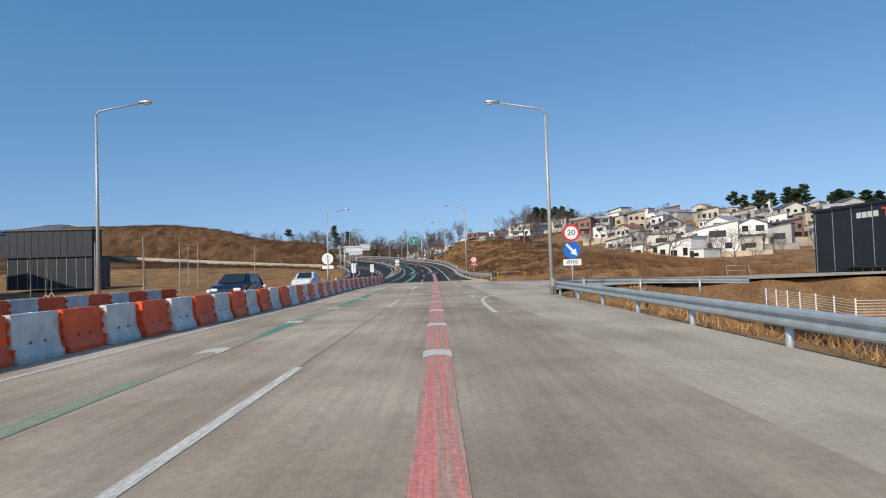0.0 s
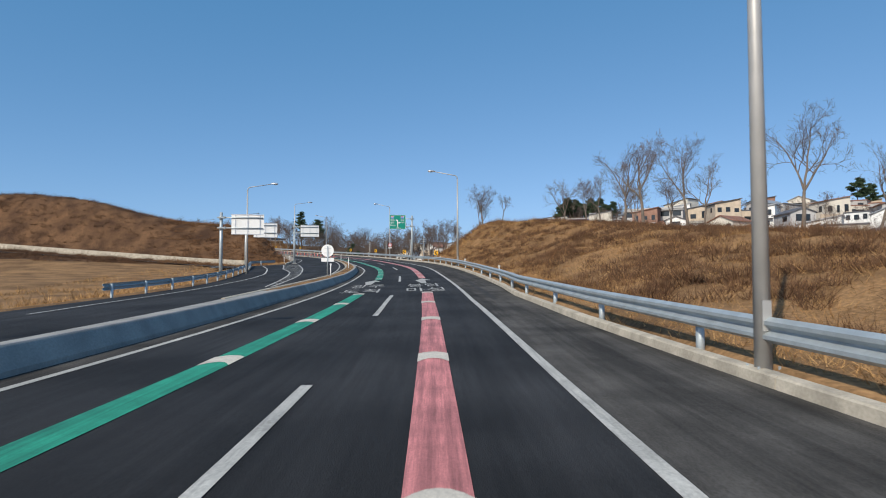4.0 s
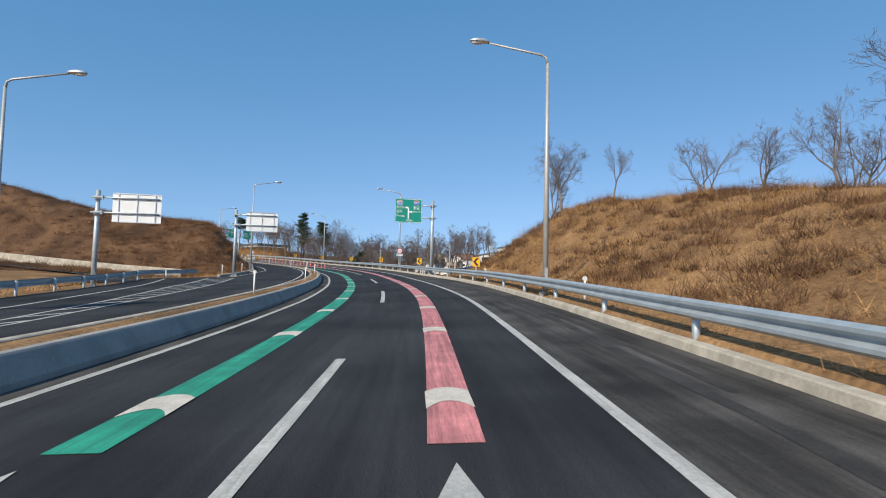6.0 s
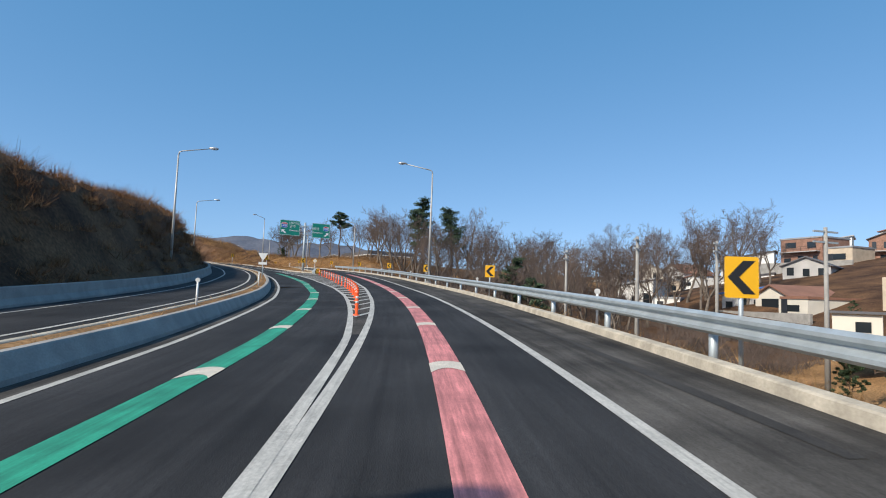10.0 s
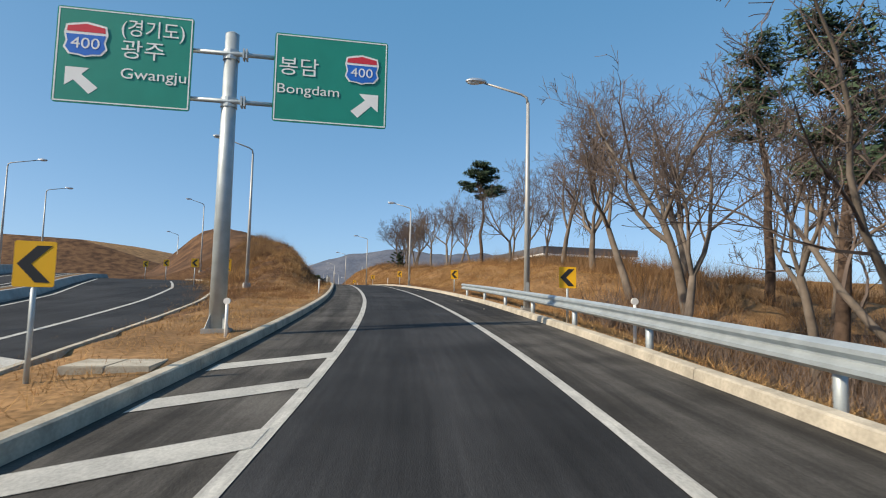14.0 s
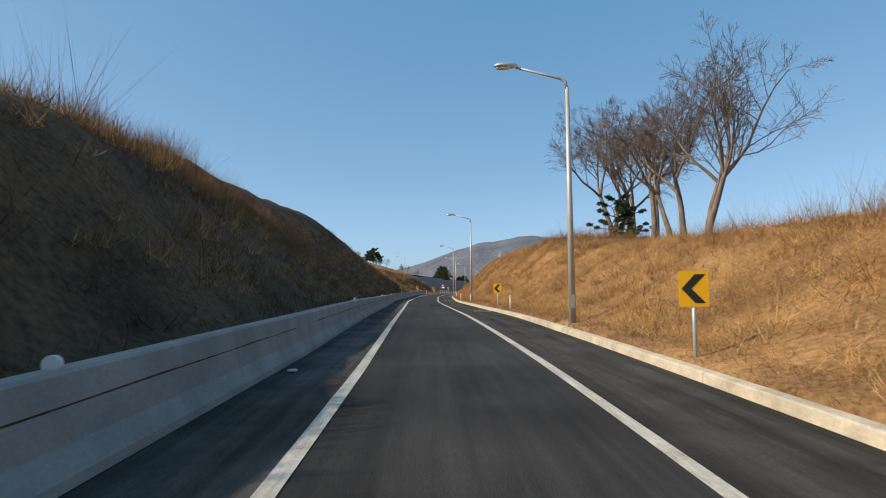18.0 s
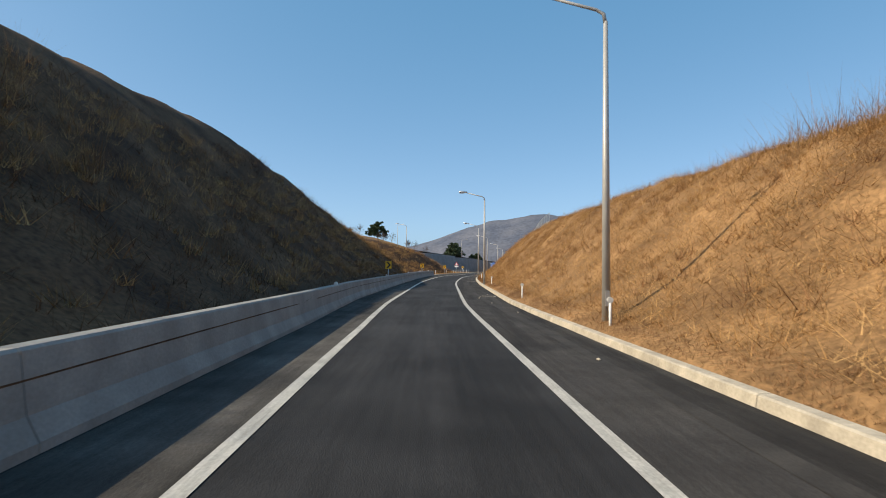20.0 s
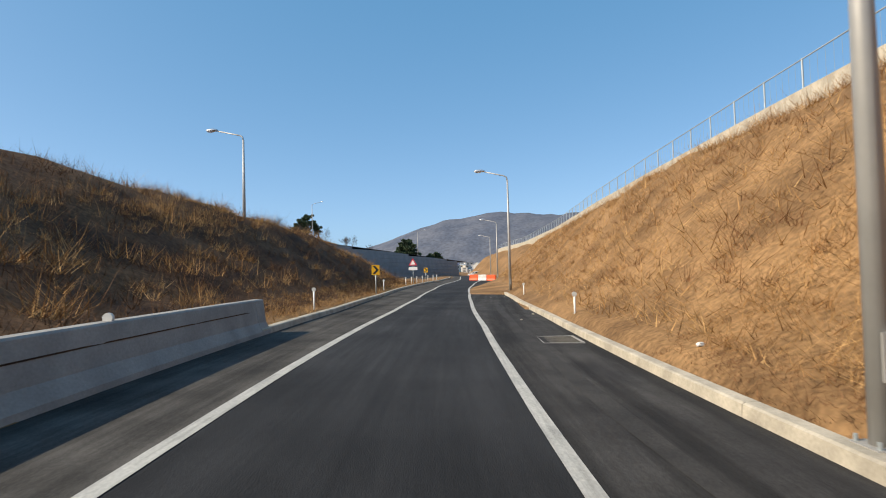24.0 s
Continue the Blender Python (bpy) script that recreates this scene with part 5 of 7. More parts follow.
# ---- cars ----
def car(m, paint, label):
    """An estate-like car, nose to +Y."""
    e = thing("car", m, label, "car", "cars on the opposing road")
    side = [(-2.25, 0.35), (-2.3, 0.75), (-2.15, 1.0), (-1.75, 1.55), (-1.2, 1.66), (0.2, 1.64), (0.95, 1.12), (1.9, 0.98), (2.22, 0.8), (2.28, 0.4)]
    bm = bmesh.new()
    rings = []
    for x, g in ((-0.9, 0.9), (-0.92, 0.97), (-0.8, 1.0), (0.8, 1.0), (0.92, 0.97), (0.9, 0.9)):
        ring = []
        for y, z in side:
            tuck = 0.82 if z > 1.2 else 1.0
            ring.append(bm.verts.new((x * tuck, y * (0.97 if abs(x) > 0.85 else 1.0), 0.35 + (z - 0.35) * g)))
        rings.append(ring)
    for a, b in zip(rings, rings[1:]):
        for i in range(len(side)):
            j = (i + 1) % len(side)
            bm.faces.new((a[i], a[j], b[j], b[i]))
    bm.faces.new(rings[0])
    bm.faces.new(rings[-1][::-1])
    bmesh.ops.recalc_face_normals(bm, faces=bm.faces)
    body = part("body", bm, paint, e, smooth_=False)
    for sx in (-1, 1):
        for y0, y1 in ((-1.5, -0.55), (-0.5, 0.3)):
            bm = bmesh.new()
            q = [(y0, 1.1), (y1 + (0.35 if y1 > 0 else 0), 1.1), (y1 - 0.1 * (y1 > 0), 1.52), (y0 + 0.2 * (y0 < -1), 1.52)]
            vs = [bm.verts.new((sx * (0.915 if z < 1.2 else 0.765), y, z)) for y, z in q]
            bm.faces.new(vs if sx > 0 else vs[::-1])
            part("side_window", bm, GLASS_DARK, body, "dark window glass")
    for pts in ([(-0.7, 1.05, 1.12), (0.7, 1.05, 1.12), (0.6, 0.3, 1.63), (-0.6, 0.3, 1.63)], [(-0.68, -2.12, 1.08), (0.68, -2.12, 1.08), (0.6, -1.77, 1.57), (-0.6, -1.77, 1.57)]):
        bm = bmesh.new()
        bm.faces.new([bm.verts.new((x, y + (0.02 if y > 0 else -0.02), z + 0.012)) for x, y, z in pts])
        part("windscreen", bm, GLASS_DARK, body, "dark windscreen")
    for x in (-0.65, 0.65):
        for y, mm, nm in ((2.24, SIGN_WHITE, "headlight"), (-2.27, SIGN_RED, "tail_light")):
            bm = bmesh.new()
            box(bm, x - 0.2, y - 0.04, 0.68, x + 0.2, y + 0.03, 0.84, bevel=0.015)
            part(nm, bm, mm, body)
    for x in (-0.8, 0.8):
        for y in (-1.35, 1.4):
            bm = bmesh.new()
            tube(bm, [Vector((x - 0.11, y, 0.33)), Vector((x + 0.11, y, 0.33))], [0.33, 0.33], 20)
            w = part("wheel", bm, SIGN_BLACK, e)
            bm = bmesh.new()
            xx = x + (0.115 if x > 0 else -0.115)
            tube(bm, [Vector((xx - 0.01, y, 0.33)), Vector((xx + 0.01, y, 0.33))], [0.21, 0.19], 16)
            part("rim", bm, ALU, w)
    return e


car(stand(36, -11.7, 0.0, 180), PAINT_NAVY, "dark navy estate car on the opposing carriageway")
car(stand(58.6, -12.5, 0.0, 180), PAINT_WHITE, "white sport utility car on the opposing carriageway")


# ---- trees ----
def tree_skeleton(rng, height, spread, lean=0.0, fork=0.34):
    """Lists of tapered limbs, points and radii, by level: a trunk that forks into rising crooked limbs."""
    limbs = [[], [], [], [], []]
    kink = (0.12, 0.26, 0.34, 0.36, 0.3)

    def grow(p, d, length, r, lev, lift):
        n = (5, 6, 5, 4, 3)[lev]
        pts, rad, tip = [p], [r], (0.62 if lev == 0 else 0.22)
        for k in range(n):
            d = (d + Vector((rng.uniform(-1, 1), rng.uniform(-1, 1), rng.uniform(-0.7, 0.7))) * kink[lev] + Vector((0, 0, lift))).normalized()
            p = p + d * (length / n)
            pts.append(p)
            rad.append(max(0.008, r * (1 - (1 - tip) * (k + 1) / n)))
        limbs[lev].append((pts, rad))
        if lev == 4:
            return
        if lev == 0:
            turn0 = rng.uniform(0, 6.28)
            for k in range(rng.choice((3, 4, 4))):
                a = turn0 + 1.75 * k + rng.uniform(-0.4, 0.4)
                tilt = rng.uniform(0.16, 0.36) if k == 0 else rng.uniform(0.38, 0.85)
                nd = (d * math.cos(tilt) + Vector((math.cos(a), math.sin(a), 0)) * math.sin(tilt) * spread).normalized()
                grow(p if k < 3 else pts[-2], nd, height * rng.uniform(0.46, 0.6) * (1.1 if k == 0 else 1.0), r * rng.uniform(0.42, 0.58), 1, 0.07)
            return
        count = (0, 8, 7, 6)[lev]
        for k in range(count):
            f = 0.22 + 0.78 * (k + rng.random()) / count
            i = min(int(f * n), n - 1)
            q = pts[i] + (pts[i + 1] - pts[i]) * (f * n - i)
            axis = (pts[i + 1] - pts[i]).normalized()
            o = axis.orthogonal().normalized()
            o.rotate(Matrix.Rotation(rng.uniform(0, 2 * math.pi), 3, axis))
            ang = rng.uniform(0.5, 1.05)
            nd = (axis * math.cos(ang) + o * math.sin(ang) * spread + Vector((0, 0, 0.12))).normalized()
            nl = length * rng.uniform(0.36, 0.62) * (1.2 - 0.55 * f)
            grow(q, nd, nl, max(0.011, rad[i] * rng.uniform(0.42, 0.62)), lev + 1, 0.04)

    grow(Vector((0, 0, -0.3)), Vector((lean, 0, 1)).normalized(), height * fork, height * 0.015 + 0.05, 0, 0.0)
    return limbs


def limb_mesh(limbs, sides):
    verts, faces = [], []
    for pts, rad in limbs:
        base = None
        n = len(pts)
        d0 = (pts[-1] - pts[0]).normalized()
        side = d0.orthogonal().normalized()
        up = d0.cross(side)
        for i, p in enumerate(pts):
            start = len(verts)
            for k in range(sides):
                a = 2 * math.pi * k / sides
                verts.append(p + (side * math.cos(a) + up * math.sin(a)) * rad[i])
            if base is not None:
                for k in range(sides):
                    j = (k + 1) % sides
                    faces.append((base + k, base + j, start + j, start + k))
            base = start
    return verts, faces


def bare_tree(m, seed, height, spread=1.0, lean=0.0, label="bare grey deciduous tree on the dry slope"):
    rng = random.Random(seed)
    L = tree_skeleton(rng, height, spread, lean, rng.uniform(0.24, 0.42))
    e = thing("bare_tree", m, label, "tree", "bare trees")
    v, f = limb_mesh(L[0], 9)
    mesh_of("trunk", v, f, BARK, e, smooth_=True)
    v, f = limb_mesh(L[1], 6)
    mesh_of("branchwork", v, f, BARK, e, smooth_=True)
    v, f = limb_mesh(L[2], 4)
    v2, f2 = limb_mesh(L[3] + L[4], 3)
    f += [tuple(i + len(v) for i in q) for q in f2]
    mesh_of("crown", v + v2, f, TWIG, e, "fine bare twigs")
    return e


def needles(rng, centres, size, count):
    """Tufts of short blades round branch ends."""
    verts, faces = [], []
    for c, r in centres:
        for k in range(count):
            o = Vector((rng.gauss(0, 1), rng.gauss(0, 1), rng.gauss(0, 0.5))).normalized() * r * rng.random() ** 0.4
            o.z *= 0.5
            d = Vector((rng.gauss(0, 1), rng.gauss(0, 1), rng.gauss(0.3, 0.7))).normalized()
            w = d.orthogonal().normalized() * size * 0.3
            b = len(verts)
            p = c + o
            verts += [p - w, p + w, p + d * size]
            faces.append((b, b + 1, b + 2))
    return verts, faces


def pine_tree(m, seed, height, bare=0.55, label="tall pine with a flat dark crown", size=0.3, count=90, wide=0.22):
    rng = random.Random(seed)
    e = thing("pine_tree", m, label, "tree", "pines")
    trunk = [Vector((rng.uniform(-0.12, 0.12) * k, rng.uniform(-0.12, 0.12) * k, -0.3 + height * k / 6)) for k in range(7)]
    limbs = [(trunk, [0.02 * height * (1 - 0.13 * k) for k in range(7)])]
    v, f = limb_mesh(limbs, 9)
    mesh_of("trunk", v, f, BARK_RED, e, smooth_=True)
    tips, br = [], []
    for k in range(int(16 + height)):
        z = height * (bare + (1 - bare) * (k / (15 + height)))
        a = rng.uniform(0, 6.28)
        ln = height * wide * (1.15 - 0.75 * (z / height - bare) / (1 - bare)) * rng.uniform(0.6, 1.1)
        i = min(int(z / height * 6), 5)
        p0 = trunk[i] + (trunk[i + 1] - trunk[i]) * (z / height * 6 - i)
        p1 = p0 + Vector((math.cos(a) * ln * 0.6, math.sin(a) * ln * 0.6, ln * 0.1))
        p2 = p0 + Vector((math.cos(a) * ln, math.sin(a) * ln, ln * 0.28))
        br.append(([p0, p1, p2], [0.05, 0.03, 0.012]))
        tips += [(p2, 0.55 * height / 9), (p1, 0.45 * height / 9)]
    v, f = limb_mesh(br, 4)
    mesh_of("branchwork", v, f, BARK_RED, e)
    v, f = needles(rng, tips, size, count)
    mesh_of("crown", v, f, PINE, e, "dark green needle tufts")
    return e


def gz(s, d):
    return ground_h(s, d)


VARIANTS = []


def grove(places, seed0, hmin, hmax):
    """Place copies of a few tree shapes, turned and scaled."""
    rng = random.Random(seed0)
    for s, d in places:
        if len(VARIANTS) < 7:
            VARIANTS.append(bare_tree(stand(s, d, gz(s, d)), 100 + len(VARIANTS), 10.0, 1.0 + 0.12 * (len(VARIANTS) % 3)))
            t = VARIANTS[-1]
            m = t.matrix_basis.copy()
        else:
            t = copy_thing(rng.choice(VARIANTS), Matrix.Identity(4))
        k = rng.uniform(hmin, hmax) / 10.0
        t.matrix_basis = stand(s, d, gz(s, d) - 0.1, rng.uniform(0, 360)) @ Matrix.Diagonal((k * rng.uniform(0.85, 1.1), k * rng.uniform(0.85, 1.1), k, 1))


rt = random.Random(5)
# thin trees along the ridge of the right hill
grove([(184, 20), (172.5, 20), (163.7, 24), (158, 26), (151.5, 26), (147, 29), (143, 24), (137, 24), (132, 30), (129, 22), (129.5, 25), (121, 22), (112, 25), (108, 44), (125, 47), (138, 49), (98, 40), (90, 46), (116, 34), (152, 34), (168, 29)], 1, 6.0, 8.6)
grove([(159.5, 12.6), (156.4, 12.8)], 2, 6.4, 7.0)
grove([(149, 13.5)], 9, 3.2, 3.4)
wood = [(284.5, 12), (279.5, 12), (274.3, 12), (269.8, 12), (292, 15), (287, 16.5), (280.5, 16), (274, 19), (267.5, 13), (271, 24), (284, 23), (297, 13), (303, 16.5), (299, 22), (290, 27), (276, 29), (262, 15), (258, 19), (254, 14), (250, 19), (264, 25), (308.5, 13.4), (313.5, 13.4), (272, 33), (281, 35), (256, 30), (264, 40), (288, 38), (296, 33), (294, 11.2), (300.5, 12)]
grove([w for w in wood if w[0] >= 264], 3, 10.6, 13.4)
grove([w for w in wood if w[0] < 264], 13, 8.5, 11.5)
grove([(321.3, 13.2), (326, 13.2), (315.8, 16.6), (329, 18), (346.7, 13.4), (351.3, 13), (342, 19), (356, 18), (362, 13.2), (366, 17)], 4, 8.5, 11.0)
grove([(387.5, 15.4), (389.5, 16.4), (391, 15), (393, 16.6), (395, 15.4), (397, 16.4), (399.5, 15.6), (402, 16.6), (404.5, 15.8), (407, 16.6)], 6, 10.2, 12.2)
grove([(rt.uniform(225, 300), rt.uniform(45, 75)) for k in range(10)], 7, 9, 12)
grove([(475, -34), (500, -30), (570, 26), (590, 24), (560, 30)], 8, 5, 7)
P0 = pine_tree(stand(334.2, 12.7, gz(334.2, 12.7)), 21, 11.0, 0.68, size=0.26, count=150, wide=0.2)
pine_tree(stand(290.0, 14.5, gz(290, 14.5)), 22, 14.5, 0.55, count=80, wide=0.13)
pine_tree(stand(301, 20, gz(301, 20)), 23, 14.5, 0.62, count=80, wide=0.14)
pine_tree(stand(284.5, 19, gz(284.5, 19)), 28, 16.0, 0.6, count=80, wide=0.13)
pine_tree(stand(247.5, 16.5, gz(247.5, 16.5)), 24, 7.5, 0.12, "dark dense conifer among bare trees", 0.3, 90, 0.26)
pine_tree(stand(257, 18, gz(257, 18)), 25, 9.5, 0.1, "dark dense conifer among bare trees", 0.3, 90, 0.24)
BUSH = pine_tree(stand(398, 13.5, gz(398, 13.5)), 26, 3.4, 0.05, "dark green pine shrub on the crest", 0.22, 120, 0.5)
for s, d, k in ((560, 20, 1.6), (565, 22, 1.8), (572, 20, 1.5), (580, 23, 2.0), (398, 15, 0.8)):
    c = copy_thing(BUSH, Matrix.Identity(4))
    c.matrix_basis = stand(s, d, gz(s, d) - 0.1, rt.uniform(0, 360)) @ Matrix.Diagonal((k, k, k, 1))

# ---- wall and fence on the crest ----
structure("crest_wall", sweep(bmesh.new(), 486, 690, 3, lambda s: [(pw(s, KERB_R) + 10.4, gz(s, pw(s, KERB_R) + 10.4) - 0.8), (pw(s, KERB_R) + 10.4, 8.6), (pw(s, KERB_R) + 10.75, 8.6), (pw(s, KERB_R) + 10.75, 6.0)], True), KERB, "pale concrete retaining wall along the crest", "wall")
f0 = at(486, pw(486, KERB_R) + 10.57, 8.6)
e = thing("fence", Matrix.Translation(f0), "galvanised mesh fence on the crest wall", "fence")
for k in range(68):
    s = 486 + 3.0 * k
    p = at(s, pw(s, KERB_R) + 10.57, 8.6) - f0
    bm = bmesh.new()
    tube(bm, [p, p + Vector((0, 0, 1.25))], [0.04, 0.04], 8)
    part("post", bm, STEEL, e)
for z in (0.06, 1.22):
    bm = bmesh.new()
    tube(bm, [at(486 + 6 * k, pw(486 + 6 * k, KERB_R) + 10.57, 8.6 + z) - f0 for k in range(34)], [0.03] * 34, 6)
    part("rail", bm, STEEL, e)
bm = bmesh.new()
for k in range(404):
    s = 486 + 0.5 * k
    p = at(s, pw(s, KERB_R) + 10.57, 8.65) - f0
    tube(bm, [p, p + Vector((0, 0, 1.1))], [0.006, 0.006], 3, False)
part("wire_mesh", bm, STEEL, e)

# ---- buildings ----
def window_on(parent, x, y, z, w, h, face, frame=True):
    """A window in a wall of a box house: face 0 front (-Y), 1 right (+X), 2 left (-X)."""
    bm = bmesh.new()
    if face == 0:
        box(bm, x - w / 2, y - 0.05, z, x + w / 2, y + 0.03, z + h)
    else:
        sx = 1 if face == 1 else -1
        box(bm, min(y, y + 0.05 * sx), x - w / 2, z, max(y, y + 0.05 * sx), x + w / 2, z + h)
    return part("window", bm, GLASS_DARK, parent, "dark window glass")


def roof_on(bm, x0, x1, y0, y1, h, style, o=0.4):
    """A roof over a rectangle: pitched, single slope or flat with a parapet."""
    if style == "flat":
        box(bm, x0 - 0.12, y0 - 0.12, h, x1 + 0.12, y1 + 0.12, h + 0.3)
        return
    w, c = x1 - x0, (x0 + x1) / 2
    if style == "gable":
        v = [(x0 - o, h - 0.1), (c, h + w * 0.22), (x1 + o, h - 0.1), (x1 + o, h - 0.26), (c, h + w * 0.22 - 0.2), (x0 - o, h - 0.26)]
    else:
        v = [(x0 - o, h), (x1 + o, h + w * 0.2), (x1 + o, h + w * 0.2 + 0.2), (x0 - o, h + 0.2)]
    a = [bm.verts.new((x, y0 - o, z)) for x, z in v]
    b = [bm.verts.new((x, y1 + o, z)) for x, z in v]
    bm.faces.new(a)
    bm.faces.new(b[::-1])
    for i in range(len(v)):
        j = (i + 1) % len(v)
        bm.faces.new((a[i], b[i], b[j], a[j]))
    bmesh.ops.recalc_face_normals(bm, faces=bm.faces)


def prism(bm, x0, x1, y0, y1, z0, h, style):
    """Walls that rise to the underside of the roof."""
    w, c = x1 - x0, (x0 + x1) / 2
    top = [(x0, h), (c, h + w * 0.22 - 0.2), (x1, h)] if style == "gable" else ([(x0, h), (x1, h + w * 0.2)] if style == "shed" else [(x0, h), (x1, h)])
    v = [(x0, z0)] + top + [(x1, z0)]
    a = [bm.verts.new((x, y0, z)) for x, z in v]
    b = [bm.verts.new((x, y1, z)) for x, z in v]
    bm.faces.new(a)
    bm.faces.new(b[::-1])
    for i in range(len(v)):
        j = (i + 1) % len(v)
        bm.faces.new((a[i], b[i], b[j], a[j]))
    bmesh.ops.recalc_face_normals(bm, faces=bm.faces)


def house(m, w, l, h, wall, roof, style, label, rng, second=None, detail=True):
    """A detached house of two volumes with roofs, windows, a balcony and a door; its front looks to -Y."""
    e = thing("house", m, label, "house", "houses of the village")
    x1 = w * rng.uniform(0.0, 0.2)
    bm = bmesh.new()
    prism(bm, -w / 2, x1, -l / 2, l / 2, -3.0, h, style)
    body = part("wall", bm, wall, e)
    bm = bmesh.new()
    roof_on(bm, -w / 2, x1, -l / 2, l / 2, h, style)
    part("roof", bm, roof, e)
    hw, yw = h * rng.uniform(0.5, 0.8), -l / 2 + rng.uniform(-1.6, 1.4)
    st2 = "flat" if style == "flat" else rng.choice(("shed", "flat"))
    bm = bmesh.new()
    prism(bm, x1 + 0.003, w / 2, yw, l / 2 - 0.6, -3.0, hw, st2)
    wing = part("wing_wall", bm, second or wall, e)
    bm = bmesh.new()
    roof_on(bm, x1 + 0.45, w / 2, yw, l / 2 - 0.6, hw, st2, 0.3)
    part("wing_roof", bm, roof, e)
    rows = 2 if h > 4.6 else 1
    st = h / rows
    for i in range(rows):
        span = x1 + w / 2
        n = rng.choice((1, 2, 2, 3)) if detail else rng.choice((1, 2))
        for k in range(n):
            ww = span / n * rng.uniform(0.3, 0.62)
            window_on(body, -w / 2 + span * (k + 0.5) / n, -l / 2, i * st + st * rng.uniform(0.24, 0.36), ww, st * rng.uniform(0.34, 0.55), 0)
        if detail or i:
            window_on(body, -l / 2 + l * rng.uniform(0.3, 0.6), -w / 2, i * st + st * 0.34, l * rng.uniform(0.12, 0.25), st * 0.4, 2)
    window_on(wing, (x1 + w / 2) / 2, yw, hw * 0.3, (w / 2 - x1) * rng.uniform(0.35, 0.6), hw * 0.36, 0)
    if detail:
        if rows == 2 and rng.random() < 0.6:
            bm = bmesh.new()
            box(bm, -w / 2 + 0.4, -l / 2 - 1.2, st - 0.05, x1 - 0.4, -l / 2 + 0.02, st + 0.1)
            bal = part("balcony", bm, PLASTER[2], body, "pale balcony slab")
            bm = bmesh.new()
            for z in (0.5, 0.95):
                box(bm, -w / 2 + 0.4, -l / 2 - 1.2, st + z, x1 - 0.4, -l / 2 - 1.15, st + z + 0.05)
            for k in range(6):
                xx = -w / 2 + 0.42 + (span - 0.88) * k / 5
                box(bm, xx, -l / 2 - 1.2, st + 0.1, xx + 0.05, -l / 2 - 1.15, st + 1.0)
            part("railing", bm, SIGN_BLACK, bal, "thin dark railing")
        bm = bmesh.new()
        box(bm, x1 + 0.5, yw - 0.06, 0.0, x1 + 1.5, yw + 0.02, 2.1)
        part("door", bm, DARK_CLAD, wing, "dark front door")
        bm = bmesh.new()
        box(bm, -w / 2 - rng.uniform(1.5, 4), -l / 2 - 3.4, -3.0, w / 2 + rng.uniform(0.5, 3), -l / 2 - 3.1, rng.uniform(-0.2, 0.5))
        part("garden_wall", bm, CONCRETE if rng.random() < 0.6 else PLASTER[4], e, "low garden retaining wall")
    return e


PLASTER = [mat("cream plaster", (0.62, 0.58, 0.50), 0.85, var=0.08, scale=0.5), mat("white plaster", (0.76, 0.75, 0.72), 0.85, var=0.06, scale=0.5), mat("grey plaster", (0.42, 0.41, 0.40), 0.85, var=0.1, scale=0.5), mat("brown brick", (0.27, 0.155, 0.115), 0.85, var=0.15, scale=1.0, fine=0.2, fscale=5), mat("beige stone", (0.52, 0.43, 0.33), 0.85, var=0.12, scale=0.8)]
ROOFS = [mat("red-brown roof tile", (0.24, 0.12, 0.08), 0.8, var=0.15, scale=0.6), mat("dark grey roof", (0.10, 0.10, 0.11), 0.7, var=0.12, scale=0.6), mat("grey metal roof", (0.36, 0.37, 0.38), 0.5, 0.3, var=0.1, scale=0.6), mat("blue roof", (0.03, 0.13, 0.38), 0.5, var=0.1, scale=0.6)]
BLUE_CLAD = mat("blue glass cladding", (0.02, 0.09, 0.26), 0.3, var=0.15, scale=0.4)


DARK_CLAD = mat("dark steel cladding", (0.022, 0.026, 0.034), 0.55, var=0.12, scale=0.7)
HOUSE_NAMES = ("cream plastered", "white plastered", "grey plastered", "brown brick", "beige stone")
ROOF_NAMES = ("red-brown tiled roof", "dark grey roof", "grey metal roof", "blue roof")
rv = random.Random(11)
placed = []


def home(x, y, w, l, h, wi, ri, style, yaw, second=None, detail=True, up=0.0):
    placed.append((x, y))
    return house(place(x, y, far_right(x, y) - 0.2 + up, yaw), w, l, h, PLASTER[wi], ROOFS[ri], style, HOUSE_NAMES[wi] + " house with a " + ROOF_NAMES[ri] + " on the village hill", rv, None if second is None else PLASTER[second], detail)


# the nearest houses above the yard wall
for x, y, w, l, h, wi, ri, style, yaw, second, base in (
        (19, 260, 11, 8, 3.6, 0, 2, "shed", -28, 2, 8.4), (22, 252, 12, 8, 3.2, 0, 0, "shed", -24, 4, 6.6), (33, 249, 12, 9, 5.0, 3, 1, "shed", -30, 0, 6.4),
        (40, 236, 13, 9, 5.6, 1, 1, "gable", -34, 2, 3.6), (30, 338, 9, 8, 5.0, 1, 2, "shed", -20, None, 15.4), (34.5, 328.8, 8, 7, 5.2, 3, 1, "gable", -25, None, 14.8),
        (14, 338, 9, 8, 4.6, 1, 1, "shed", -15, None, 12.2), (5.2, 274, 11, 7, 2.6, 0, 0, "gable", -65, None, 4.4), (1, 282, 8, 7, 2.8, 2, 3, "shed", -20, None, 4.2),
        (-12, 296, 10, 8, 4.4, 1, 2, "shed", -20, None, 3.8), (14, 300, 10, 8, 5.0, 2, 1, "gable", -28, None, 7.4), (6, 318, 9, 8, 4.8, 1, 1, "shed", -12, None, 8.0)):
    home(x, y, w, l, h, wi, ri, style, yaw, second, True, base - far_right(x, y))
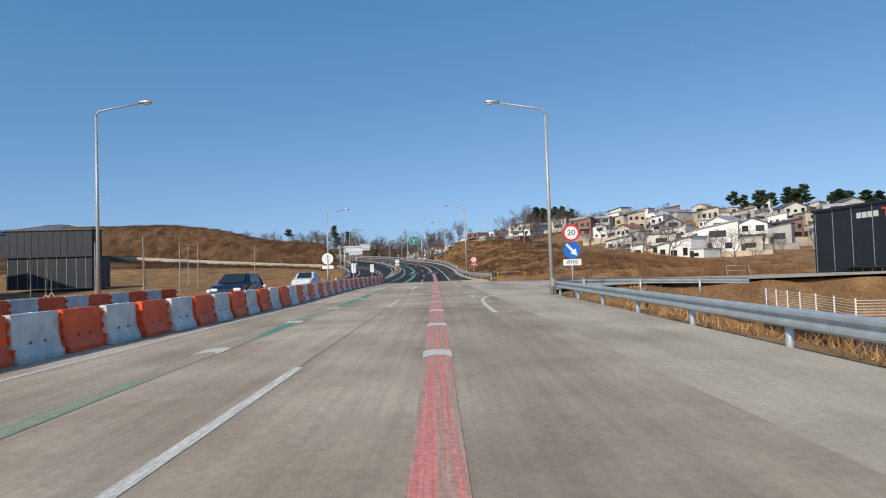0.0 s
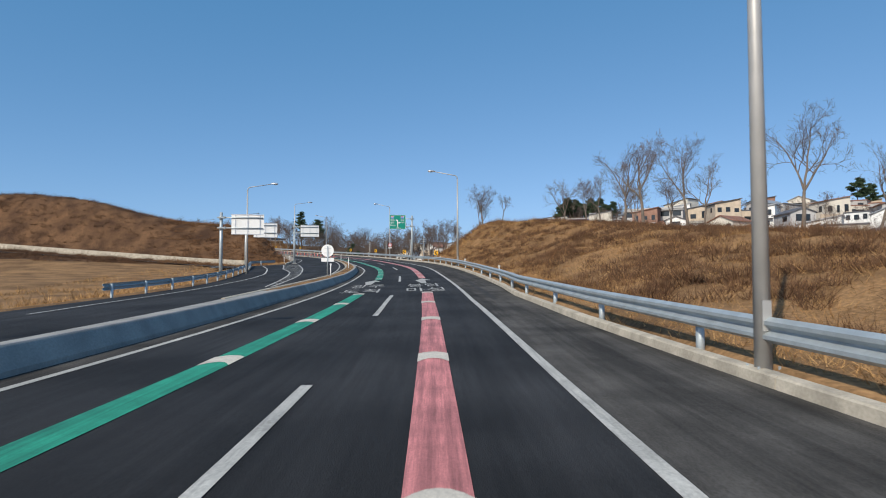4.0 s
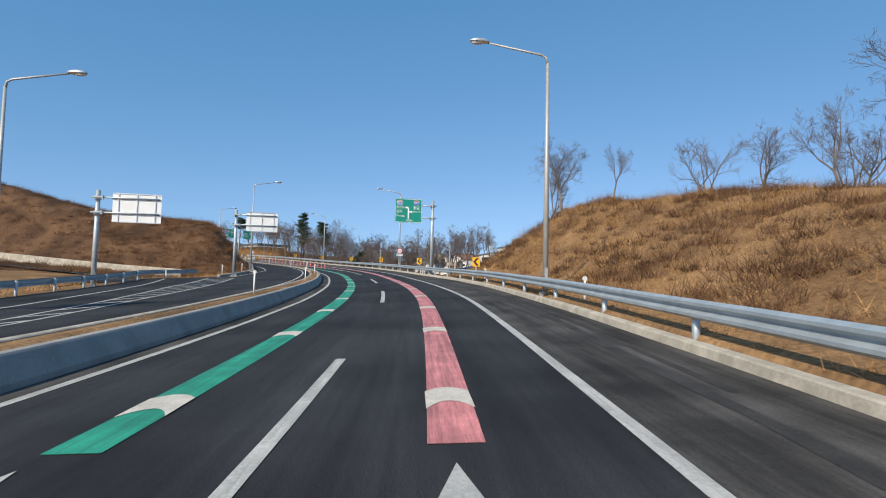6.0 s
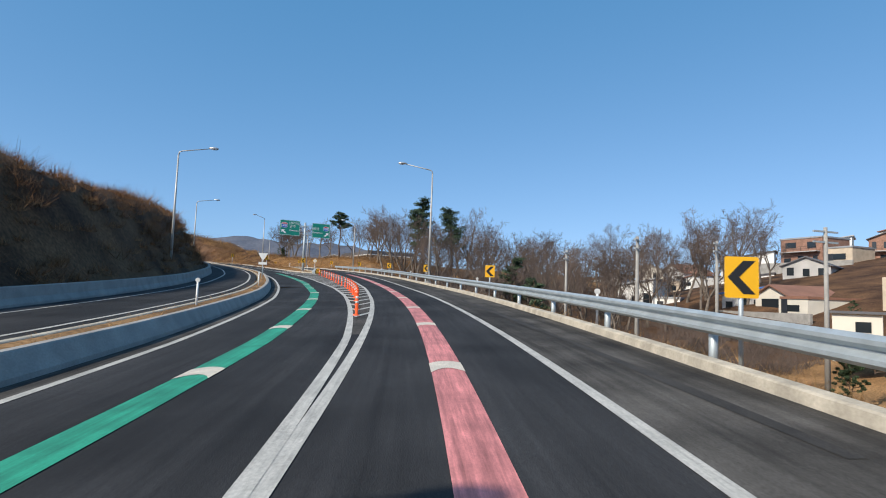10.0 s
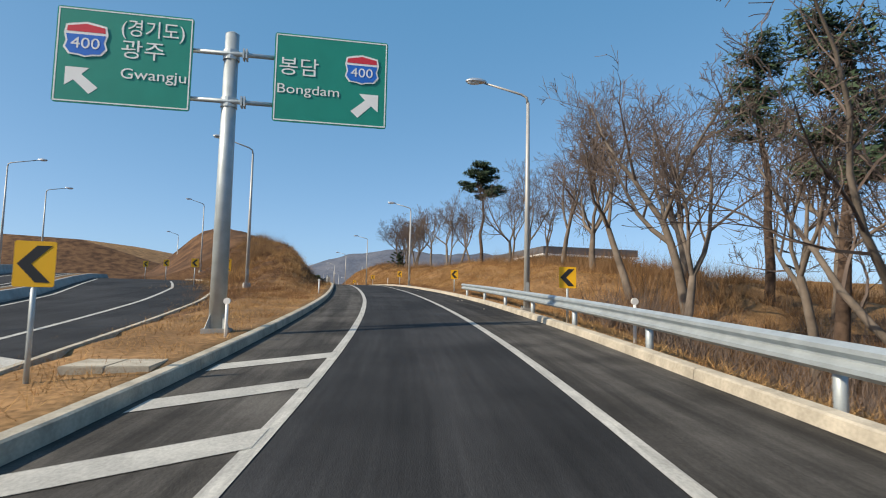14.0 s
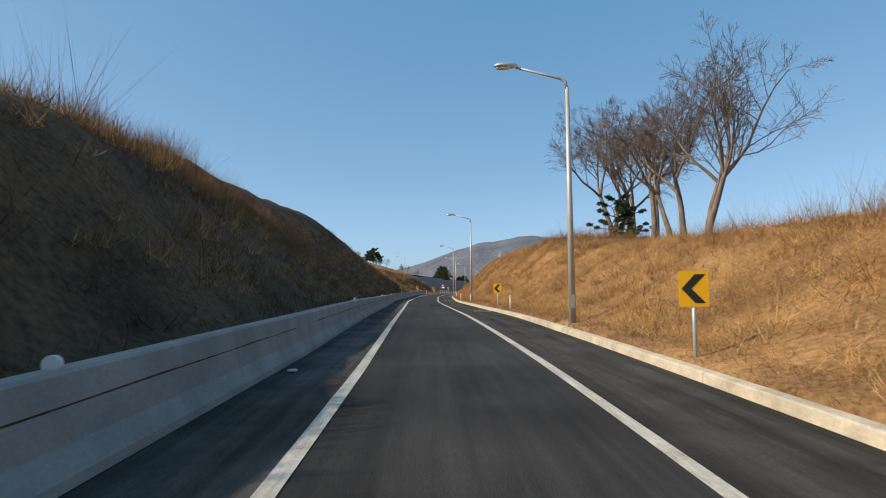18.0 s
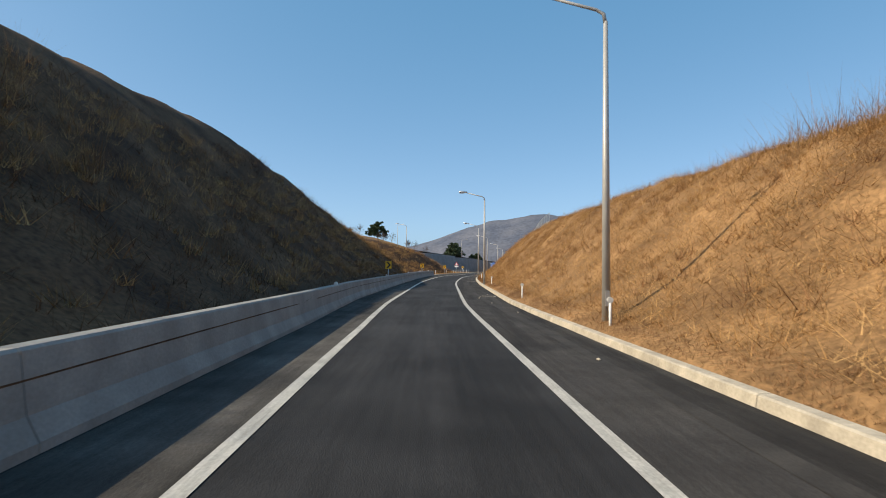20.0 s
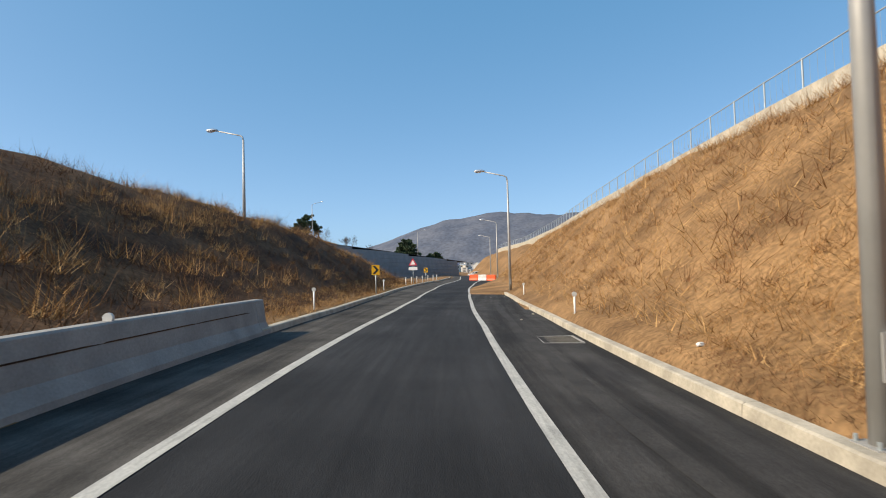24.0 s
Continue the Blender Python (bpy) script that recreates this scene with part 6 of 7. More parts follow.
home(76, 158, 15, 10, 6.4, 1, 2, "shed", -28, 0, True, 0.6)
home(66, 172, 12, 9, 6.0, 0, 1, "flat", -30, 1, True, 0.4)
home(90, 166, 13, 9, 6.2, 1, 1, "gable", -35, 2, True, 0.6)
home(58, 190, 11, 9, 5.4, 1, 1, "shed", -20, None, True)


def scatter(n, x0, x1, y0, y1, gap, detail=True):
    k = 0
    while n and k < 1500:
        k += 1
        x, y = rv.uniform(x0, x1), rv.uniform(y0, y1)
        if any(abs(x - a) < gap and abs(y - b) < gap for a, b in placed) or (x < 56 and y < 300):
            continue
        home(x, y, rv.uniform(8, 14), rv.uniform(7, 10), rv.uniform(3.6, 6.6), rv.choice((0, 0, 1, 1, 1, 1, 2, 2, 3, 4)), rv.choice((1, 1, 2, 2, 0)), rv.choice(("gable", "shed", "flat", "shed")), rv.uniform(-62, 8), rv.choice((None, None, 2, 4)), detail)
        n -= 1


scatter(34, 58, 150, 145, 255, 12)
scatter(20, -15, 95, 262, 345, 13)
scatter(26, -45, 40, 300, 420, 14, False)
scatter(34, -75, 20, 360, 560, 15, False)
scatter(16, 90, 175, 235, 330, 14, False)


def big_block(m, w, l, h, wall, label, rows, cols, base=-6.0, slabs=True):
    e = thing("apartment_block", m, label, "building", "larger buildings of the village")
    bm = bmesh.new()
    box(bm, -w / 2, -l / 2, base, w / 2, l / 2, h)
    body = part("wall", bm, wall, e)
    bm = bmesh.new()
    box(bm, -w / 2 - 0.2, -l / 2 - 0.2, h, w / 2 + 0.2, l / 2 + 0.2, h + 0.5)
    part("parapet", bm, PLASTER[2], e)
    for i in range(rows):
        z = h * (i + 1) / rows - 0.25
        if slabs:
            bm = bmesh.new()
            box(bm, -w / 2 - 0.5, -l / 2 - 0.6, z - 0.2, w / 2 + 0.5, -l / 2 + 0.1, z)
            part("balcony", bm, PLASTER[2], body, "pale balcony slab")
        for k in range(cols):
            x = -w / 2 + w * (k + 0.5) / cols
            window_on(body, x, -l / 2, h * i / rows + 0.8, w / cols * 0.7, h / rows * 0.5, 0)
            if k < 3:
                window_on(body, -l / 2 + l * (k + 0.5) / 3, -w / 2, h * i / rows + 0.8, l / 6, h / rows * 0.5, 2)
    return e


big_block(place(41, 311, 13.0, -22), 14, 9, 7.2, PLASTER[3], "long brown brick block with square windows on the hill", 2, 5, -6.0, False)
big_block(place(52, 302, 12.0, -24), 10, 10, 8.8, BLUE_CLAD, "tall blue clad block with strips of windows", 4, 5, -6.0, False)
big_block(place(34.5, 315.5, 13.0, -22), 4.4, 6, 7.6, BLUE_CLAD, "small blue clad stair tower beside the brick block", 3, 1, -6.0, False)
big_block(place(66, 262, 11.0, -28), 17, 11, 9.0, PLASTER[2], "grey modern terraced apartment block with dark glass bands", 3, 5)


def yard_wall(x0, y0, x1, y1, z0, z1, material, label):
    """A long upright wall between two places, with a coping."""
    a, b = Vector((x0, y0, 0)), Vector((x1, y1, 0))
    e = thing("yard_wall", place(x0, y0, z0, math.degrees(math.atan2(y1 - y0, x1 - x0))), label, "retaining wall", "walls of the yard")
    L = (b - a).length
    n = max(1, int(L / 4))
    for k in range(n):
        bm = bmesh.new()
        box(bm, L * k / n, -0.2, -2.5, L * (k + 1) / n - 0.02, 0.2, z1 - z0)
        part("panel", bm, material, e)
    bm = bmesh.new()
    box(bm, -0.05, -0.28, z1 - z0, L + 0.05, 0.28, z1 - z0 + 0.15)
    part("coping", bm, KERB, e)
    return e


STONE_WALL = mat("weathered stone wall", (0.24, 0.205, 0.165), 0.9, color2=(0.33, 0.285, 0.23), scale=0.5, fine=0.2, fscale=4)
yard_wall(5.4, 250.5, 16.5, 237.0, 3.0, 6.6, STONE_WALL, "tall tan stone retaining wall under the houses")
yard_wall(4.6, 247.0, 14.8, 234.0, 1.8, 4.5, STONE_WALL, "long weathered stone wall along the yard")
yard_wall(16.0, 233.0, 30, 219, 1.2, 4.6, CONCRETE, "grey concrete garage wall beside the yard")
yard_wall(6.3, 229.5, 11.3, 221.4, 1.0, 2.4, PLASTER[0], "low white corrugated yard wall")
e = thing("hut", place(0.7, 244.3, 2.6, -20), "small beige hut with a flat roof in the yard", "hut")
bm = bmesh.new()
box(bm, -1.6, -1.4, -1.5, 1.6, 1.4, 2.2)
body = part("wall", bm, PLASTER[0], e)
bm = bmesh.new()
box(bm, -1.9, -1.7, 2.2, 1.9, 1.7, 2.4)
part("roof", bm, ROOFS[1], e)
window_on(body, 0.4, -1.4, 0.8, 1.0, 0.8, 0)
for x, y in ((-6, 228), (2, 226), (-10, 240), (10, 222), (-16, 232), (30, 214), (-22, 246)):
    e = thing("utility_pole", place(x, y, far_right(x, y) - 0.2, rv.uniform(0, 90)), "grey concrete utility pole with a cross arm", "utility pole", "utility poles")
    bm = bmesh.new()
    tube(bm, [Vector((0, 0, -0.3)), Vector((0, 0, 9.0))], [0.16, 0.1], 10)
    part("pole", bm, CONCRETE, e, smooth_=True)
    for z in (8.1, 8.7):
        bm = bmesh.new()
        box(bm, -0.9, -0.05, z, 0.9, 0.05, z + 0.1)
        part("cross_arm", bm, STEEL, e)

# dark hall beside the first stretch, its fence and bank wall
e = thing("dark_hall", Matrix.Translation((45.0, 72.4, -4.9)), "dark grey steel-clad commercial hall", "building")
bm = bmesh.new()
box(bm, 0, -34, -1, 26, 0, 10.2)
body = part("wall", bm, DARK_CLAD, e)
for k in range(11):
    bm = bmesh.new()
    box(bm, -0.035, -0.4 - 3.2 * k, 0, 0.0, -0.34 - 3.2 * k, 10.2)
    part("seam", bm, STEEL, body)
bm = bmesh.new()
box(bm, -0.15, -34.2, 10.2, 26.2, 0.15, 10.5)
part("parapet", bm, DARK_CLAD, e)
bm = bmesh.new()
box(bm, -1.3, -11.5, 3.6, 0.0, -6.0, 3.8)
part("canopy", bm, DARK_CLAD, e)
for y in (-11.0, -9.6, -8.2, -6.8):
    bm = bmesh.new()
    box(bm, -0.07, y - 0.05, 0, -0.0, y + 0.05, 3.6)
    part("door_frame", bm, STEEL, body)
for y in (-4.0, -13.6, -17, -20):
    bm = bmesh.new()
    box(bm, -0.05, y - 0.7, 1.1, 0.0, y + 0.7, 3.2)
    part("window", bm, GLASS_DARK, body, "dark window glass")
for k in range(4):
    bm = bmesh.new()
    box(bm, -0.06, -8.3 - 0.85 * k, 8.9, -0.01, -7.65 - 0.85 * k, 9.5)
    part("sign_bar", bm, SIGN_WHITE, body, "white sign bar")
for y0, z0, y1, z1 in ((-12.6, 9.55, -11.4, 9.75), (-12.1, 8.7, -11.9, 9.55), (-13.2, 9.55, -12.7, 9.75), (-13.2, 9.1, -12.7, 9.25), (-13.2, 8.7, -12.7, 8.85), (-12.9, 8.85, -12.7, 9.55)):
    bm = bmesh.new()
    box(bm, -0.06, y0, z0, -0.01, y1, z1)
    part("emblem_bar", bm, ORANGE, body, "orange emblem bar")
FEN = [(24.5, 52.0), (22.8, 44.0), (21.2, 36.0), (19.6, 28.8), (30.0, 25.0), (44.0, 20.0)]
fz = -3.4
e = thing("picket_fence", Matrix.Translation((24.5, 52.0, fz)), "white steel mesh fence on a dark bank wall", "fence")
wallbm = bmesh.new()
wv = []
for x, y in FEN:
    wv.append([wallbm.verts.new((x + a, y + b, z)) for a, b, z in ((0, 0, -7.0), (0, 0, fz), (0.35, 0.2, fz), (0.35, 0.2, -7.0))])
for a, b in zip(wv, wv[1:]):
    for i in range(4):
        wallbm.faces.new((a[i], a[(i + 1) % 4], b[(i + 1) % 4], b[i]))
wallbm.faces.new(wv[0][::-1])
wallbm.faces.new(wv[-1])
structure("bank_wall", wallbm, DARK_CLAD, "dark concrete bank wall below the fence", "wall")
for (x0, y0), (x1, y1) in zip(FEN, FEN[1:]):
    L = math.hypot(x1 - x0, y1 - y0)
    n = max(2, int(L / 2.0))
    a, b = Vector((x0 + 0.17 - 24.5, y0 + 0.1 - 52, 0)), Vector((x1 + 0.17 - 24.5, y1 + 0.1 - 52, 0))
    for k in range(n):
        p = a + (b - a) * k / n
        bm = bmesh.new()
        tube(bm, [p, p + Vector((0, 0, 1.35))], [0.04, 0.04], 6)
        part("post", bm, SIGN_WHITE, e)
    for k in range(9):
        bm = bmesh.new()
        z = Vector((0, 0, 0.12 + 0.14 * k))
        tube(bm, [a + z, b + z], [0.014, 0.014], 4, False)
        part("rail", bm, SIGN_WHITE, e)

# sheds on the left field
e = thing("dark_shed", place(-70.5, 110, -1.0, 8), "low dark steel-clad shed on the field", "building")
bm = bmesh.new()
box(bm, -7, -4, 0, 7, 4, 5.6)
body = part("wall", bm, DARK_CLAD, e)
bm = bmesh.new()
box(bm, -7.3, -4.3, 5.6, 7.3, 4.3, 5.85)
part("roof", bm, DARK_CLAD, e)
for k in range(9):
    bm = bmesh.new()
    box(bm, -6.8 + 1.6 * k, -4.05, 0, -6.74 + 1.6 * k, -4.0, 5.6)
    part("seam", bm, STEEL, body)
e = thing("blue_roofed_hall", place(-80, 86, -1.6, 0), "pale hall with a bright blue pitched roof", "building")
bm = bmesh.new()
box(bm, -10, -8, 0, 10, 8, 9.6)
body = part("wall", bm, PLASTER[2], e)
bm = bmesh.new()
v = [(-10.8, 9.3), (0, 12.4), (10.8, 9.3), (10.8, 9.7), (0, 12.8), (-10.8, 9.7)]
a = [bm.verts.new((x, -8.6, z)) for x, z in v]
b = [bm.verts.new((x, 8.6, z)) for x, z in v]
bm.faces.new(a)
bm.faces.new(b[::-1])
for i in range(6):
    bm.faces.new((a[i], b[i], b[(i + 1) % 6], a[(i + 1) % 6]))
bmesh.ops.recalc_face_normals(bm, faces=bm.faces)
part("roof", bm, ROOFS[3], e, "bright blue metal roof")
for z in (5.2, 7.6):
    for k in range(4):
        window_on(body, -7.5 + 5 * k, -8, z, 3.6, 1.2, 0)
        window_on(body, -6 + 4 * k, 10, z, 3.0, 1.2, 1)
for s, d in ((36, -24), (42, -27), (50, -24), (60, -29), (52, -33)):
    e = thing("staked_sapling", stand(s, d, gz(s, d)), "young bare sapling tied to three stakes", "tree", "staked saplings")
    bm = bmesh.new()
    tube(bm, [Vector((0, 0, -0.1)), Vector((0.05, 0, 2.0)), Vector((0, 0.05, 4.2))], [0.06, 0.045, 0.015], 8)
    part("trunk", bm, BARK, e)
    for k in range(3):
        bm = bmesh.new()
        a = 2.1 * k
        tube(bm, [Vector((1.1 * math.cos(a), 1.1 * math.sin(a), -0.05)), Vector((0.06, 0, 1.6))], [0.04, 0.04], 6)
        part("stake", bm, PLASTER[4], e)
for s, d in ((70, -34), (78, -44), (90, -38), (104, -40), (118, -46), (130, -36)):
    e = thing("utility_pole", stand(s, d, gz(s, d)), "slim weathered pole in the field", "utility pole", "utility poles")
    bm = bmesh.new()
    tube(bm, [Vector((0, 0, -0.3)), Vector((0, 0, 7.5))], [0.1, 0.07], 8)
    part("pole", bm, CONCRETE, e)
# ---- the ramp that joins from the left, its wall and rail ----
FLATXY, FLATZ = GRID.reshape(-1, 3)[:, :2], GRID.reshape(-1, 3)[:, 2]


def over(x, y):
    """Height of the ground at a world place."""
    q = np.hypot(FLATXY[:, 0] - x, FLATXY[:, 1] - y)
    k = np.argsort(q)[:4]
    w = 1 / (q[k] + 0.2)
    return float((FLATZ[k] * w).sum() / w.sum())


def ribbon(points, a, b, lift, drop=None):
    """A strip beside a path of world places, from offset a to b on its right."""
    bm = bmesh.new()
    rows = []
    for i, (x, y) in enumerate(points):
        x0, y0 = points[max(0, i - 1)]
        x1, y1 = points[min(len(points) - 1, i + 1)]
        n = Vector((y1 - y0, x0 - x1, 0)).normalized()
        z = over(x, y)
        ring = [Vector((x, y, z + lift)) + n * a, Vector((x, y, z + lift)) + n * b]
        if drop is not None:
            ring += [ring[1] - Vector((0, 0, drop)), ring[0] - Vector((0, 0, drop))]
        rows.append([bm.verts.new(v) for v in ring])
    for p, q in zip(rows, rows[1:]):
        for k in range(len(p) if drop is not None else 1):
            j = (k + 1) % len(p)
            bm.faces.new((p[k], p[j], q[j], q[k]))
    if drop is not None:
        bm.faces.new(rows[0])
        bm.faces.new(rows[-1][::-1])
    bmesh.ops.recalc_face_normals(bm, faces=bm.faces)
    return bm


RAMP = [(-150, 195)] + [(-114 + 6 * k, 189.5 - 0.9 * k) for k in range(13)] + [(-37.5, 176), (-34, 172), (-31.5, 167), (-30, 161), (-28.5, 154)]
structure("road_side_ramp", ribbon(RAMP, -3.6, 3.6, 0.10), ASPHALT, "dark asphalt ramp joining from the west", "road")
for off in (-3.1, 3.1):
    structure("ramp_line", ribbon(RAMP, off - 0.08, off + 0.08, 0.112), WHITE_PAINT, "white edge line of the joining ramp", "road marking")
WALL_PATH = [(-150, 200.5), (-110, 195.6), (-80, 191), (-60, 188), (-46, 185.6), (-37, 184.2)]
structure("field_wall", ribbon(WALL_PATH, -0.2, 0.2, 1.0, 2.2), KERB, "long low pale concrete wall at the foot of the hill", "wall")

# flat-roofed house behind the trees on the crest
e = thing("crest_house", stand(354, 30.5, 13.4 - at(354, 30.5).z, 2), "low pale house with a dark flat roof on the crest", "house")
bm = bmesh.new()
box(bm, -6, -9, -4, 6, 9, 2.3)
body = part("wall", bm, PLASTER[4], e)
bm = bmesh.new()
box(bm, -7, -10, 2.3, 7, 10, 3.4, bevel=0.1)
part("roof", bm, ROOFS[1], e, "thick dark flat roof")
bm = bmesh.new()
box(bm, -7.1, -10.1, 2.2, 7.1, 10.1, 2.42)
part("eaves_band", bm, SIGN_WHITE, e, "pale eaves band")
for k in range(5):
    window_on(body, -6.6 + 3.2 * k, -6, 0.3, 2.0, 1.4, 2)
for k in range(3):
    window_on(body, -3.6 + 3.6 * k, -9, 0.3, 2.0, 1.4, 0)
e = thing("crest_hut", stand(404, 36, gz(404, 36) + 0.3, -40), "low white hut with a shallow roof behind the crest", "house")
bm = bmesh.new()
box(bm, -5, -4, -1, 5, 4, 2.4)
part("wall", bm, PLASTER[1], e)
bm = bmesh.new()
v = [(-5.6, 2.3), (0, 3.5), (5.6, 2.3), (5.6, 2.5), (0, 3.75), (-5.6, 2.5)]
a = [bm.verts.new((x, -4.5, z)) for x, z in v]
b = [bm.verts.new((x, 4.5, z)) for x, z in v]
bm.faces.new(a)
bm.faces.new(b[::-1])
for i in range(6):
    bm.faces.new((a[i], b[i], b[(i + 1) % 6], a[(i + 1) % 6]))
bmesh.ops.recalc_face_normals(bm, faces=bm.faces)
part("roof", bm, ROOFS[2], e)


# ---- distance ----
def ridge(name, x0, y0, x1, y1, heights, depth, material, label):
    """A wooded ridge along a line, with a broken skyline."""
    n, rows = 90, 9
    a, b = Vector((x0, y0, 0)), Vector((x1, y1, 0))
    out = Vector((-(y1 - y0), x1 - x0, 0)).normalized()
    verts, faces = [], []
    for j in range(rows):
        v = j / (rows - 1)
        for i in range(n):
            u = i / (n - 1)
            p = a + (b - a) * u + out * depth * (v - 0.5)
            h = pw(u, heights) * math.sin(math.pi * v) ** 0.8
            h *= 1 + 0.10 * noise.noise(Vector((u * 9, v * 3, x0))) + 0.035 * noise.noise(Vector((u * 45, v * 14, x0)))
            verts.append((p.x, p.y, h - 6))
    for j in range(rows - 1):
        for i in range(n - 1):
            k = j * n + i
            faces.append((k, k + 1, k + n + 1, k + n))
    return tagged(mesh_of(name, verts, faces, material, smooth_=True), label, "mountain", kind="structure")


# blue haze of the distance is mixed into the wood's colour
HAZE_WOOD = mat("far wooded slope tinted with haze", (0.085, 0.10, 0.135), 0.95, color2=(0.13, 0.14, 0.17), scale=0.02, fine=0.2, fscale=0.15)
ridge("backdrop_mountain", -1750, 1150, -520, 1950, [(0, 30), (0.12, 45), (0.3, 60), (0.38, 95), (0.45, 128), (0.5, 150), (0.58, 160), (0.7, 158), (0.8, 145), (1, 100)], 700, HAZE_WOOD, "distant wooded mountain beyond the valley, blue haze in its colour")
ridge("backdrop_ridge", -1500, 500, -1900, 1300, [(0, 24), (0.4, 40), (1, 40)], 500, HAZE_WOOD, "low distant wooded ridge, blue haze in its colour")
ridge("backdrop_ridge", 700, 1500, -500, 1900, [(0, 60), (0.5, 50), (1, 60)], 500, HAZE_WOOD, "low distant wooded ridge, blue haze in its colour")

# ---- the end of the ramp: retaining wall, merge, vehicles, far town ----
GRID_WALL = mat("grey block wall", (0.26, 0.265, 0.27), 0.85, var=0.10, scale=0.4, fine=0.1, fscale=6)
WALL_A, WALL_V = Vector((-314, 517, 0)), Vector((-0.377, 0.926, 0))
WALL_U = Vector((-0.926, -0.377, 0))


def wall_spot(v, u=0.0, z=0.0):
    p = WALL_A + WALL_V * v + WALL_U * u
    return Vector((p.x, p.y, z))


e = thing("retaining_wall", Matrix.Translation(wall_spot(0, 0, 11.8)), "long grey block retaining wall with level courses", "retaining wall")
o_ = wall_spot(0, 0, 11.8)
for row in range(9):
    for k in range(14):
        v0, v1 = -84 + 13 * k, -84 + 13 * (k + 1) - 0.06
        z0, z1 = 11.8 + 1.1 * row, 11.8 + 1.1 * row + 1.06
        tops = [wall_top(v0), wall_top(v1)]
        if z0 + 0.3 > min(tops):
            continue
        zs = [min(z1, t) for t in tops]
        bm = bmesh.new()
        b0, b1 = 0.16 * row, 0.16 * (row + 1)
        f = [wall_spot(v0, b0, z0), wall_spot(v1, b0, z0), wall_spot(v1, b0, zs[1]), wall_spot(v0, b0, zs[0])]
        a = [bm.verts.new(p - o_) for p in f]
        b = [bm.verts.new(p - o_ + WALL_U * 2.0) for p in f]
        bm.faces.new(a)
        bm.faces.new(b[::-1])
        for i in range(4):
            bm.faces.new((a[i], b[i], b[(i + 1) % 4], a[(i + 1) % 4]))
        bmesh.ops.recalc_face_normals(bm, faces=bm.faces)
        part("course", bm, GRID_WALL, e)
bm = bmesh.new()
for v0 in range(-84, 97, 20):
    q = [bm.verts.new(wall_spot(v, u, wall_top(v) + 0.12)) for v, u in ((v0, 1.2), (v0 + 20, 1.2), (v0 + 20, 14), (v0, 14))]
    bm.faces.new(q)
structure("road_upper", bm, ASPHALT, "asphalt road on top of the retaining wall", "road")
for v, u, hgt in ((-8, 4, 9.4), (62, 4, 9.0)):
    street_lamp(Matrix.Translation(wall_spot(v, u, wall_top(v) - 0.2)) @ pose(0, 0, 0, 0, 0, 200), hgt)
# the merge ahead
structure("road_merge", sweep(bmesh.new(), 556, 700, 3, lambda s: [(-44 if s > 575 else -44 * (s - 556) / 19 - 8.4 * (575 - s) / 19, 0.012), (pw(s, ISLAND) + 0.05, 0.012)]), SHOULDER, "grey asphalt where the ramps merge", "road")
structure("road_shoulder", sweep(bmesh.new(), 276, 700, 2, lambda s: [(pw(s, ISLAND) + 0.02, 0.003), (pw(s, LANE_L) - 0.08, 0.003)]), SHOULDER, "dusty worn shoulder beside the concrete barrier", "road")

e = thing("warning_sign", stand(556, -9.1, 0.1), "triangular red and white warning sign on a post", "road sign")
post_part(e, 2.6, 0.035)
flat("triangle", [(-0.5, 2.1), (0.5, 2.1), (0, 2.95)], -0.02, SIGN_RED, e, "red triangular rim")
flat("field", [(-0.3, 2.2), (0.3, 2.2), (0, 2.72)], -0.03, SIGN_WHITE, e, "white field")
panel("plate", 1.0, 0.35, -0.02, SIGN_WHITE, e, 0, 1.75, label="white plate under the triangle")
for k in range(7):
    delineator(stand(548 + 5 * k, pw(548 + 5 * k, ISLAND) - 0.6, 0.12))
for k in range(3):
    traffic_barrier(stand(584 + 0.4 * k, -3.6 - 1.46 * k, 0.0, 75), k % 2 == 0)
car(place(-312, 568, 12.35, 120), PAINT_WHITE, "white estate car parked where the ramps merge")
car(place(-318, 575, 12.35, 100), PAINT_WHITE, "white estate car waiting beyond the merge")
car(place(-309, 580, 12.35, 140), PAINT_NAVY, "dark estate car waiting beyond the merge")


def van(m, label):
    """A tall box-bodied van, nose to +Y."""
    e = thing("van", m, label, "van")
    bm = bmesh.new()
    box(bm, -1.0, -3.0, 0.45, 1.0, 1.7, 2.7, bevel=0.12)
    part("cargo_body", bm, PAINT_WHITE, e)
    bm = bmesh.new()
    vs = box(bm, -0.98, 1.7, 0.45, 0.98, 2.9, 2.2, bevel=0.15)
    for q in vs:
        if q.co.z > 1.5 and q.co.y > 2.3:
            q.co.y -= 0.5
    cab = part("cab", bm, PAINT_WHITE, e)
    bm = bmesh.new()
    box(bm, -0.8, 2.42, 1.35, 0.8, 2.62, 1.95, bevel=0.04)
    part("windscreen", bm, GLASS_DARK, cab)
    for x in (-1.0, 0.8):
        for y in (-2.0, 1.9):
            bm = bmesh.new()
            tube(bm, [Vector((x, y, 0.36)), Vector((x + 0.2, y, 0.36))], [0.36, 0.36], 16)
            part("wheel", bm, SIGN_BLACK, e)
    return e


van(place(-324, 590, 12.35, 70), "white box van standing beyond the merge")

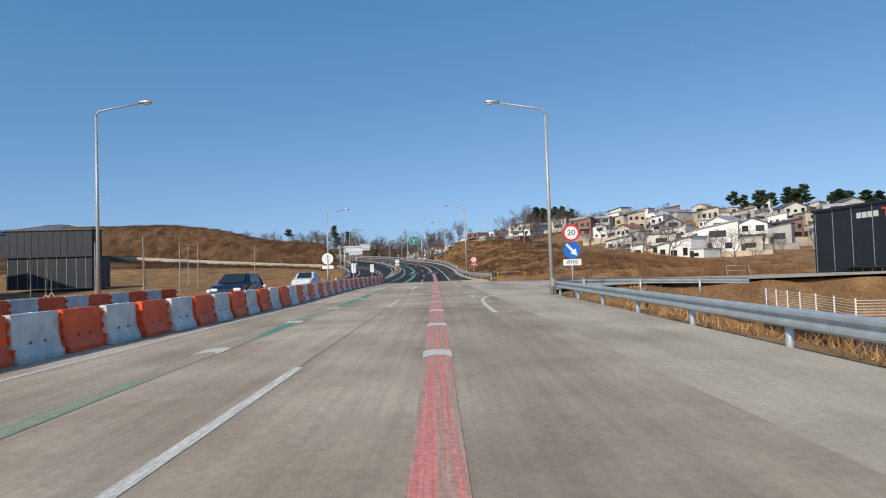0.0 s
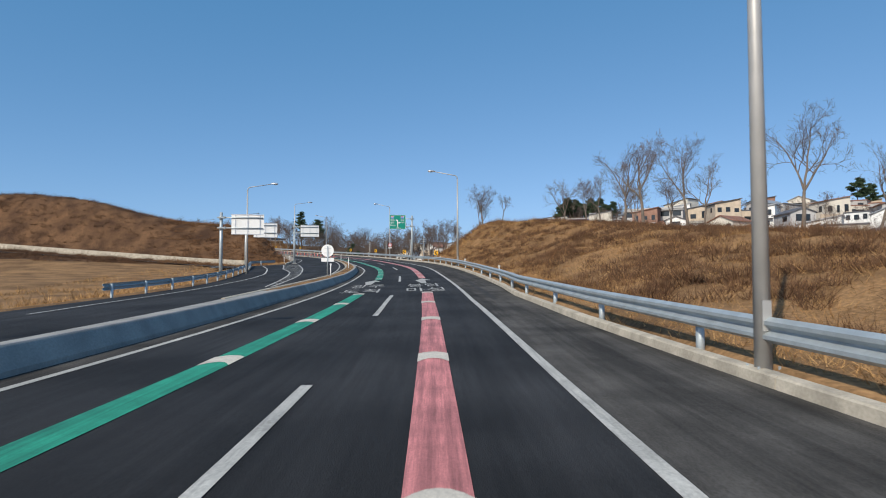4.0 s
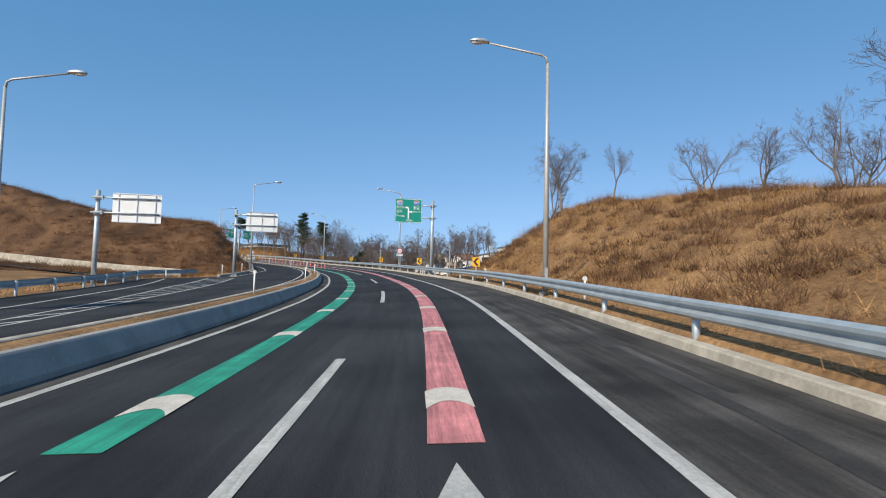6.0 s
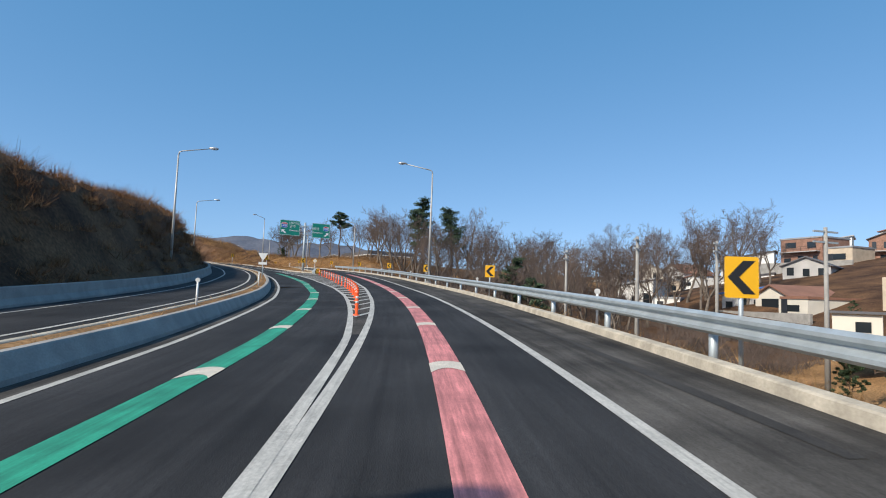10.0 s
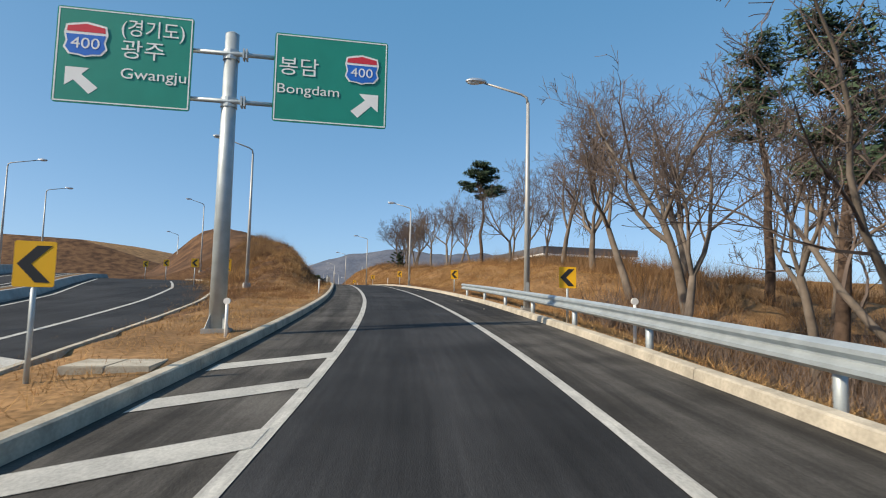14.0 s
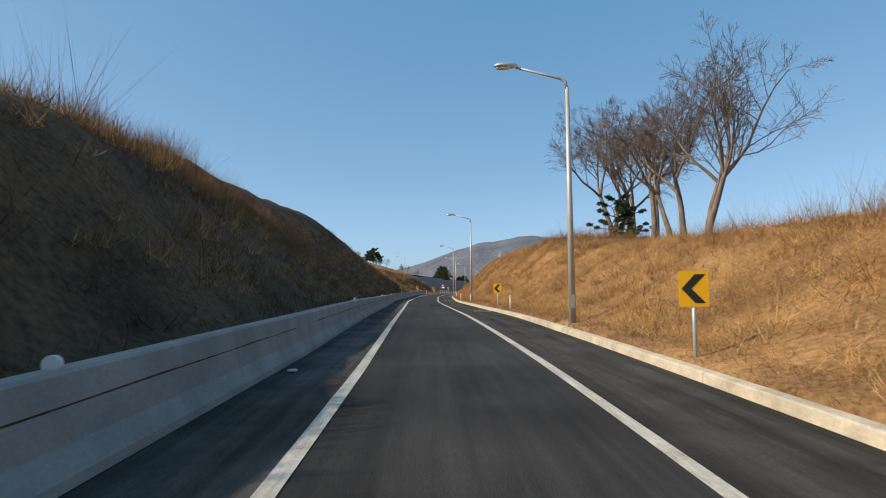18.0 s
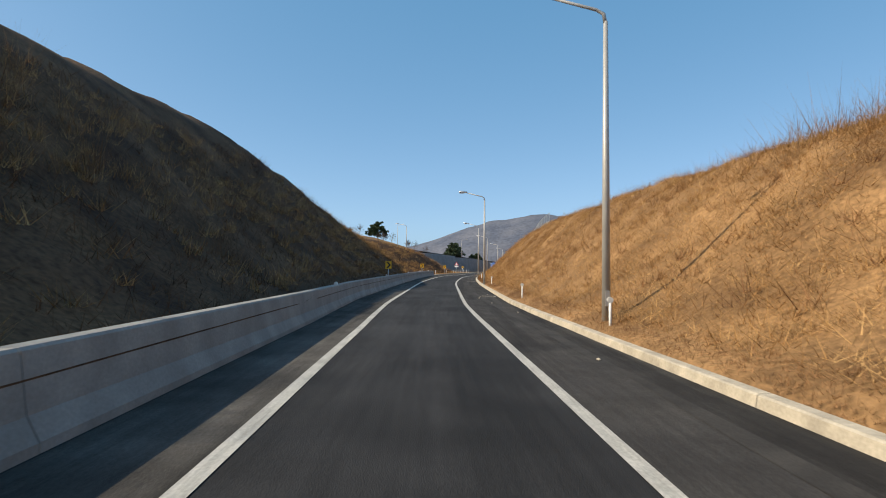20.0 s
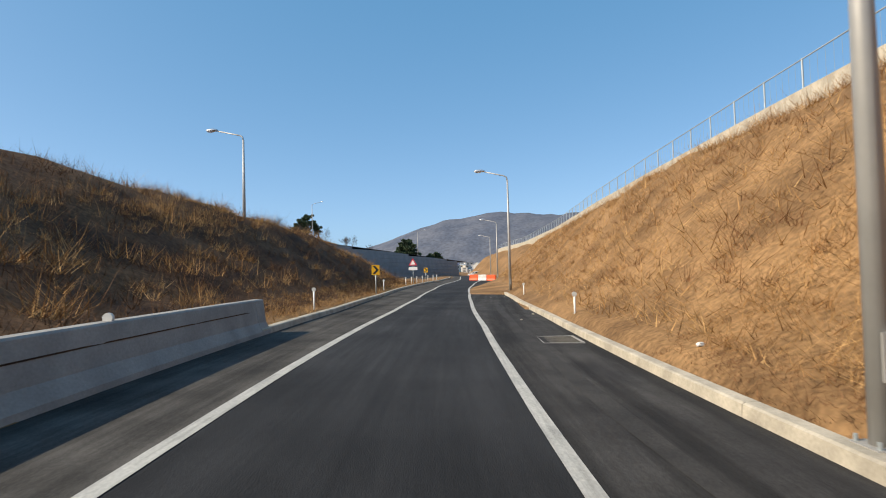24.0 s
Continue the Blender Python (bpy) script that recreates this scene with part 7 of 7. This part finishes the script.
# wood on the hill above the wall
for x, y, h, sd in ((-465, 619, 13, 3), (-470, 626, 11, 5), (-460, 612, 9, 7)):
    pine_tree(place(x, y, world_h(x, y) - 0.3), sd, h, 0.35, "broad dark pine on the hill above the wall", 1.0, 60, 0.5)
for x, y, h, sd in ((-420, 650, 13, 4), (-428, 657, 12, 6), (-412, 662, 11, 8), (-434, 664, 13, 9)):
    pine_tree(place(x, y, world_h(x, y) - 0.3), sd, h, 0.3, "broad dark pine beside the wall's end", 1.1, 60, 0.5)
rw = random.Random(5)
for k in range(16):
    v, u = rw.uniform(20, 150), rw.uniform(45, 100)
    p = wall_spot(v, u)
    bare_tree(Matrix.Translation(Vector((p.x, p.y, world_h(p.x, p.y) - 0.2))), 60 + k % 4, rw.uniform(5, 8), label="small bare tree on the hill above the wall")

# far town in the valley
rf = random.Random(8)
for k in range(30):
    dist = rf.uniform(620, 1100)
    b = math.radians(rf.uniform(34.0, 40.5))
    x, y = -200 - math.sin(b) * dist, 421 + math.cos(b) * dist
    house(place(x, y, 11 + (dist - 620) * 0.03, rf.uniform(0, 180)), rf.uniform(8, 20), rf.uniform(8, 14), rf.uniform(4, 8), PLASTER[rf.choice((0, 1, 1, 2))], ROOFS[rf.choice((1, 2, 2, 3))], rf.choice(("gable", "flat")), "small pale house of the far town in the valley", rf, None, False)

# dark hall in the low field
e = thing("hall", place(-107, 188, over(-107, 188) - 0.5, 8), "long dark blue steel hall in the field", "hall")
bm = bmesh.new()
box(bm, -32, -8, -1, 0, -1, 9.6)
body = part("wall", bm, DARK_CLAD, e)
bm = bmesh.new()
box(bm, -32.4, -8.4, 9.6, 0.4, -0.6, 10.0)
part("roof", bm, ROOFS[1], e)
for k in range(15):
    bm = bmesh.new()
    box(bm, -31 + 2 * k, -8.08, -1, -30.8 + 2 * k, -8.0, 9.55)
    part("seam", bm, DARK_CLAD, body)

# shrubs in the yard and gardens
rb = random.Random(31)
for k in range(26):
    x, y = (rb.uniform(-6, 24), rb.uniform(224, 238)) if k < 14 else (rb.uniform(0, 60), rb.uniform(236, 262))
    c = copy_thing(BUSH, Matrix.Identity(4))
    q = rb.uniform(0.3, 0.75)
    c.matrix_basis = place(x, y, far_right(x, y) - 0.1, rb.uniform(0, 360)) @ Matrix.Diagonal((q, q, q * 1.1, 1))
# the wood beyond the guard rail
grove([(rb.uniform(258, 312), rb.uniform(19, 62)) for k in range(44)], 33, 10, 14)
# wooded hilltop behind the village, trees between its houses
def far_grove(places, seed0, hmin, hmax):
    rng = random.Random(seed0)
    for x, y in places:
        t = copy_thing(rng.choice(VARIANTS), Matrix.Identity(4))
        k = rng.uniform(hmin, hmax) / 10.0
        t.matrix_basis = place(x, y, far_right(x, y) - 0.2, rng.uniform(0, 360)) @ Matrix.Diagonal((k, k, k, 1))


far_grove([(rb.uniform(45, 110), rb.uniform(318, 372)) for k in range(46)], 31, 9, 12)
far_grove([(rb.uniform(48, 150), rb.uniform(165, 310)) for k in range(56)], 32, 5, 8)
far_grove([(rb.uniform(40, 105), rb.uniform(128, 168)) for k in range(30)], 34, 4, 7)
FAR_PINE = pine_tree(place(55, 330, far_right(55, 330) - 0.3), 35, 13.0, 0.5, "dark pine on the hilltop behind the village", 0.7, 60, 0.26)
for k in range(34):
    x, y = (rb.uniform(46, 72), rb.uniform(322, 344)) if k < 16 else (rb.uniform(120, 175), rb.uniform(215, 262))
    c = copy_thing(FAR_PINE, Matrix.Identity(4))
    q = rb.uniform(0.75, 1.05)
    c.matrix_basis = place(x, y, far_right(x, y) - 0.2, rb.uniform(0, 360)) @ Matrix.Diagonal((q, q, q, 1))

# concrete cover on the island and litter on the road's edge
e = thing("drain_cover", stand(281.3, -4.6, gz(281.3, -4.6) + 0.01, 8), "flat square concrete drain cover in the grass", "drain cover")
for x in (-0.62, 0.0):
    bm = bmesh.new()
    box(bm, x, -0.6, -0.12, x + 0.61, 0.6, 0.06, bevel=0.015)
    part("slab", bm, KERB, e)
rl = random.Random(21)
for k in range(26):
    s = rl.uniform(285, 560)
    e_ = new("pebble")
    bm = bmesh.new()
    bmesh.ops.create_icosphere(bm, subdivisions=1, radius=rl.uniform(0.02, 0.05))
    for v in bm.verts:
        v.co = Vector((v.co.x * 1.4, v.co.y, v.co.z * 0.6)) * rl.uniform(0.8, 1.2)
    bpy.data.objects.remove(e_)
    ob = part("pebble", bm, KERB)
    ob.matrix_basis = stand(s, pw(s, KERB_R) - rl.uniform(0.1, 1.3), 0.02, rl.uniform(0, 180))
    tagged(ob, "small pale pebble on the asphalt shoulder", "pebble", "pebbles on the shoulder")
for s, d in ((365.5, -2.35), (499, 4.1)):
    bm = bmesh.new()
    vs = box(bm, -0.08, -0.05, 0, 0.08, 0.05, 0.05, bevel=0.015)
    for v in vs:
        v.co += Vector((rl.uniform(-0.015, 0.015), rl.uniform(-0.015, 0.015), rl.uniform(-0.005, 0.015)))
    ob = part("crumpled_wrapper", bm, SIGN_WHITE)
    ob.matrix_basis = stand(s, d, 0.01 if d < 3 else gz(s, d), 30)
    tagged(ob, "crumpled white wrapper lying at the roadside", "litter")

# long dark marks on the shoulder
for s0, s1, off, w in ((98, 150, 1.15, 0.3), (120, 175, 1.5, 0.18), (196, 250, 1.2, 0.22), (300, 360, 1.3, 0.3), (372, 440, 1.2, 0.32), (455, 520, 1.1, 0.3)):
    structure("tyre_mark", sweep(bmesh.new(), s0, s1, 1.5, lambda s: [(pw(s, EDGE_R) + off + 0.22 * math.sin(s * 0.11) - w * (0.4 + 0.6 * abs(math.sin(s * 0.37))) / 2, 0.006), (pw(s, EDGE_R) + off + 0.22 * math.sin(s * 0.11) + w * (0.4 + 0.6 * abs(math.sin(s * 0.23))) / 2, 0.006)]), MARK, "dark worn tyre mark along the shoulder", "tyre mark")

# ---- dry grass, brush and weeds ----
DLA, SGA = np.array(DL, float), np.array(SG, float)
wild = np.random.default_rng(41)


def on_ground(s, d):
    """Points of the ground sheet at many (s, d) at once, a little sunk."""
    i = np.clip(np.searchsorted(SGA, s, side="right") - 1, 0, len(SG) - 2)
    j = np.clip(np.searchsorted(DLA, d, side="right") - 1, 0, len(DL) - 2)
    u = ((s - SGA[i]) / (SGA[i + 1] - SGA[i]))[:, None]
    v = ((d - DLA[j]) / (DLA[j + 1] - DLA[j]))[:, None]
    p = GRID[i, j] * (1 - u) * (1 - v) + GRID[i + 1, j] * u * (1 - v) + GRID[i, j + 1] * (1 - u) * v + GRID[i + 1, j + 1] * u * v
    p[:, 2] -= 0.03
    return p


def patches(s, d, size, seed=0):
    """Soft patchiness between 0 and 1."""
    out = np.zeros_like(s)
    for k in range(5):
        a = 1.3 * k + seed
        f = (0.7 + 0.35 * k) / size
        out += np.sin((s * math.cos(a) + d * math.sin(a)) * f + 2.1 * k + seed) * np.sin((d * math.cos(a * 1.7) - s * math.sin(a * 1.7)) * f + seed * 3.3)
    return np.clip(0.5 + out / 3.2, 0, 1)


def side_table(table):
    xs, ys = [a for a, b in table], [b for a, b in table]
    return lambda s: np.interp(s, xs, ys)


def strip(n, s0, s1, edge, e0, e1, size=3.0, bare=0.3, seed=1, sign=1):
    """Scatter over a band beside an edge, thinner where it is bare."""
    s = wild.uniform(s0, s1, n)
    e = wild.uniform(e0, e1, n)
    d = edge(s) + sign * e
    keep = wild.random(n) < bare + (1 - bare) * patches(s, d, size, seed)
    return s[keep], d[keep]


def blades(name, points, per, spread, length, width, lean, material, label, category, bias=(0, 0), up=1.0):
    """One sheet of stuff: at each point a tuft of pointed blades."""
    n = len(points) * per
    if not n:
        return
    size = np.repeat(wild.uniform(0.45, 1.0, len(points)) + 0.9 * wild.random(len(points)) ** 4, per)
    ang, rad = wild.uniform(0, 2 * math.pi, n), np.sqrt(wild.random(n)) * spread * size
    b = np.repeat(points, per, axis=0)
    b[:, 0] += np.cos(ang) * rad
    b[:, 1] += np.sin(ang) * rad
    out = wild.normal(0, lean, (n, 2)) + np.array(bias)
    z = up * wild.uniform(0.55, 1.2, n)
    v = np.column_stack([out[:, 0] + 0.5 * np.cos(ang) * rad, out[:, 1] + 0.5 * np.sin(ang) * rad, z])
    v /= np.linalg.norm(v, axis=1)[:, None]
    ln = (wild.uniform(length[0], length[1], n) * size)[:, None]
    w = wild.uniform(width[0], width[1], n)[:, None] / 2
    th = wild.uniform(0, 2 * math.pi, n)
    side = np.column_stack([np.cos(th), np.sin(th), np.zeros(n)]) * w
    tip = b + v * ln
    tip[:, 2] -= 0.12 * ln[:, 0] * wild.random(n)
    co = np.empty((n, 3, 3))
    co[:, 0], co[:, 1], co[:, 2] = b - side, b + side, tip
    me = bpy.data.meshes.new(name)
    me.vertices.add(n * 3)
    me.vertices.foreach_set("co", co.ravel())
    me.loops.add(n * 3)
    me.loops.foreach_set("vertex_index", np.arange(n * 3, dtype=np.int32))
    me.polygons.add(n)
    me.polygons.foreach_set("loop_start", np.arange(0, n * 3, 3, dtype=np.int32))
    me.update(calc_edges=True)
    me.materials.append(material)
    return tagged(new(name, me), label, category, kind="stuff")


KR, IL = side_table([(-60, 5.9), (8, 6.1), (30, 6.6), (38, 8.4), (42, 14.4), (46, 40), (52, 40), (56, 24), (60, 12), (64, 5.9)] + [(s_, d_ + 0.32) for s_, d_ in KERB_R[1:]]), side_table([(s_, d_ - 0.34) for s_, d_ in ISLAND])
GL = side_table([(s_, d_ + 1.0) for s_, d_ in GORE_L])
OPL = side_table([(float(s_), opp_left(s_) - 0.6) for s_ in range(-60, 346, 6)])

# the sunny slope beside the ramp: matted straw, combed down the slope
s_, d_ = strip(105000, 298, 500, KR, 0.6, 11, 0.9, 0.25, 3)
blades("dry_grass", on_ground(s_, d_), 10, 0.26, (0.2, 0.62), (0.006, 0.016), 1.15, STRAW, "matted golden dry grass on the roadside slope", "dry grass", up=0.8)
s_, d_ = strip(9000, 500, 588, KR, 0.6, 13, 2.0, 0.4, 3)
blades("dry_grass", on_ground(s_, d_), 7, 0.3, (0.35, 0.8), (0.012, 0.03), 1.0, STRAW, "matted golden dry grass on the far slope", "dry grass", up=0.8)
s_, d_ = strip(2600, 290, 560, KR, 1.6, 13, 2.6, 0.02, 7)
blades("brown_weed", on_ground(s_, d_), 34, 0.3, (0.3, 0.8), (0.008, 0.022), 0.7, RUSSET, "reddish brown dead weeds among the straw", "weed")
s_, d_ = strip(1700, 290, 420, KR, 6.5, 12, 2.2, 0.2, 9)
blades("tall_weed", on_ground(s_, d_), 22, 0.35, (0.6, 1.5), (0.008, 0.02), 0.3, BRUSH, "tall thin dead weeds along the slope's top", "weed")
# verges behind the kerb
s_, d_ = strip(16000, 60, 300, KR, 0.25, 2.4, 1.4, 0.25, 5)
blades("verge_grass", on_ground(s_, d_), 9, 0.2, (0.1, 0.36), (0.006, 0.018), 0.9, STRAW, "low dry grass on the verge behind the kerb", "dry grass")
s_, d_ = strip(5000, -40, 60, KR, 0.4, 6, 1.8, 0.25, 6)
blades("verge_grass", on_ground(s_, d_), 7, 0.22, (0.2, 0.6), (0.014, 0.034), 0.6, STRAW, "dry grass under the guard rail", "dry grass")
s_, d_ = strip(1500, -30, 66, KR, 5, 34, 3.5, 0.1, 2)
blades("scrub", on_ground(s_, d_), 44, 0.5, (0.5, 1.5), (0.016, 0.04), 0.5, RUSSET, "tangled brown scrub below the road", "scrub")
# the right hill: rounded brown shrubs over straw
s_, d_ = strip(40000, 66, 170, KR, 1.5, 19, 2.6, 0.15, 4)
blades("hill_grass", on_ground(s_, d_), 8, 0.28, (0.15, 0.45), (0.007, 0.018), 1.2, STRAW, "straw-coloured dry grass on the hillside", "dry grass")
s_, d_ = strip(7000, 68, 172, KR, 1.6, 24, 1.6, 0.10, 8)
blades("brown_shrub", on_ground(s_, d_), 64, 0.42, (0.25, 0.75), (0.012, 0.03), 0.7, SHRUB, "low rounded brown leafless shrubs on the hillside", "shrub")
s_, d_ = strip(2600, 50, 110, KR, 14, 62, 3.0, 0.2, 28)
blades("brown_shrub", on_ground(s_, d_), 44, 0.6, (0.4, 1.1), (0.016, 0.045), 0.6, RUSSET, "brown scrub on the slope beside the side road", "shrub")
s_, d_ = strip(1100, 134, 172, KR, 1.6, 14, 1.4, 0.15, 29)
blades("brown_shrub", on_ground(s_, d_), 70, 0.4, (0.2, 0.6), (0.008, 0.022), 0.9, STRAW, "rough straw-coloured weeds on the end of the hill", "shrub")
# under the trees of the wood
s_, d_ = strip(1500, 236, 300, KR, 2.2, 40, 4.0, 0.25, 11)
blades("undergrowth", on_ground(s_, d_), 70, 0.7, (0.8, 2.6), (0.012, 0.036), 0.42, TWIG, "grey-brown leafless undergrowth below the trees", "undergrowth")
s_, d_ = strip(6000, 170, 240, KR, 1.0, 40, 3.0, 0.2, 31)
blades("valley_grass", on_ground(s_, d_), 9, 0.3, (0.12, 0.45), (0.010, 0.026), 1.0, STRAW, "low dry grass on the open ground below the road", "dry grass")
s_, d_ = strip(500, 172, 240, KR, 2.0, 30, 3.0, 0.1, 32)
blades("scrub", on_ground(s_, d_), 60, 0.5, (0.4, 1.1), (0.010, 0.028), 0.55, RUSSET, "scattered brown scrub below the road", "scrub")
s_, d_ = strip(900, 286, 345, KR, 8, 34, 3.0, 0.25, 12)
blades("undergrowth", on_ground(s_, d_), 70, 0.6, (0.6, 1.9), (0.012, 0.034), 0.45, BRUSH, "brown brush on top of the bank", "undergrowth")
# the shaded bank between the ramps; its brush is coloured dark to deepen the shade
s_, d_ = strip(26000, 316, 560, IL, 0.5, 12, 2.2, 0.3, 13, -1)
keep = (d_ > GL(s_)) | (s_ > 350)
s_, d_ = s_[keep], d_[keep]
blades("bank_brush", on_ground(s_, d_), 8, 0.3, (0.3, 0.8), (0.010, 0.026), 0.75, SHRUB, "dead brown brush on the shaded bank, coloured darker for the shade", "brush")
s_, d_ = strip(1900, 318, 560, IL, 2.0, 9, 2.6, 0.05, 15, -1)
keep = (d_ > GL(s_)) | (s_ > 350)
s_, d_ = s_[keep], d_[keep]
blades("bank_straw", on_ground(s_, d_), 36, 0.4, (0.35, 0.9), (0.012, 0.03), 0.7, STRAW, "tufts of straw hanging on the shaded bank", "dry grass")
s_, d_ = strip(3300, 312, 560, IL, 6.3, 11.5, 2.4, 0.25, 16, -1)
blades("crest_weed", on_ground(s_, d_), 30, 0.38, (0.25, 0.8), (0.006, 0.016), 0.4, STRAW, "tall pale weeds along the crest of the bank", "weed")
s_, d_ = strip(420, 330, 420, IL, 6.5, 10.5, 3.4, 0.02, 17, -1)
blades("crest_shrub", on_ground(s_, d_), 60, 0.45, (0.8, 2.0), (0.008, 0.02), 0.3, BRUSH, "thin leafless shrubs on the crest of the bank", "shrub")
s_, d_ = strip(9000, 326, 345, IL, 0.1, 2.0, 1.0, 0.4, 24, -1)
blades("toe_grass", on_ground(s_, d_), 8, 0.16, (0.06, 0.25), (0.006, 0.016), 1.0, STRAW, "trodden dry grass at the foot of the bank", "dry grass")
s_, d_ = strip(9000, 504, 560, IL, 0.1, 2.0, 1.0, 0.4, 25, -1)
blades("toe_grass", on_ground(s_, d_), 8, 0.16, (0.06, 0.25), (0.008, 0.02), 1.0, STRAW, "trodden dry grass at the foot of the bank", "dry grass")
s_, d_ = strip(26000, 298, 500, KR, 0.05, 0.9, 0.8, 0.4, 26)
blades("toe_grass", on_ground(s_, d_), 8, 0.14, (0.05, 0.2), (0.006, 0.014), 1.1, RUSSET, "trodden brown grass behind the kerb", "dry grass")
# the island's nose and the verge beside the kerb
s_, d_ = strip(16000, 273, 330, IL, 0.2, 9, 1.2, 0.2, 18, -1)
keep = d_ > GL(s_) + 0.2
s_, d_ = s_[keep], d_[keep]
blades("island_grass", on_ground(s_, d_), 9, 0.2, (0.08, 0.3), (0.006, 0.016), 0.9, STRAW, "short dry grass on the traffic island", "dry grass")
s_, d_ = strip(1700, 300, 345, GL, 0.3, 8, 1.8, 0.2, 19)
keep = d_ < IL(s_) - 0.4
s_, d_ = s_[keep], d_[keep]
blades("island_shrub", on_ground(s_, d_), 34, 0.34, (0.15, 0.45), (0.008, 0.02), 0.7, RUSSET, "brown weeds on the mound between the ramps", "weed")
MED = side_table([(float(s_), median(s_) - 0.45) for s_ in range(100, 346, 5)])
n_ = 2600
s_ = wild.uniform(102, 340, n_)
d_ = MED(s_) - wild.uniform(0.0, 0.75, n_)
p_ = np.array([at(a_, b_, 0.40) for a_, b_ in zip(s_, d_)])
blades("median_grass", p_, 7, 0.12, (0.06, 0.2), (0.006, 0.014), 0.9, STRAW, "short dry grass between the median kerbs", "dry grass")
# left of the opposing carriageway
s_, d_ = strip(2600, 188, 300, OPL, 0.6, 22, 2.2, 0.25, 30, -1)
blades("hill_shrub", on_ground(s_, d_), 90, 0.75, (0.4, 1.05), (0.014, 0.036), 0.8, RUSSET, "rounded rust-brown shrubs on the hill's flank", "shrub")
s_, d_ = strip(7500, 186, 290, OPL, 0.6, 60, 3.5, 0.2, 20, -1)
blades("hill_shrub", on_ground(s_, d_), 46, 0.6, (0.4, 1.0), (0.016, 0.04), 0.65, SHRUB, "brown leafless shrubs on the hill across the road", "shrub")
s_, d_ = strip(9000, -40, 186, OPL, 0.5, 16, 3.0, 0.15, 21, -1)
blades("field_grass", on_ground(s_, d_), 7, 0.3, (0.2, 0.55), (0.02, 0.05), 0.6, STRAW, "dry grass of the field across the road", "dry grass")
